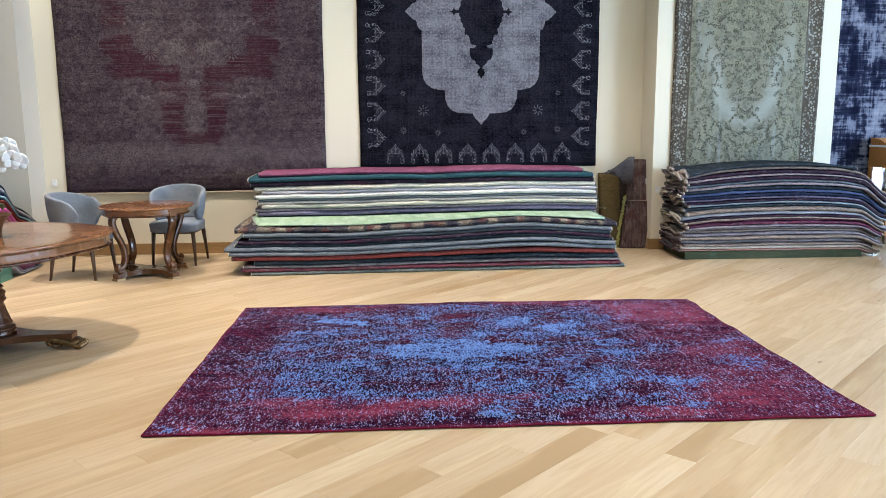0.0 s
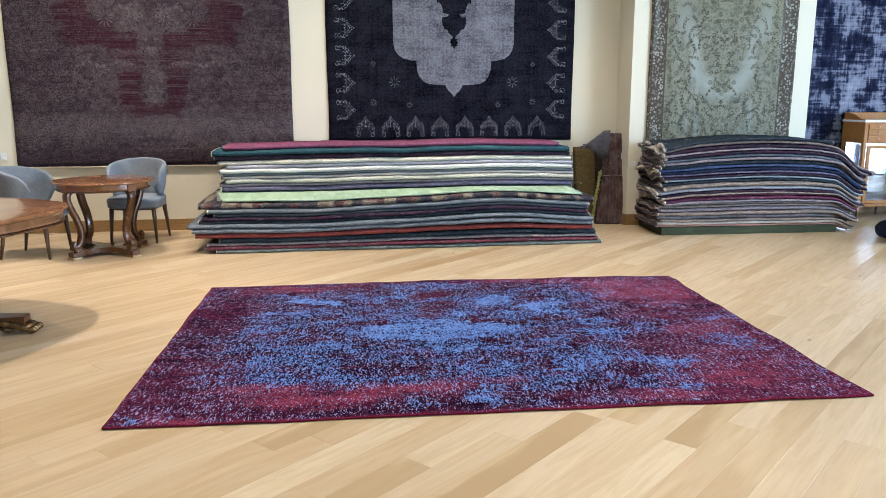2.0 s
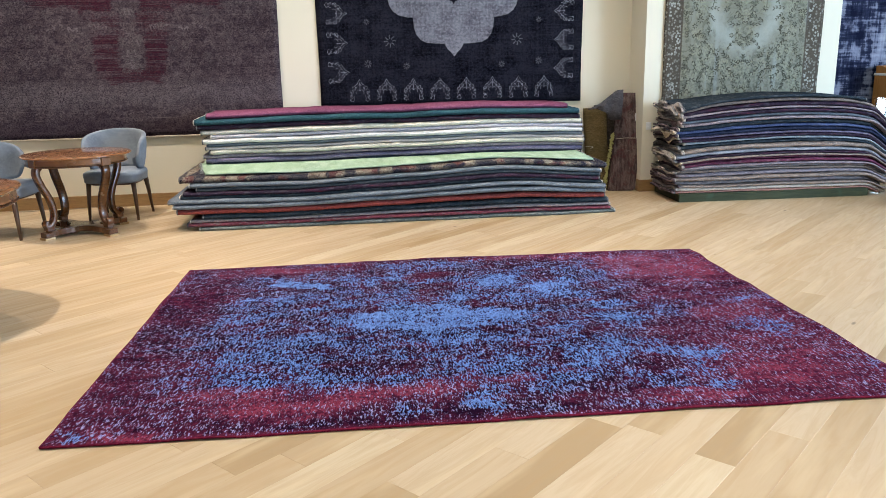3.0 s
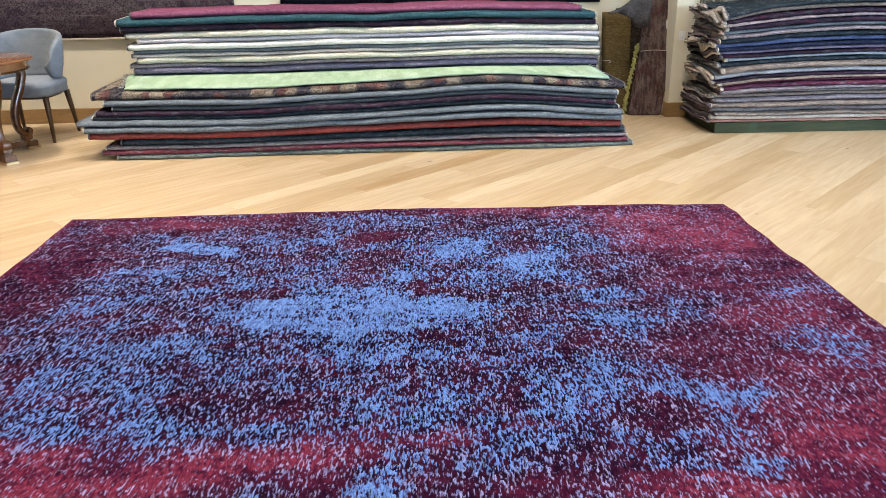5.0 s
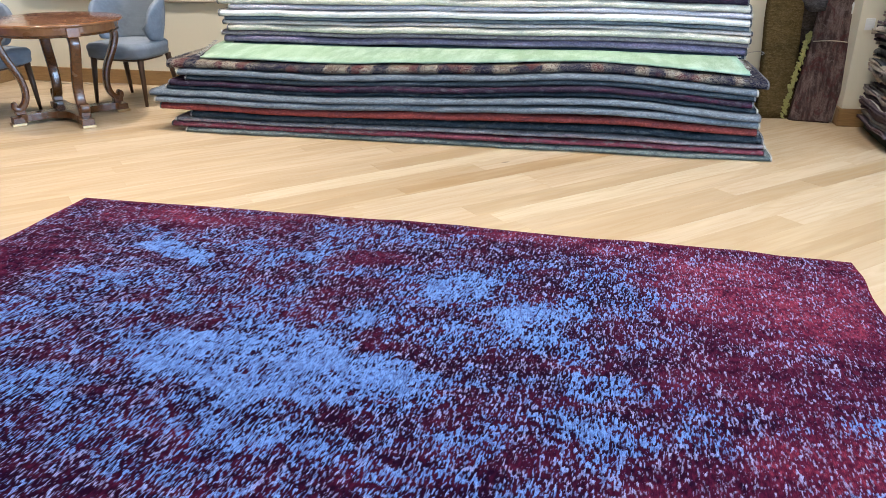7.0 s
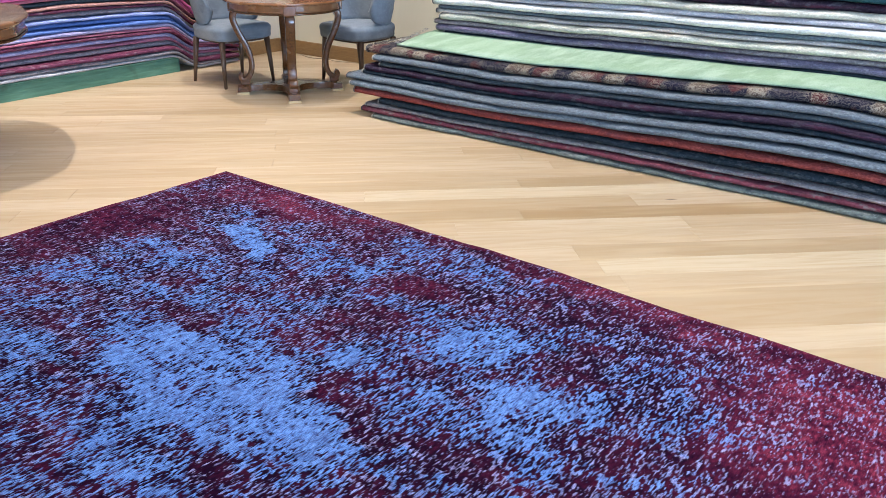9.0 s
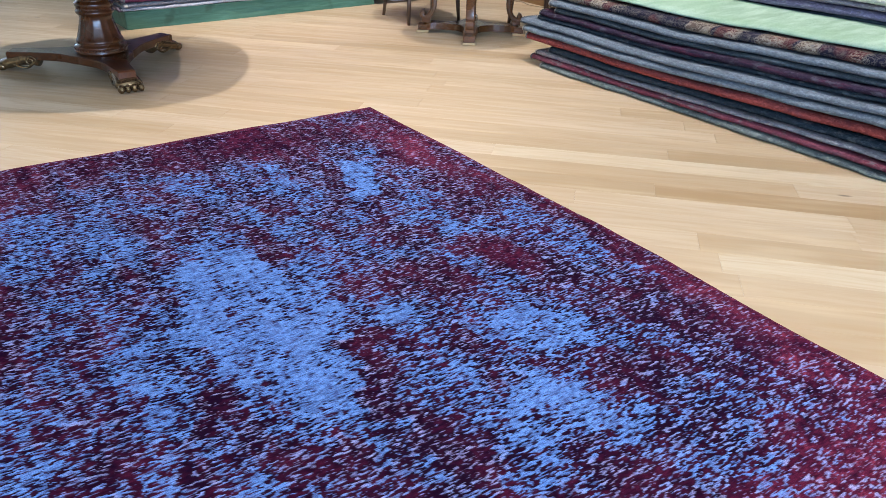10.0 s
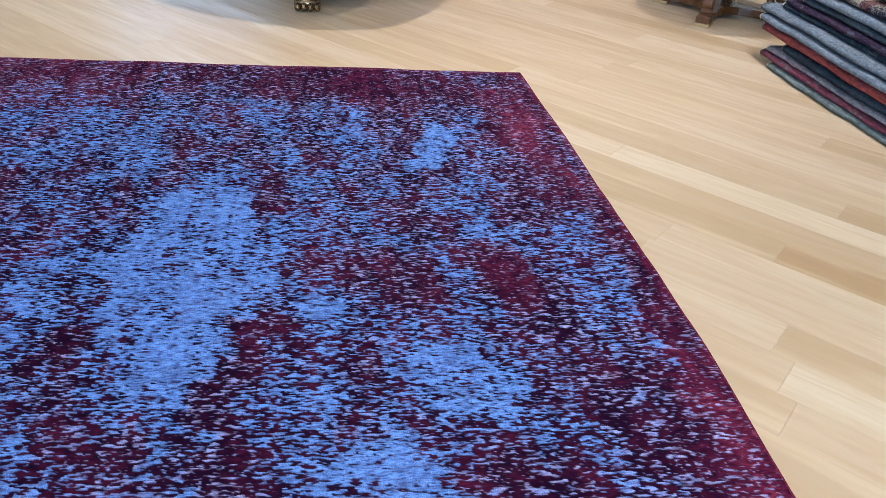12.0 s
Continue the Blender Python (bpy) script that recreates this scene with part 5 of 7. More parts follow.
purple = hanging_rug("wall_rug", -3.36, -0.375, 0.733, 4.75, 9.958, M_purple_rug, "large faded purple-grey rug with wine-red medallion, hung on the wall", 1)
part("bottom_band", box(-1.47, 1.47, -0.026, -0.012, 0.724, 0.742, 0.003, 1), M_backing, purple, "pale bottom edge")
dark = hanging_rug("wall_rug", 0.022, 2.893, 0.985, 4.76, 9.958, M_charcoal, "black and charcoal rug with a silver-grey medallion, hung on the wall", 2, 0.006)
sage = hanging_rug("wall_rug", 3.655, 5.435, 0.86, 4.3, PIER_Y - 0.004, M_sage, "faded sage-green floral rug with dotted border, hung on the wall", 3, 0.03)
hanging_rug("wall_rug", BAY_X + 0.05, 8.2, 0.35, 4.4, ROOM_Y1 + 0.036, M_indigo, "abraded indigo and silver rug, hung on the wall", 4)


# ---------------------------------------------------------------- woven ornament on the two figured wall rugs
def rug_face(x, z, z0, z1, seed, ripple):
    """Front of a hung rug at x (from its middle) and z."""
    low = (1 - (z - z0) / (z1 - z0)) ** 1.5
    return -abs(ripple * (wav(x * 2.6, z * 0.35, seed) + 0.4 * wav(x * 7, z * 0.5, seed + 1))) * (0.3 + low) - 0.0175


def scattered(rnd, count, gap, inside, x1, z0, z1):
    """Points in one half of a rug, no nearer to one another than gap."""
    out = []
    for _ in range(count):
        p = (rnd.uniform(0.02, x1), rnd.uniform(z0, z1))
        if inside(*p) and all((p[0] - q[0]) ** 2 + (p[1] - q[1]) ** 2 > gap * gap for q in out):
            out.append(p)
    return out


def woven(rug, name, strokes, face, mat, label, sides=(-1, 1)):
    """Strokes (points, half width, leaf?) drawn on a rug's face and mirrored about its middle."""
    bm = bmesh.new()
    for pts, width, leaf in strokes:
        for s in sides:
            line = [Vector((s * x, face(s * x, z), z)) for x, z in pts]
            sweep(line, 0.0015, (lambda f, w=width: w * max(0.12, math.sin(math.pi * min(0.96, f + 0.04)))) if leaf else width, (0, 1, 0), 4, 1.0, bm)
    return part(name, bm, mat, rug, label)


def curl_strokes(rnd, cx, cz, r):
    a0, turn = rnd.uniform(0, 6.28), rnd.choice((-1, 1))
    spiral = [(cx + r * (1 - 0.075 * k) * math.cos(a0 + turn * 0.62 * k), cz + r * (1 - 0.075 * k) * math.sin(a0 + turn * 0.62 * k)) for k in range(12)]
    out = [(spiral, 0.0021, False)]
    for k in (1, 4, 7):
        x, z = spiral[k]
        b = a0 + turn * 0.62 * k + turn * 0.5
        out.append(([(x, z), (x + 0.018 * math.cos(b), z + 0.018 * math.sin(b)), (x + 0.034 * math.cos(b + 0.4), z + 0.034 * math.sin(b + 0.4))], 0.0065, True))
    return out


def spray_strokes(rnd, cx, cz, r):
    a = rnd.uniform(0, 6.28)
    bend = rnd.uniform(-0.7, 0.7)
    stem = [(cx + r * f * math.cos(a + bend * f), cz + r * f * math.sin(a + bend * f)) for f in (-0.5, -0.17, 0.17, 0.5)]
    out = [(stem, 0.0025, False)]
    for x, z in stem:
        for sgn in (-1, 1):
            b = a + sgn * rnd.uniform(0.6, 1.1)
            n = rnd.uniform(0.026, 0.042)
            out.append(([(x, z), (x + 0.5 * n * math.cos(b), z + 0.5 * n * math.sin(b)), (x + n * math.cos(b - sgn * 0.3), z + n * math.sin(b - sgn * 0.3))], 0.0085, True))
    return out


def flower_strokes(cx, cz, r, petals, width):
    out = []
    for k in range(petals):
        b = 2 * math.pi * k / petals + 0.3
        out.append(([(cx + 0.25 * r * math.cos(b), cz + 0.25 * r * math.sin(b)), (cx + 0.62 * r * math.cos(b), cz + 0.62 * r * math.sin(b)), (cx + r * math.cos(b), cz + r * math.sin(b))], width, True))
    return out


rnd = random.Random(21)
face = lambda x, z: rug_face(x, z, 0.733, 4.75, 1, 0.012)
strokes = []
for cx, cz in scattered(rnd, 2600, 0.115, lambda x, z: True, 1.36, 0.80, 3.30):
    strokes += curl_strokes(rnd, cx, cz, rnd.uniform(0.036, 0.058))
for k in range(7):
    for cx in (1.41, 1.06):
        cz = 0.98 + 0.385 * k
        strokes.append(([(cx + 0.034 * math.cos(a * 0.6), cz + 0.034 * math.sin(a * 0.6)) for a in range(12)], 0.005, False))
scrollwork = woven(purple, "scrollwork", strokes, face, wool("dark_aubergine_wool", (0.050, 0.034, 0.046)), "dark curling scrollwork")
tagged(scrollwork, "dark curling scrollwork", kind="stuff")
M_faded_flower = wool("faded_lilac_grey_wool", (0.112, 0.094, 0.098), (0.078, 0.060, 0.064))
for cx, cz, r in ((0.17, 2.34, 0.125), (0.455, 2.33, 0.105), (0.30, 2.24, 0.07), (0.07, 2.20, 0.06), (0.58, 2.42, 0.06), (0.035, 1.99, 0.05), (0.07, 1.70, 0.06), (0.04, 1.56, 0.075), (0.06, 1.43, 0.055), (0.78, 1.98, 0.05),
                  (0.92, 2.25, 0.05), (0.40, 1.62, 0.05), (0.33, 1.86, 0.045), (0.55, 1.66, 0.05), (0.75, 1.55, 0.05), (0.95, 1.75, 0.045), (0.35, 2.70, 0.07), (0.62, 2.85, 0.06)):
    for s in ((-1,), (1,)):
        woven(purple, "flower_head", flower_strokes(cx, cz, r, 11, r * 0.13), face, M_faded_flower, "pale worn flower head", s)

rnd = random.Random(33)
face = lambda x, z: rug_face(x, z, 0.86, 4.3, 3, 0.03)


def leafy(x, z):
    core = 0.15 if z < 1.75 else 0.15 + 0.42 * min(1.0, (z - 1.75) / 0.85)
    ring = (x / 0.60) ** 2 + ((z - 2.42) / 1.04) ** 2
    return (x < core and z > 1.54) or ring > 1.0 or (0.36 < x < 0.56 and 1.62 < z < 2.3)


strokes = []
for k, (cx, cz) in enumerate(scattered(rnd, 3000, 0.078, leafy, 0.665, 1.02, 3.30)):
    strokes += flower_strokes(cx, cz, rnd.uniform(0.030, 0.045), 7, 0.008) if k % 4 == 0 else spray_strokes(rnd, cx, cz, rnd.uniform(0.08, 0.13))
sprays = woven(sage, "leaf_sprays", strokes, face, wool("dark_olive_brown_wool", (0.110, 0.105, 0.076), (0.20, 0.19, 0.145), (0.27, 0.265, 0.205)), "faded dark leaf sprays")
tagged(sprays, "faded dark leaf sprays", kind="stuff")


def plate(outline, y, thick):
    """A flat figure in the x-z plane, facing -y."""
    bm = bmesh.new()
    front = [bm.verts.new((x, y - thick, z)) for x, z in outline]
    back = [bm.verts.new((x, y, z)) for x, z in outline]
    bm.faces.new(front)
    bm.faces.new(list(reversed(back)))
    n = len(outline)
    for k in range(n):
        bm.faces.new((front[k], back[k], back[(k + 1) % n], front[(k + 1) % n]))
    bmesh.ops.recalc_face_normals(bm, faces=bm.faces)
    return bm


def mirrored(half, mid):
    """Closed outline from the lower right quarter of a figure."""
    right = list(half) + [(x, 2 * mid - z) for x, z in reversed(half[:-1])]
    return right + [(-x, z) for x, z in reversed(right[1:-1])]


MED = ((0, 1.487), (0.035, 1.535), (0.070, 1.565), (0.090, 1.600), (0.100, 1.622), (0.22, 1.628), (0.30, 1.638), (0.36, 1.668), (0.405, 1.722), (0.428, 1.79), (0.436, 1.893), (0.50, 1.900),
       (0.59, 1.922), (0.65, 1.965), (0.685, 2.025), (0.698, 2.09), (0.702, 2.585), (0.730, 2.600), (0.752, 2.640), (0.762, 2.690), (0.800, 2.705), (0.835, 2.735), (0.895, 2.795))
INNER = ((0, 2.140), (0.022, 2.175), (0.060, 2.200), (0.075, 2.235), (0.115, 2.255), (0.135, 2.30), (0.140, 2.355), (0.130, 2.385), (0.095, 2.378), (0.070, 2.392), (0.062, 2.41), (0.085, 2.418),
         (0.125, 2.425), (0.135, 2.47), (0.150, 2.52), (0.176, 2.543), (0.188, 2.528), (0.198, 2.562), (0.190, 2.598), (0.215, 2.622), (0.222, 2.662), (0.245, 2.686), (0.243, 2.728), (0.263, 2.755), (0.258, 2.795))
dc = (0.022 + 2.893) / 2
off = 1.4735 - dc
part("medallion", plate([(x + off, z) for x, z in mirrored(MED, 2.795)], -0.021, 0.005), M_medallion, dark, "silver-grey lobed medallion")
part("inner_medallion", plate([(x + off, z) for x, z in mirrored(INNER, 2.795)], -0.026, 0.004), M_charcoal, dark, "black scrolled centre")
for s in (-1, 1):
    part("inner_medallion", plate([(off + s * (0.25 + a), 2.795 + b_) for a, b_ in ((0, -0.02), (0.05, -0.015), (0.075, -0.045), (0.09, -0.012), (0.13, 0), (0.09, 0.012), (0.075, 0.045), (0.05, 0.015), (0, 0.02))][::s],
                                  -0.026, 0.004), M_charcoal, dark)
part("inner_medallion", plate([(off + x, z) for x, z in mirrored(((0, 2.025), (0.018, 2.06), (0.042, 2.065), (0.026, 2.085), (0.05, 2.105), (0.024, 2.118), (0.012, 2.15), (0.012, 2.16)), 2.10)][:],
                              -0.026, 0.004), M_charcoal, dark)


def ribbon(paths, y, width, thick=0.003):
    """Thin drawn lines in the x-z plane, facing -y."""
    bm = bmesh.new()
    for path in paths:
        pts = [Vector((x, y - thick, z)) for x, z in path]
        sweep(pts, thick, width, (0, 1, 0), 4, 1.0, bm)
    return bm


def motif_paths():
    """A lacy crown: a lobed double outline, loops along it, a little tree inside and two curled feet."""
    half = ((0.128, 0.0), (0.108, 0.022), (0.124, 0.052), (0.098, 0.058), (0.120, 0.090), (0.112, 0.120), (0.084, 0.116), (0.094, 0.150), (0.066, 0.160), (0.048, 0.182), (0.030, 0.190), (0.018, 0.214), (0.0, 0.244))
    curve = lambda pts: [(p.x, p.z) for p in spline([(x, 0, z) for x, z in pts], 3)]
    out = []
    for s in (-1, 1):
        out.append(curve([(s * x, z) for x, z in half]))
        out.append(curve([(s * (x * 0.72 - 0.006), 0.034 + z * 0.72) for x, z in half[4:]]))
        for x, z, rad in ((0.098, 0.088, 0.012), (0.050, 0.142, 0.011), (0.100, 0.030, 0.010)):
            out.append([(s * (x + rad * math.cos(k * 0.9)), z + rad * math.sin(k * 0.9)) for k in range(8)])
        out.append(curve([(0.0, 0.105), (s * 0.020, 0.122), (s * 0.040, 0.112), (s * 0.052, 0.090), (s * 0.040, 0.074)]))
        out.append(curve([(s * 0.128, 0.0), (s * 0.100, -0.018), (s * 0.072, -0.006), (s * 0.078, 0.022), (s * 0.066, 0.050)]))
    out.append([(0.0, 0.10), (0.0, 0.13), (0.0, 0.16), (0.0, 0.19)])
    return out


mpaths = motif_paths()


def motif(cx, cz, quarter):
    """A palmette outline; quarter: turns of 90 degrees."""
    c, s = ((1, 0), (0, 1), (-1, 0), (0, -1))[quarter]
    outline = [[(cx + 0.84 * (x * c - z * s), cz + 0.88 * (x * s + z * c)) for x, z in path] for path in mpaths]
    part("border_motif", ribbon(outline, -0.019, 0.0026), M_motif, dark, "pale palmette outline")


for k in range(8):
    motif(0.444 - dc + 0.3045 * k * 0.950 + 0.0, 1.055, 0)
    motif(0.444 - dc + 0.3045 * k * 0.950 + 0.0, 4.69, 2)
for k in range(12):
    motif(0.135 - dc, 1.345 + 0.302 * k, 3)
    motif(2.780 - dc, 1.345 + 0.302 * k, 1)


M_rosette = charcoal_material("dim_grey_wool", (0.05, 0.052, 0.065), (0.13, 0.135, 0.155))


def sprig(cx, cz, r):
    paths = []
    for k in range(8):
        a = k * math.pi / 4
        paths.append([(cx + r * 0.35 * math.cos(a), cz + r * 0.35 * math.sin(a)), (cx + r * 0.7 * math.cos(a + 0.15), cz + r * 0.7 * math.sin(a + 0.15)), (cx + r * math.cos(a), cz + r * math.sin(a))])
    part("rosette", ribbon(paths, -0.019, 0.006), M_rosette, dark, "small pale rosette")


for s in (-1, 1):
    sprig(off + s * 0.69, 1.66, 0.065)
    sprig(off + s * 0.52, 1.40, 0.035)
    sprig(off + s * 0.93, 1.43, 0.04)
    sprig(off + s * 0.93, 1.86, 0.03)


# ---------------------------------------------------------------- rugs leaning in the corner
def leaning_rug(m, w, h, t, mat, label, seed, tilt, lean=0.0):
    """A rug folded to a narrow strip and stood on end, leaning back by tilt metres."""
    nz = 16
    rings = []
    for j in range(nz + 1):
        v = j / nz
        y = tilt * v + 0.012 * wav(v * 3, seed)
        ww = w * (1 + 0.04 * wav(v * 4, seed + 2))
        ring = []
        for a in range(20):
            ang = 2 * math.pi * (a + 0.5) / 20
            c, s = math.cos(ang), math.sin(ang)
            ring.append((math.copysign(abs(c) ** 0.35, c) * ww / 2 + lean * v + 0.01 * wav(v * 2, seed + 1), y + math.copysign(abs(s) ** 0.4, s) * t / 2 + 0.006 * wav(c * 3, v * 5, seed), v * h))
        rings.append(ring)
    ob = part("leaning_rug", loft(rings), mat, smooth=True)
    ob.matrix_world = m
    return tagged(ob, label, "rug", "rugs stood on end in the corner")


M_olive = wool("olive_brown_wool", (0.135, 0.094, 0.040), (0.180, 0.130, 0.060), None, 0.3)
def worn_brown():
    """Brown pile worn in upright streaks, with dim red figures."""
    m, nt, b = material("mauve_brown_wool", 0.95)
    b.inputs["Specular IOR Level"].default_value = 0.0
    p = objco(nt)
    streak = noise_tex(nt, mapped(nt, p, scale=(34, 34, 4)), 1.0, 4, 0.65)
    figure = noise_tex(nt, mapped(nt, p, (4, 0, 2), scale=(13, 13, 9)), 1.0, 4, 0.7, 1.0)
    c = mix(nt, span(nt, streak, 0.36, 0.64), (0.055, 0.034, 0.032), (0.165, 0.118, 0.108))
    c = mix(nt, span(nt, figure, 0.52, 0.62, 0, 0.7), c, (0.090, 0.028, 0.028))
    c = mix(nt, span(nt, figure, 0.44, 0.36, 0, 0.5), c, (0.21, 0.17, 0.16))
    fuzz = noise_tex(nt, mapped(nt, p, scale=(150, 150, 150)), 1.0, 3, 0.7)
    put(nt, mix(nt, span(nt, fuzz, 0.42, 0.64, 0, 0.6), c, (0.035, 0.020, 0.020)), b.inputs["Base Color"])
    bump(nt, b, fuzz, 0.6, 0.004)
    return m


M_brown = worn_brown()
olive = leaning_rug(pose(3.045, 9.735, 0, 0, 0, 8), 0.26, 0.90, 0.10, M_olive, "olive-brown rug stood on end with a yellow fringed edge", 3, 0.12)
brown = leaning_rug(pose(3.285, 9.665, 0, 0, 0, -8), 0.285, 1.06, 0.085, M_brown, "mauve-brown rug folded narrow and stood on end against the wall", 5, 0.17, 0.125)
# lower panel of the brown rug, its stitched edge standing a little proud
panel = []
for j in range(9):
    v = j / 8
    z = 0.012 + 0.555 * v
    y = -0.052 + 0.17 * z / 1.06
    x0, x1 = -0.138 + 0.125 * z / 1.06, 0.150 + 0.125 * z / 1.06 - 0.02 * max(0.0, v - 0.8)
    panel.append([(x0, y, z), (x1, y, z), (x1, y + 0.02, z), (x0, y + 0.02, z)])
lower_panel = part("lower_panel", loft(panel), M_brown, brown, "folded lower panel")
rim = [Vector((-0.060 + 0.262 * f, -0.052 + 0.17 * 0.567 / 1.06 - 0.004, 0.567 + 0.010 * math.sin(math.pi * f))) for f in (0, 0.2, 0.4, 0.6, 0.8, 1.0)]
part("hem", sweep(rim, 0.003, 0.003, (0, 1, 0), 6, 1.0), M_backing, lower_panel, "pale stitched hem", True)
side_rim = [Vector((panel[j][1][0] + 0.002, panel[j][1][1] - 0.002, panel[j][1][2])) for j in range(9)]
part("hem", sweep(side_rim, 0.003, 0.003, (0, 1, 0.16), 6, 1.0), M_backing, lower_panel, "pale stitched hem", True)
# added dark piece that fills the gap between the olive and brown rugs
leaning_rug(pose(3.175, 9.80, 0, 0, 0, 0), 0.30, 0.93, 0.07, wool("dark_umber_wool", (0.036, 0.027, 0.021), (0.055, 0.042, 0.032)), "dark umber strip added behind two rugs to darken the gap between them", 9, 0.06)
M_yellow = simple("yellow_green_fringe", (0.42, 0.40, 0.15), 0.95, 0, 0.4, 120)
edge = spline([(0.05, -0.058, 0.03), (0.07, -0.055, 0.25), (0.115, -0.04, 0.45), (0.15, -0.02, 0.62)], 10)
bm = bmesh.new()
rnd = random.Random(8)
for q in edge:
    for k in range(5):
        p0 = q + Vector((rnd.uniform(-0.012, 0.012), 0, rnd.uniform(-0.01, 0.01)))
        sweep([p0, p0 + Vector((rnd.uniform(-0.014, 0.018), -0.008, rnd.uniform(0.0, 0.010))), p0 + Vector((rnd.uniform(0.004, 0.024), 0.0, -0.014))], 0.0065, 0.0065, (0, 1, 0.2), 5, 1.0, bm)
part("fringe", bm, M_yellow, olive, "yellow-green fringe")
# the grey corner that falls over the front
flap = bmesh.new()
upper = spline([(-0.210, 0, 0.003), (-0.130, 0, 0.030), (-0.070, 0, 0.062), (0.045, 0, 0.146), (0.112, 0, 0.192), (0.180, 0, 0.198)], 5)
lower = spline([(-0.206, 0, -0.004), (-0.125, 0, 0.004), (-0.075, 0, -0.012), (0.008, 0, -0.055), (0.058, 0, -0.122), (0.166, 0, -0.118)], 5)
rows = []
for i, (p, q) in enumerate(zip(upper, lower)):
    rows.append([p.lerp(q, j / 8) + Vector((0, -0.085 - 0.030 * math.sin(math.pi * (0.25 + 0.6 * j / 8)) - 0.022 * math.sin(i * 0.62) * (j / 8) + 0.012 * wav(i * 0.35, j * 0.4, 9), 0)) for j in range(9)])
fr = [[flap.verts.new(p) for p in row] for row in rows]
bk = [[flap.verts.new(p + Vector((0, 0.014, 0.002))) for p in row] for row in rows]
ni, nj = len(rows) - 1, 8
for i in range(ni):
    for j in range(nj):
        flap.faces.new((fr[i][j], fr[i + 1][j], fr[i + 1][j + 1], fr[i][j + 1]))
        flap.faces.new((bk[i][j], bk[i][j + 1], bk[i + 1][j + 1], bk[i + 1][j]))
    flap.faces.new((fr[i][0], bk[i][0], bk[i + 1][0], fr[i + 1][0]))
    flap.faces.new((fr[i][nj], fr[i + 1][nj], bk[i + 1][nj], bk[i][nj]))
for j in range(nj):
    flap.faces.new((fr[0][j], fr[0][j + 1], bk[0][j + 1], bk[0][j]))
    flap.faces.new((fr[ni][j], bk[ni][j], bk[ni][j + 1], fr[ni][j + 1]))
bmesh.ops.recalc_face_normals(flap, faces=flap.faces)
corner = part("draped_rug", flap, wool("grey_backing_wool", (0.085, 0.076, 0.078), (0.13, 0.115, 0.115)), smooth=True)
corner.matrix_world = pose(3.085, 9.72, 0.905)
tagged(corner, "grey rug corner draped over the rugs stood on end", "rug", "rugs stood on end in the corner")


# ---------------------------------------------------------------- the large pedestal table
def scallop(a, z=0):
    return 0.915 + 0.038 * math.cos(4 * (a - radians(21))) + 0.006 * math.cos(12 * a)


def paw_foot(parent, ang, r):
    """A carved paw under one arm of the base, with a scrolled leaf behind it."""
    m = pose(0, 0, 0, 0, 0, ang)
    path = [m @ Vector(q) for q in ((r - 0.13, 0, 0.060), (r - 0.08, 0, 0.070), (r - 0.03, 0, 0.062), (r + 0.04, 0, 0.044), (r + 0.085, 0, 0.032))]
    side = m.to_3x3() @ Vector((0, 1, 0))
    foot = part("paw_foot", sweep(spline(path, 4), lambda f: 0.054 + 0.028 * f - 0.02 * max(0, f - 0.85) / 0.15, lambda f: 0.046 - 0.015 * f, side, 14, 0.85), M_bronze, parent, "carved bronze-gilt paw foot", True)
    for k in (-1.5, -0.5, 0.5, 1.5):
        c = m @ Vector((r + 0.088, 0.036 * k, 0.026))
        bm = bmesh.new()
        bmesh.ops.create_icosphere(bm, subdivisions=2, radius=0.023)
        bmesh.ops.scale(bm, vec=(1.5, 0.85, 1.1), verts=bm.verts)
        bmesh.ops.rotate(bm, verts=bm.verts, cent=(0, 0, 0), matrix=m.to_3x3())
        bmesh.ops.translate(bm, verts=bm.verts, vec=c)
        part("toe", bm, M_bronze, foot, smooth=True)
    for s in (-1, 1):
        curl = []
        for k in range(22):
            a = k * 0.42
            rad = 0.034 * (1 - k / 26)
            curl.append(m @ Vector((r - 0.09 - rad * math.cos(a), s * 0.058, 0.060 + rad * math.sin(a))))
        tail = spline([m @ Vector((r + 0.03, s * 0.062, 0.055)), m @ Vector((r - 0.02, s * 0.064, 0.030)), m @ Vector((r - 0.07, s * 0.060, 0.022)), curl[0]], 5)
        part("scroll", sweep(tail[:-1] + curl, 0.008, 0.007, side, 6, 1.0), M_bronze, foot, smooth=True)


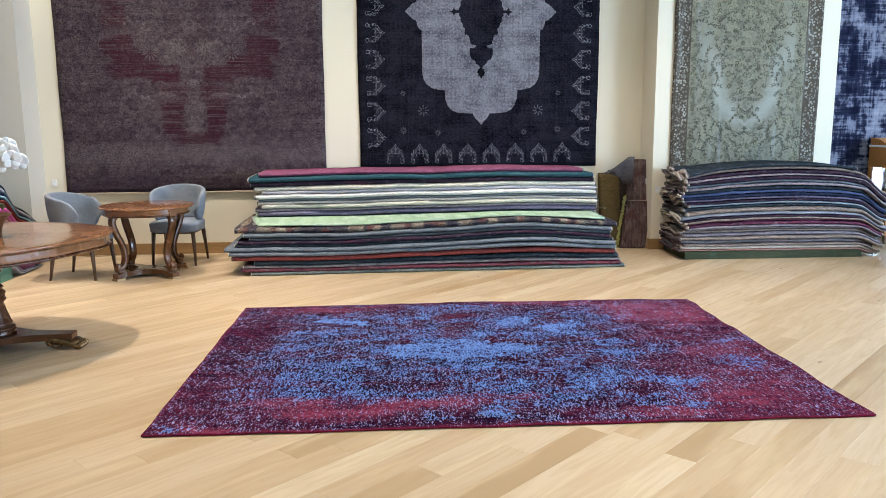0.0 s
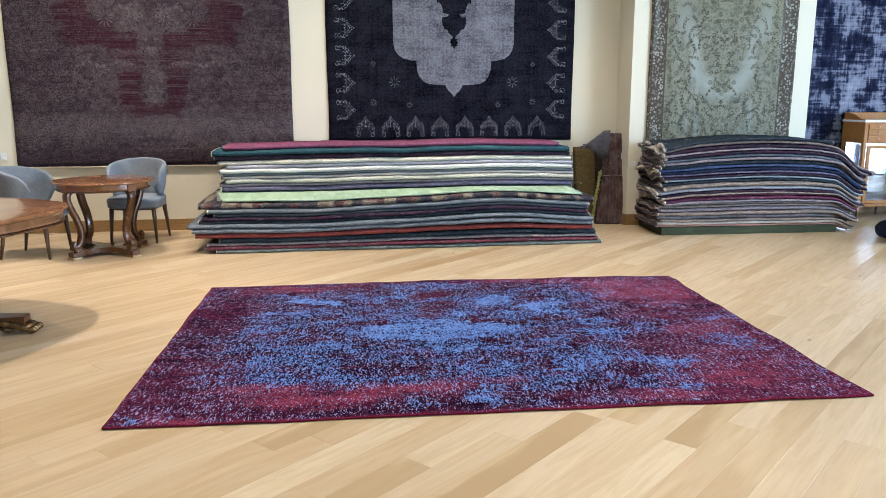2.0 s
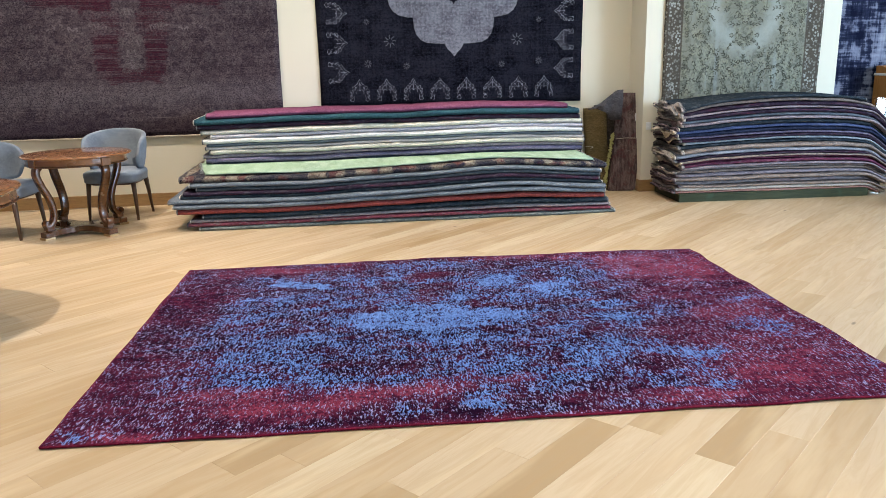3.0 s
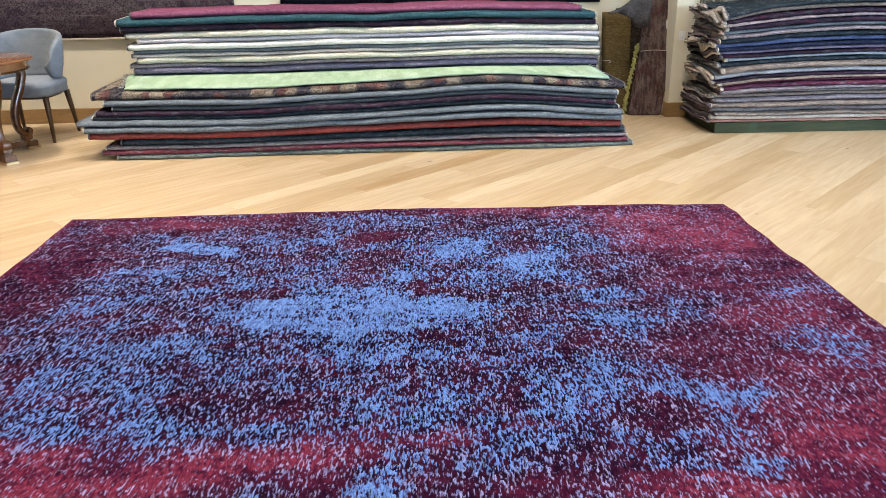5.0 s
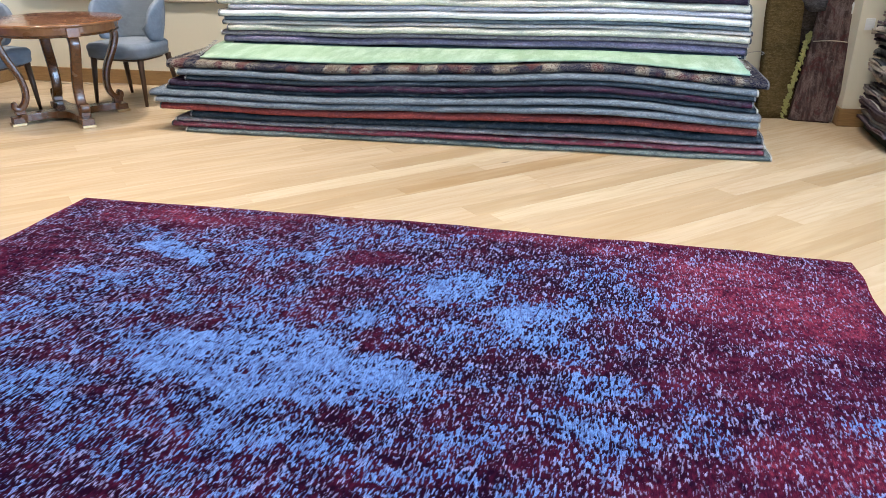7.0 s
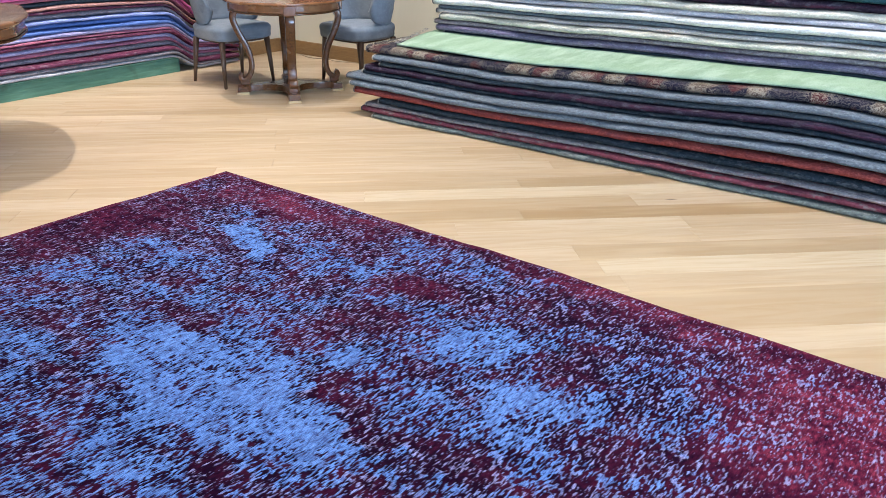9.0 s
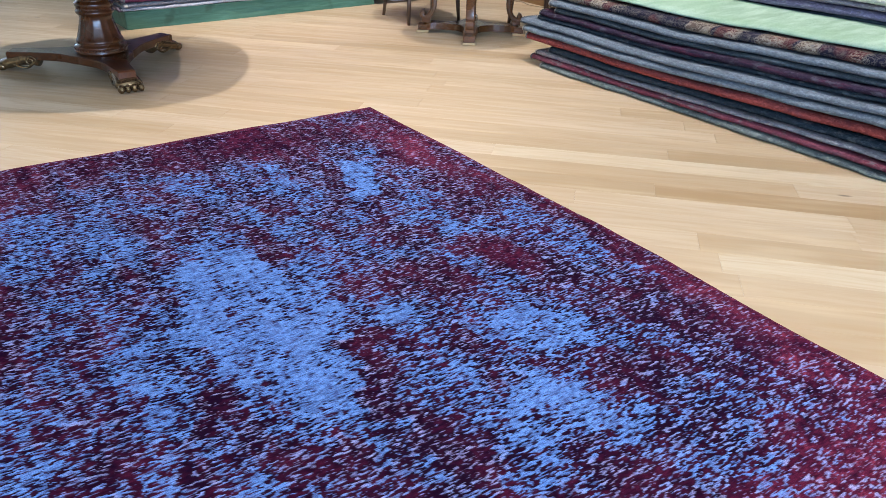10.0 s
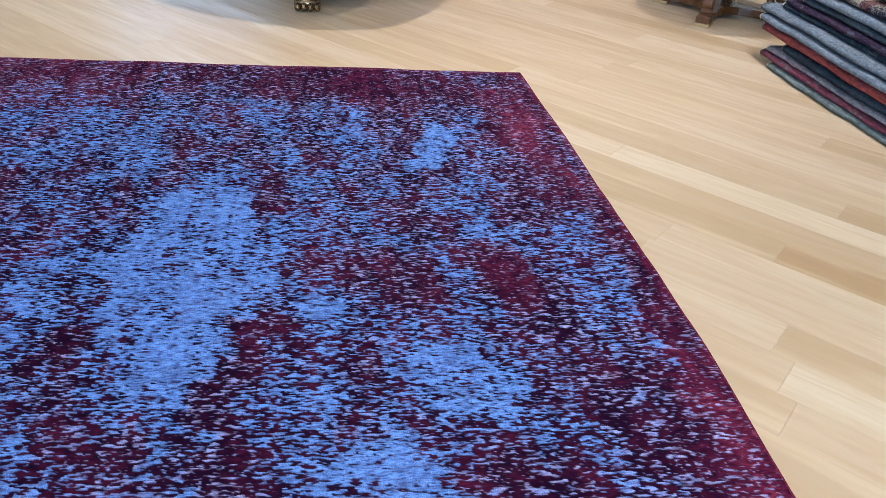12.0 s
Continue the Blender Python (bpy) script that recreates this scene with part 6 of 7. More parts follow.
def pedestal_table(m):
    root = thing("pedestal_table", m, "large round mahogany pedestal table with scalloped edge and paw feet", "table")
    top = [(0.0001, 0.760), (0.80, 0.760), (0.845, 0.763), (0.860, 0.770), (0.864, 0.778), (0.858, 0.787), (0.84, 0.790), (0.66, 0.790), (0.0001, 0.790)]
    part("tabletop", lathe(top, 128, scallop), M_table_top, root, "reddish polished veneer top", True)
    part("apron", lathe([(0.60, 0.760), (0.60, 0.706), (0.825, 0.702), (0.838, 0.709), (0.832, 0.72), (0.832, 0.753), (0.838, 0.760)], 128, scallop), M_table_top, root, "", False)
    part("apron_bead", lathe([(0.80, 0.702), (0.80, 0.689), (0.828, 0.686), (0.842, 0.692), (0.842, 0.700), (0.83, 0.702)], 128, scallop), M_mahogany, root, "", True)
    part("crossbar", box(-0.6, 0.6, -0.05, 0.05, 0.677, 0.760, 0.004, 1), M_mahogany, root)
    part("crossbar", box(-0.05, 0.05, -0.6, 0.6, 0.673, 0.756, 0.004, 1), M_mahogany, root)
    flute = lambda a, z: 1 - 0.045 * abs(math.sin(7 * a)) if 0.44 < z < 0.63 or 0.20 < z < 0.32 else 1.0
    col = [(0.140, 0.112), (0.150, 0.118), (0.153, 0.126), (0.146, 0.134), (0.146, 0.146), (0.152, 0.152), (0.150, 0.160), (0.132, 0.168), (0.130, 0.174), (0.137, 0.182), (0.134, 0.192), (0.128, 0.200),
           (0.119, 0.228), (0.106, 0.268), (0.097, 0.305), (0.093, 0.330), (0.102, 0.340), (0.110, 0.350), (0.110, 0.360), (0.098, 0.370), (0.098, 0.378), (0.107, 0.388), (0.110, 0.400), (0.104, 0.412),
           (0.092, 0.420), (0.092, 0.428), (0.101, 0.436), (0.096, 0.446), (0.083, 0.455), (0.087, 0.52), (0.101, 0.60), (0.122, 0.645), (0.16, 0.660), (0.17, 0.675)]
    part("pedestal", lathe(col, 84, flute), M_mahogany, root, "turned and fluted pedestal", True)
    for rad, z, size, n in ((0.147, 0.140, 0.0075, 44), (0.099, 0.374, 0.0055, 36)):
        bm = bmesh.new()
        for k in range(n):
            made = bmesh.ops.create_icosphere(bm, subdivisions=1, radius=size)
            bmesh.ops.translate(bm, verts=made["verts"], vec=(rad * math.cos(2 * math.pi * k / n), rad * math.sin(2 * math.pi * k / n), z))
        part("bead_ring", bm, M_mahogany, root, "carved ring of beads", True)
    # concave three-armed plinth
    ring = []
    for arm in range(3):
        a0 = 2 * math.pi * arm / 3
        for k in range(-12, 13):
            f = k / 12
            a = a0 + f * math.pi / 3
            edge_r = 0.555 if abs(f) < 0.09 else 0.155 + 0.40 * (0.09 / abs(f)) ** 1.05
            ring.append((edge_r * math.cos(a), edge_r * math.sin(a)))
    bm = loft([[(x * s, y * s, z) for x, y in ring] for s, z in ((0.985, 0.066), (1.0, 0.070), (1.0, 0.108), (0.985, 0.114))])
    bmesh.ops.remove_doubles(bm, verts=bm.verts, dist=0.0005)
    bmesh.ops.recalc_face_normals(bm, faces=bm.faces)
    part("plinth", bm, M_mahogany, root, "three-armed concave plinth")
    for k in range(3):
        paw_foot(root, 120 * k, 0.505)
    return root


pedestal_table(pose(-2.47, 6.06, 0, 0, 0, -1.5))


# ---------------------------------------------------------------- orchid on the table
def orchid(m):
    root = thing("orchid_plant", m, "white orchid in a flared brown pot standing on the large table", "potted plant")
    part("pot", lathe([(0.055, 0), (0.062, 0.006), (0.060, 0.02), (0.064, 0.05), (0.078, 0.09), (0.105, 0.125), (0.128, 0.142), (0.132, 0.148), (0.122, 0.150), (0.09, 0.128), (0.06, 0.11), (0.0001, 0.108)], 28), M_pot, root, "flared brown pot", True)
    rnd = random.Random(4)
    for k in range(5):
        a = k * 0.75 + 1.7
        d = Vector((math.cos(a), math.sin(a), 0))
        line = spline([d * 0.02 + Vector((0, 0, 0.11)), d * 0.10 + Vector((0, 0, 0.19)), d * 0.20 + Vector((0, 0, 0.20)), d * 0.27 + Vector((0, 0, 0.15))], 5)
        part("leaf", sweep(line, lambda f: 0.004 + 0.032 * math.sin(math.pi * min(1, f * 0.95 + 0.04)), 0.003, (-d.y, d.x, 0), 8, 1.0), M_leaf, root, smooth=True)
    for s, lean in ((0, Vector((0.10, -0.06, 0))), (1, Vector((0.05, 0.10, 0)))):
        line = spline([(0.01, 0, 0.10), Vector((0.03, 0.01, 0.35)) + lean * 0.1, Vector((0.05, 0.0, 0.56)) + lean * 0.5, Vector((0.06, 0, 0.60)) + lean * 0.9, Vector((0.07, 0, 0.53)) + lean * 1.25], 8)
        part("stem", sweep(line, 0.004, 0.004, (0.3, 1, 0), 6, 1.0), M_stem, root, smooth=True)
        for k, q in enumerate(line[14:]):
            if k % 3:
                continue
            face = Vector((0.35 + rnd.uniform(-0.3, 0.3), -0.9, rnd.uniform(-0.3, 0.15))).normalized()
            turn = face.to_track_quat("Z", "Y").to_matrix()
            c = q + face * 0.02 + Vector((rnd.uniform(-0.03, 0.03), 0, rnd.uniform(-0.04, 0.01)))
            bloom = new("bloom")
            bloom.parent = root
            bm = bmesh.new()
            for j in range(5):
                a = 2 * math.pi * j / 5 + math.pi / 2
                d = Vector((math.cos(a), math.sin(a), 0))
                n = Vector((-d.y, d.x, 0))
                w = 0.034 if j in (1, 4) else 0.022
                ringset = []
                for f in (0.0, 0.3, 0.6, 0.85, 1.0):
                    p0 = d * (0.006 + 0.056 * f) + Vector((0, 0, 0.010 * f * f + 0.002 * j))
                    ww = w * (0.25 + 1.1 * math.sin(math.pi * min(0.93, f * 0.85 + 0.08)))
                    ringset.append([c + turn @ (p0 + n * ww * g + Vector((0, 0, -0.006 * abs(g)))) for g in (-1, -0.5, 0, 0.5, 1)] +
                                   [c + turn @ (p0 + n * ww * g + Vector((0, 0, -0.006 * abs(g) - 0.0012))) for g in (1, 0.5, 0, -0.5, -1)])
                loft(ringset, bm=bm)
            bpy.data.objects.remove(bloom)
            part("bloom", bm, M_petal, root, "white five-petalled bloom", True)
    return root


orchid(pose(-2.40, 6.06, 0.790))


# ---------------------------------------------------------------- the smaller table
def scroll_table(m):
    root = thing("scroll_leg_table", m, "round mahogany table on four scrolled legs and a concave plinth", "table")
    part("tabletop", lathe([(0.0001, 0.690), (0.455, 0.690), (0.474, 0.694), (0.480, 0.702), (0.474, 0.710), (0.455, 0.713), (0.0001, 0.713)], 72, lambda a, z: 1 + 0.006 * math.cos(8 * a)), M_table_top, root, "polished veneer top", True)
    part("apron", lathe([(0.36, 0.690), (0.36, 0.638), (0.430, 0.636), (0.436, 0.642), (0.432, 0.65), (0.432, 0.686), (0.436, 0.690)], 72), M_table_top, root)
    part("apron_bead", lathe([(0.41, 0.637), (0.41, 0.626), (0.432, 0.624), (0.441, 0.630), (0.441, 0.636), (0.432, 0.638)], 72), M_scroll_wood, root, "", True)
    ring = []
    n = 0.27
    for k in range(4):
        a = math.pi / 4 + k * math.pi / 2
        c, s = math.cos(a), math.sin(a)
        c2, s2 = math.cos(a + math.pi / 2), math.sin(a + math.pi / 2)
        tip = Vector((c, s)) * (n * math.sqrt(2) + 0.02)
        nxt = Vector((c2, s2)) * (n * math.sqrt(2) + 0.02)
        e = (nxt - tip).normalized()
        inward = Vector((-e.y, e.x))
        for f in [0.05 + 0.9 * j / 16 for j in range(17)]:
            g = min(1, max(0, (f - 0.14) / 0.72))
            q = tip.lerp(nxt, f) + inward * 0.155 * math.sin(math.pi * g) ** 0.9
            ring.append((q.x, q.y))
    bm = loft([[(x * s, y * s, z) for x, y in ring] for s, z in ((0.985, 0.028), (1.0, 0.031), (1.0, 0.072), (0.985, 0.076))])
    bmesh.ops.recalc_face_normals(bm, faces=bm.faces)
    part("plinth", bm, M_scroll_wood, root, "concave-sided plinth")
    for k in range(4):
        a = 45 + 90 * k
        mm = pose(0, 0, 0, 0, 0, a)
        side = mm.to_3x3() @ Vector((0, 1, 0))
        line = spline([mm @ Vector((r, 0, z)) for r, z in ((0.375, 0.635), (0.408, 0.600), (0.412, 0.550), (0.378, 0.460), (0.332, 0.370), (0.303, 0.285), (0.298, 0.205), (0.318, 0.145), (0.355, 0.112), (0.385, 0.118), (0.390, 0.142), (0.372, 0.152))], 5)
        leg = part("scroll_leg", sweep(line, lambda f: 0.037 - 0.003 * f, lambda f: 0.027 - 0.010 * f, side, 12, 0.3), M_scroll_wood, root, "S-scrolled leg", True)
        part("leg_pad", box(0.325, 0.395, -0.034, 0.034, 0.076, 0.114, 0.004, 1), M_scroll_wood, leg).matrix_local = mm
        foot = part("foot", box(0.325, 0.424, -0.045, 0.045, 0.018, 0.062, 0.004, 1), M_scroll_wood, root, "square block foot")
        foot.matrix_local = mm
        part("foot_cap", box(0.335, 0.436, -0.050, 0.050, 0.0, 0.020, 0.004, 2), M_brass, foot, "brass foot cap")
        part("apron_block", box(0.385, 0.444, -0.046, 0.046, 0.622, 0.688, 0.004, 1), M_table_top, root, "", False).matrix_local = mm
    return root


scroll_table(pose(-2.125, 8.688, 0, 0, 0, 5.5) @ Matrix.Diagonal((0.957, 0.957, 1.012, 1)))


# ---------------------------------------------------------------- tub chairs
def tub_chair(m, group="chairs at the scroll-leg table"):
    """Front towards -y."""
    root = thing("tub_chair", m, "grey-blue upholstered tub chair with tapered walnut legs", "chair", group)

    def seat_ring(s, z):
        ring = []
        for k in range(40):
            a = 2 * math.pi * (k + 0.5) / 40
            c, t = math.cos(a), math.sin(a)
            p = 0.42 if t < 0 else 0.75
            ring.append((0.270 * s * math.copysign(abs(c) ** p, c), -0.010 + 0.268 * s * math.copysign(abs(t) ** p, t), z))
        return ring

    part("seat", loft([seat_ring(s, z) for s, z in ((0.90, 0.366), (0.97, 0.374), (0.985, 0.390), (0.982, 0.412), (0.995, 0.430), (1.0, 0.442), (0.99, 0.460), (0.94, 0.474), (0.72, 0.482), (0.3, 0.485))]), M_chair, root, "padded seat", True)
    part("seat_frame", loft([seat_ring(s, z) for s, z in ((0.78, 0.346), (0.82, 0.350), (0.82, 0.368))]), M_leg_wood, root, "dark under-frame")
    # wrap-round back: outer and inner skins with a rolled top
    half, n = radians(118), 40
    rings = []
    for k in range(n + 1):
        f = 2 * k / n - 1
        a = f * half
        g = abs(f)
        top = 0.838 - 0.010 * g - 0.105 * g ** 2.4
        low = 0.462 + 0.03 * g ** 2
        if g > 0.80:
            mid, half_h = (top + low) / 2, (top - low) / 2 * math.sqrt(1 - 0.97 * ((g - 0.80) / 0.20) ** 2)
            top, low = mid + half_h, mid - half_h
        dx, dy = math.sin(a), math.cos(a)
        stretch = 1 + 0.06 * g
        thick = 0.052 * (1 - 0.25 * g)
        ring = []
        steps = 9
        for j in range(steps + 1):
            v = j / steps
            r = 0.238 + 0.050 * v + 0.012 * math.sin(math.pi * v)
            ring.append((dx * r * stretch, 0.010 + dy * r, low + (top - low) * v))
        for j in range(1, 6):
            b_ = math.pi * j / 6
            r = 0.238 + 0.050 - thick * (1 - math.cos(b_)) / 2
            ring.append((dx * r * stretch, 0.010 + dy * r, top + 0.018 * math.sin(b_)))
        for j in range(steps, -1, -1):
            v = j / steps
            r = 0.238 + 0.050 * v + 0.012 * math.sin(math.pi * v) - thick * (1 + 0.25 * math.sin(math.pi * v))
            ring.append((dx * r * stretch, 0.010 + dy * r, low + (top - low) * v))
        rings.append(ring)
    part("backrest", loft(rings), M_chair, root, "curved wrap-round back", True)
    seam = [Vector(r[3]) + Vector((math.sin((2 * k / n - 1) * half), math.cos((2 * k / n - 1) * half), 0)) * 0.001 for k, r in enumerate(rings[2:-2], 2)]
    part("seam", sweep(spline(seam[::3], 3), 0.002, 0.002, (0, 0, 1), 5, 1.0), M_chair, root, "stitched seam", True)
    for sx in (-1, 1):
        for sy, fy, ty in ((-1, -0.225, -0.200), (1, 0.225, 0.165)):
            line = [Vector((sx * 0.232, fy, 0.0)), Vector((sx * 0.224, (fy + ty) / 2, 0.18)), Vector((sx * 0.212, ty, 0.366))]
            part("leg", sweep(line, lambda f: 0.011 + 0.011 * f, lambda f: 0.011 + 0.011 * f, (1, 0, 0), 10, 0.6), M_leg_wood, root, "tapered dark walnut leg", True)
    return root


tub_chair(pose(-1.985, 9.375, 0, 0, 0, -5))
tub_chair(pose(-2.788, 8.68, 0, 0, 0, 84))


# ---------------------------------------------------------------- the display cabinet
def display_cabinet(m):
    root = thing("display_cabinet", m, "honey-oak display cabinet with small drawers above glazed doors", "cabinet")
    w, d = 1.06, 0.42
    for x in (0.0, w - 0.045):
        for y in (0.0, d - 0.045):
            leg = part("leg", box(x, x + 0.045, y, y + 0.045, 0.10, 0.93, 0.004, 1), M_oak_cab, root, "square corner post")
            part("foot", sweep([Vector((x + 0.022, y + 0.022, 0.10)), Vector((x + 0.022, y + 0.022, 0.05)), Vector((x + 0.022, y + 0.022, 0.0))], lambda f: 0.022 - 0.010 * f, lambda f: 0.022 - 0.010 * f, (1, 0, 0), 8, 0.7), M_leg_wood, leg)
    part("foot", sweep([Vector((w / 2 + 0.03, d - 0.03, 0.15)), Vector((w / 2 + 0.03, d - 0.03, 0.0))], lambda f: 0.02 - 0.008 * f, lambda f: 0.02 - 0.008 * f, (1, 0, 0), 8, 0.7), M_leg_wood, root, "short turned foot")
    part("bottom_shelf", box(0.045, w - 0.045, 0.004, d - 0.004, 0.155, 0.195, 0.003, 1), M_oak_cab, root)
    part("shelf", box(0.045, w - 0.045, 0.04, d - 0.012, 0.54, 0.552), M_glass, root, "glass shelf")
    part("back_panel", box(0.045, w - 0.045, d - 0.012, d - 0.002, 0.195, 0.93), simple("mirror_back", (0.80, 0.82, 0.83), 0.13, 1.0, 0.01), root, "mirrored back")
    for x in (0.018, w - 0.022):
        part("side_pane", box(x, x + 0.004, 0.045, d - 0.045, 0.20, 0.90), M_glass, root, "side glass")
        part("side_rail", box(x - 0.012, x + 0.016, 0.045, d - 0.045, 0.155, 0.205, 0.003, 1), M_oak_cab, root)
    for k in range(2):
        x0, x1 = 0.05 + k * (w - 0.10) / 2 + 0.003, 0.05 + (k + 1) * (w - 0.10) / 2 - 0.003
        door = part("door", box(x0, x0 + 0.045, -0.012, 0.012, 0.20, 0.90, 0.003, 1), M_oak_cab, root, "glazed oak door")
        part("rail", box(x1 - 0.045, x1, -0.012, 0.012, 0.20, 0.90, 0.003, 1), M_oak_cab, door)
        part("rail", box(x0 + 0.045, x1 - 0.045, -0.012, 0.012, 0.20, 0.235, 0.003, 1), M_oak_cab, door)
        part("rail", box(x0 + 0.045, x1 - 0.045, -0.012, 0.012, 0.865, 0.90, 0.003, 1), M_oak_cab, door)
        part("pane", box(x0 + 0.043, x1 - 0.043, -0.002, 0.002, 0.233, 0.867), M_glass, door, "clear glass pane")
    part("case", box(0, w, 0.0, d, 0.93, 1.18, 0.005, 1), M_oak_cab, root, "upper drawer case")
    for col, (x0, x1) in enumerate(((0.05, 0.30), (0.34, 0.72), (0.76, 1.01))):
        for row in range(3 if col != 1 else 2):
            hgt = 0.21 / (3 if col != 1 else 2)
            z0 = 0.95 + row * hgt
            drawer = part("drawer", box(x0, x1, -0.012, 0.006, z0 + 0.004, z0 + hgt - 0.004, 0.003, 1), M_oak_cab, root, "small oak drawer")
            bm = lathe([(0.004, 0), (0.005, 0.008), (0.010, 0.013), (0.010, 0.018), (0.004, 0.021)], 12)
            bmesh.ops.rotate(bm, verts=bm.verts, cent=(0, 0, 0), matrix=Euler((radians(90), 0, 0)).to_matrix())
            bmesh.ops.translate(bm, verts=bm.verts, vec=((x0 + x1) / 2, -0.012, z0 + hgt / 2))
            part("knob", bm, M_brass, drawer, "round brass knob", True)
    part("top", box(-0.012, w + 0.012, -0.015, d, 1.18, 1.205, 0.006, 2), M_ledge, root, "glossy top coloured white for the window glare on it")
    for x in (0.0, w - 0.022):
        side = spline([(x + 0.011, 0.01, 1.21), (x + 0.011, 0.10, 1.225), (x + 0.011, 0.20, 1.265), (x + 0.011, 0.30, 1.285), (x + 0.011, d - 0.02, 1.290)], 5)
        ring = [[(x, q.y, 1.204), (x + 0.022, q.y, 1.204), (x + 0.022, q.y, q.z), (x, q.y, q.z)] for q in side]
        part("gallery", loft(ring), M_oak_cab, root, "low shaped gallery")
    part("gallery", box(0.022, w - 0.022, d - 0.024, d - 0.002, 1.204, 1.29, 0.004, 1), M_oak_cab, root)
    return root


display_cabinet(pose(6.41, 9.50, 0, 0, 0, 0))


# ---------------------------------------------------------------- rolled rugs by the window
def rolled_rug(m, length, r, mat, label):
    turns, n = 3.2, 70
    line = []
    for k in range(n):
        a = k / (n - 1) * turns * 2 * math.pi
        rr = 0.012 + (r - 0.012) * (k / (n - 1))
        line.append((rr * math.cos(a), rr * math.sin(a)))
    t = (r - 0.012) / turns * 0.42
    outer = [(x * (1 + t / max(0.02, math.hypot(x, y))), y * (1 + t / max(0.02, math.hypot(x, y)))) for x, y in line]
    ring = line + outer[::-1]
    rings = [[(length * f + 0.01 * wav(q[0] * 9, q[1] * 9), q[0] * 1.25, r * 0.86 + 0.012 + q[1] * 0.86) for q in ring] for f in [k / 10 for k in range(11)]]
    bm = loft(rings)
    ob = part("rolled_rug", bm, mat, smooth=True)
    ob.matrix_world = m
    return tagged(ob, label, "rug", "rolled rugs on the floor")


rolled_rug(pose(5.66, 7.99, 0.045, 0, 0, 8), 2.0, 0.105, W["navy"], "thick navy rug loosely rolled on the floor")
rolled_rug(pose(5.85, 8.30, 0.0, 0, 0, 4), 1.9, 0.085, W["slate"], "dark slate rug rolled up on the floor")
folded_rug("folded_rug", 1.9, 0.50, 0.045, W["beige"], "beige rug folded flat under a rolled rug", "rolled rugs on the floor", pose(5.95, 7.905, 0.0, 0, 0, 8), lambda x, d: 0.0, 77)


folded_rug("folded_rug", 1.1, 0.8, 0.075, W["navy"], "navy rug folded flat on the floor by the far stack", "rugs on the floor beyond the green platform", pose(-5.35, 6.45, 0, 0, 0, 118), lambda x, d: 0.0, 81, end_mat=M_end_grey)
folded_rug("folded_rug", 0.9, 0.7, 0.06, W["palelilac"], "pale lilac rug folded over a navy one on the floor", "rugs on the floor beyond the green platform", pose(-5.42, 6.55, 0, 0, 0, 124), lambda x, d: 0.078, 82, end_mat=M_end_grey)


# ---------------------------------------------------------------- sockets and cable
def socket(m, label):
    root = thing("wall_socket", m, label, "socket")
    part("plate", box(-0.030, 0.030, -0.010, 0.0, -0.040, 0.040, 0.004, 2), M_white_plastic, root)
    for z in (-0.017, 0.017):
        part("outlet", box(-0.014, 0.014, -0.013, -0.009, z - 0.010, z + 0.010, 0.002, 1), M_white_plastic, root)


socket(pose(-3.50, 9.957, 0.86), "white plastic socket plate on the cream wall")
socket(pose(3.462, 9.74, 0.80, 0, 0, -90), "white plastic socket plate on the pier")
socket(pose(3.53, 9.532, 0.715), "white plastic switch plate on the pier")
line = spline([(-3.25, 9.90, 0.006), (-3.05, 9.84, 0.006), (-2.9, 9.90, 0.006), (-2.75, 9.86, 0.006), (-2.55, 9.91, 0.006), (-2.40, 9.93, 0.006)], 8)
tagged(part("cable", sweep(line, 0.004, 0.004, (0, 0, 1), 6, 1.0), M_cable, smooth=True), "thin beige cable lying on the floor by the wall", "cable")


# ---------------------------------------------------------------- the floor, board by board
PLANK_W, GAP = 0.1545, 0.0003
floor = tagged(part("floor", box(ROOM_X0, ROOM_X1, ROOM_Y0, ROOM_Y1 + 0.04, -0.1, -0.016), M_subfloor), "pale oak plank floor laid on the diagonal", "floor", kind="structure")


def board_mesh(length, mat):
    c, z0 = 0.0005, -0.015
    x, y = length / 2 - GAP, PLANK_W / 2 - GAP / 2
    bm = bmesh.new()
    loft([[(sx * (x - i), sy * (y - i), z) for sx, sy in ((-1, -1), (1, -1), (1, 1), (-1, 1))] for i, z in ((0, z0), (0, -c), (c, 0.0))], bm=bm)
    me = bpy.data.meshes.new("plank")
    bm.to_mesh(me)
    bm.free()
    me.materials.append(mat)
    return me


LENGTHS = (1.1, 1.5, 1.9, 2.3)
BOARDS = {v: board_mesh(v, M_plank) for v in LENGTHS}
MARKED = {M_plank_dark: board_mesh(1.9, M_plank_dark), M_plank_pale: board_mesh(1.9, M_plank_pale)}
rnd = random.Random(21)
pc, ps = math.cos(PLANK_ANGLE), math.sin(PLANK_ANGLE)
turned = Matrix.Rotation(PLANK_ANGLE, 4, "Z")
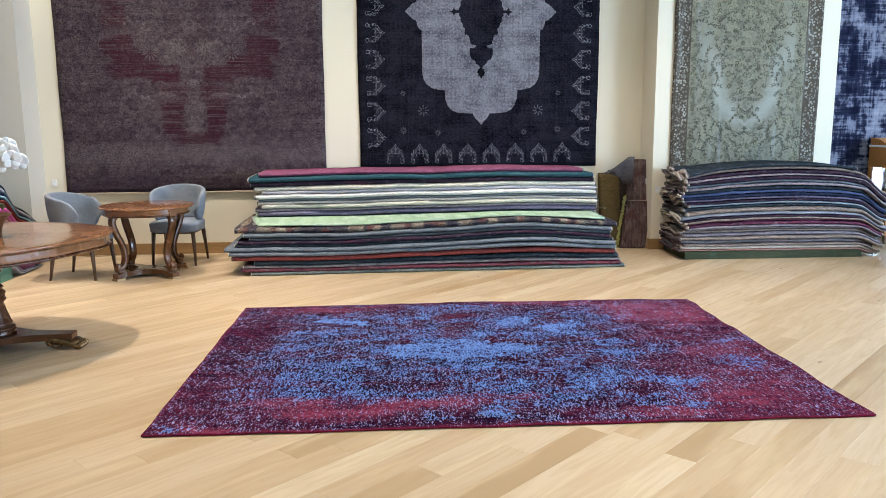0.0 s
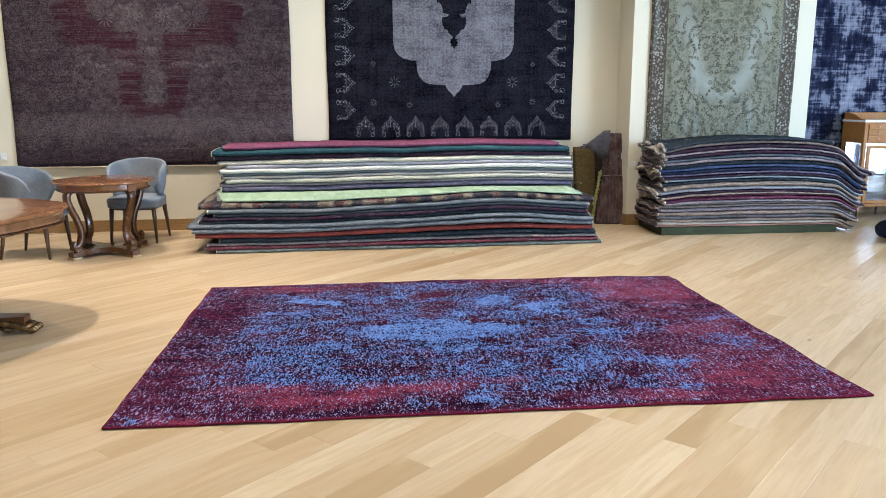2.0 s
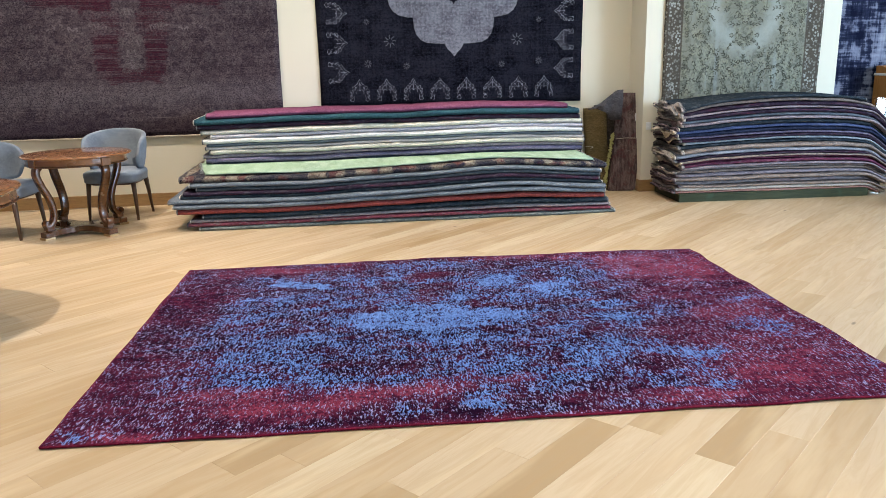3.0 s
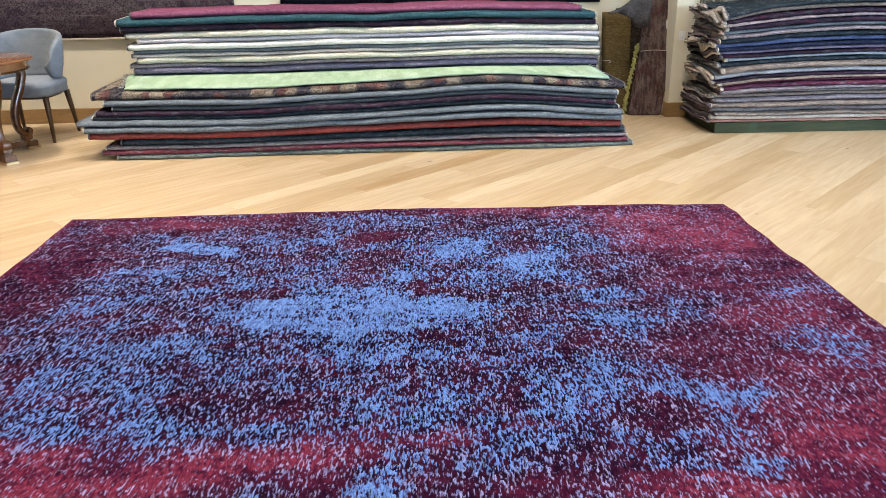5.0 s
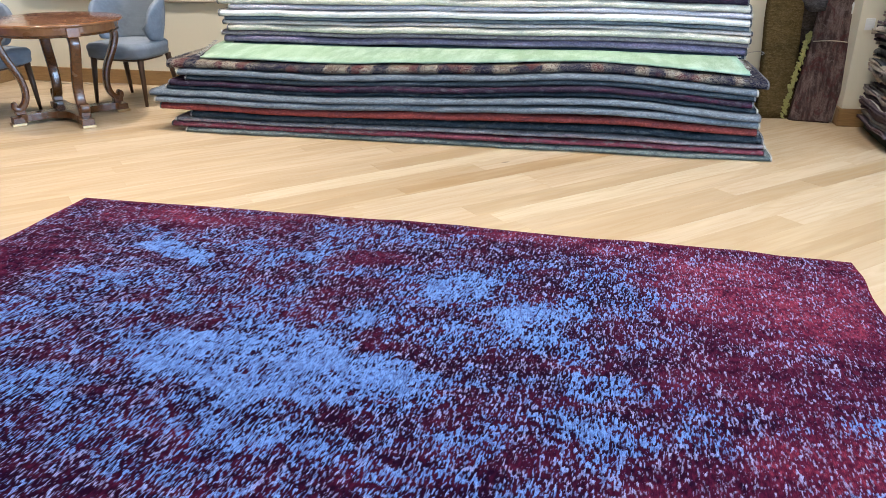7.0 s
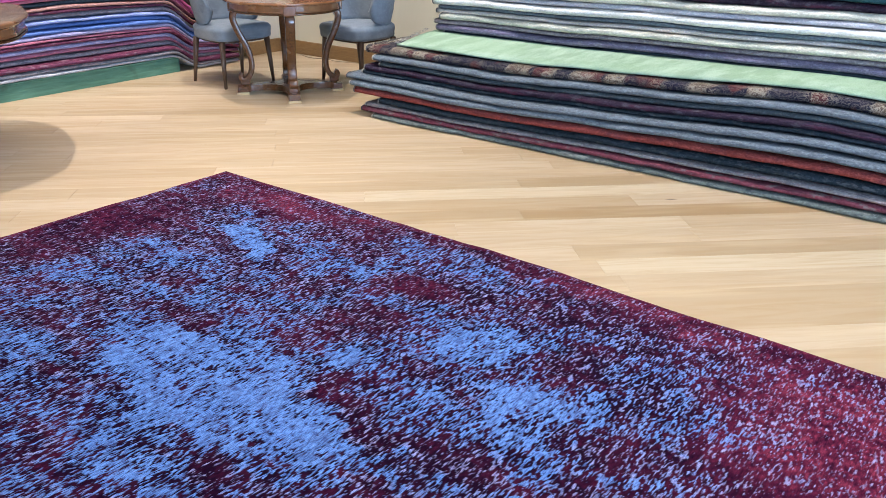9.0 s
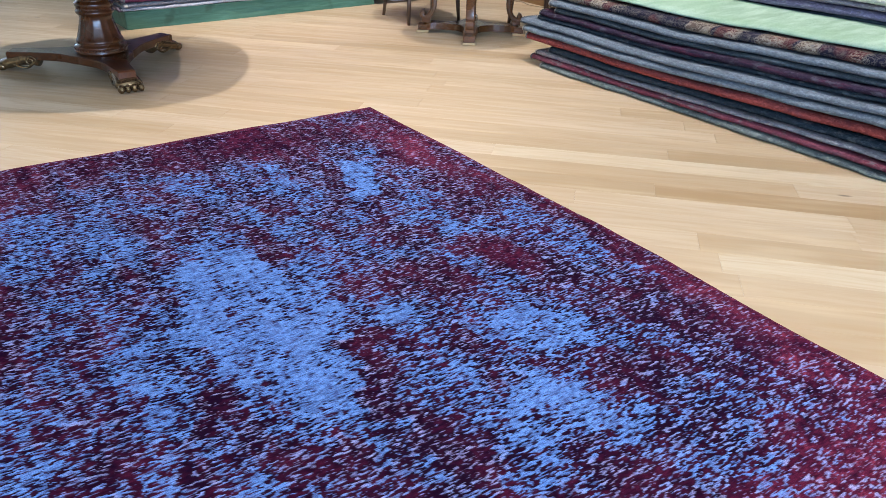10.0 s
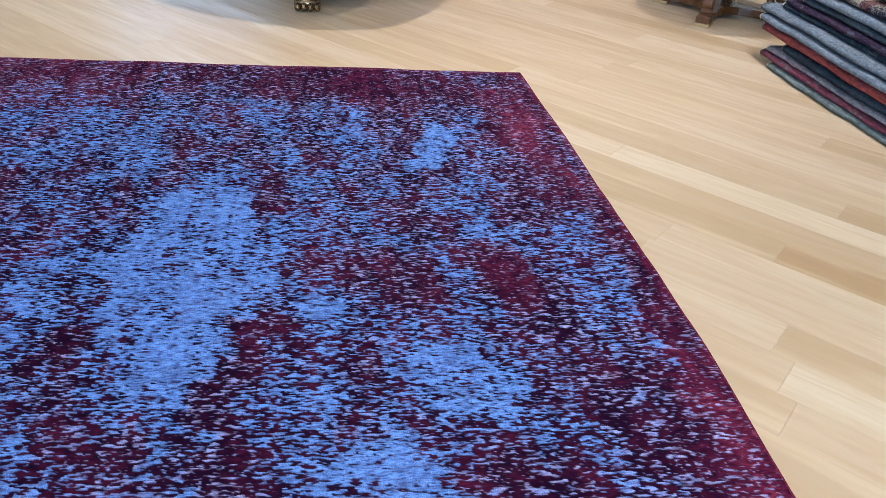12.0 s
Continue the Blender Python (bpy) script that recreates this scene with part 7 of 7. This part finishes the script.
# boards that stand out in tone: row, x and y of one end, whether the board runs on from there or comes up to it
JOINTS = {}
for jx, jy, onward, mat in ((0.697, 7.498, True, M_plank_dark), (1.273, 7.174, True, M_plank_pale), (0.331, 4.318, False, M_plank_pale), (1.518, 3.912, False, M_plank_pale),
                            (-0.046, 7.199, True, M_plank_pale), (0.202, 8.321, True, M_plank_dark)):
    ju, jv = jx * pc + jy * ps, -jx * ps + jy * pc
    JOINTS[math.floor(jv / PLANK_W - 0.4 + (0.0 if onward else -0.02))] = (ju if onward else ju - 1.9, mat)
far_v, far_f = [], []
count = 0
for row in range(-110, 80):
    v = (row + 0.9) * PLANK_W
    marked = JOINTS.get(row)
    u = -12.0 + rnd.uniform(0, 2.2)
    if marked:
        u = marked[0] - sum(LENGTHS) * 2
    while u < 17:
        ln = rnd.choice(LENGTHS)
        mesh = BOARDS[ln]
        if marked:
            left = round(marked[0] - u, 4)
            if abs(left) < 0.001:
                ln, mesh = 1.9, MARKED[marked[1]]
            elif 0 < left < ln + 1.1:
                ln = left if left <= 2.3 else round(left / 2, 4)
                mesh = BOARDS.setdefault(ln, None) or board_mesh(ln, M_plank)
        cu = u + ln / 2
        u += ln
        x, y = cu * pc - v * ps, cu * ps + v * pc
        if not (ROOM_X0 - 0.9 < x < ROOM_X1 + 0.9 and ROOM_Y0 - 0.9 < y < ROOM_Y1 + 0.9):
            continue
        near = -1.9 < x < 4.3 and 2.6 < y < 8.9
        if near and count < 300:
            ob = new("plank", mesh)
            ob.parent = floor
            ob.matrix_world = Matrix.Translation((x, y, 0)) @ turned
            count += 1
        else:
            k = len(far_v)
            hx, hy = ln / 2 - GAP, PLANK_W / 2 - GAP / 2
            for z, i in ((-0.015, 0), (-0.0005, 0), (0.0, 0.0005)):
                for sx, sy in ((-1, -1), (1, -1), (1, 1), (-1, 1)):
                    a, b_ = sx * (hx - i), sy * (hy - i)
                    far_v.append((x + a * pc - b_ * ps, y + a * ps + b_ * pc, z))
            for r0 in (0, 4):
                for j in range(4):
                    far_f.append((k + r0 + j, k + r0 + (j + 1) % 4, k + r0 + 4 + (j + 1) % 4, k + r0 + 4 + j))
            far_f.append((k + 8, k + 9, k + 10, k + 11))
me = bpy.data.meshes.new("floor_planks")
me.from_pydata(far_v, [], far_f)
bm = bmesh.new()
bm.from_mesh(me)
for co, no in (((ROOM_X0, 0, 0), (1, 0, 0)), ((ROOM_X1, 0, 0), (-1, 0, 0)), ((0, ROOM_Y0, 0), (0, 1, 0)), ((0, ROOM_Y1 + 0.04, 0), (0, -1, 0))):
    bmesh.ops.bisect_plane(bm, geom=bm.verts[:] + bm.edges[:] + bm.faces[:], plane_co=co, plane_no=no, clear_inner=True)
bm.to_mesh(me)
bm.free()
me.materials.append(M_plank_far)
rest = new("floor_planks", me)
rest.parent = floor
tagged(rest, kind="stuff")
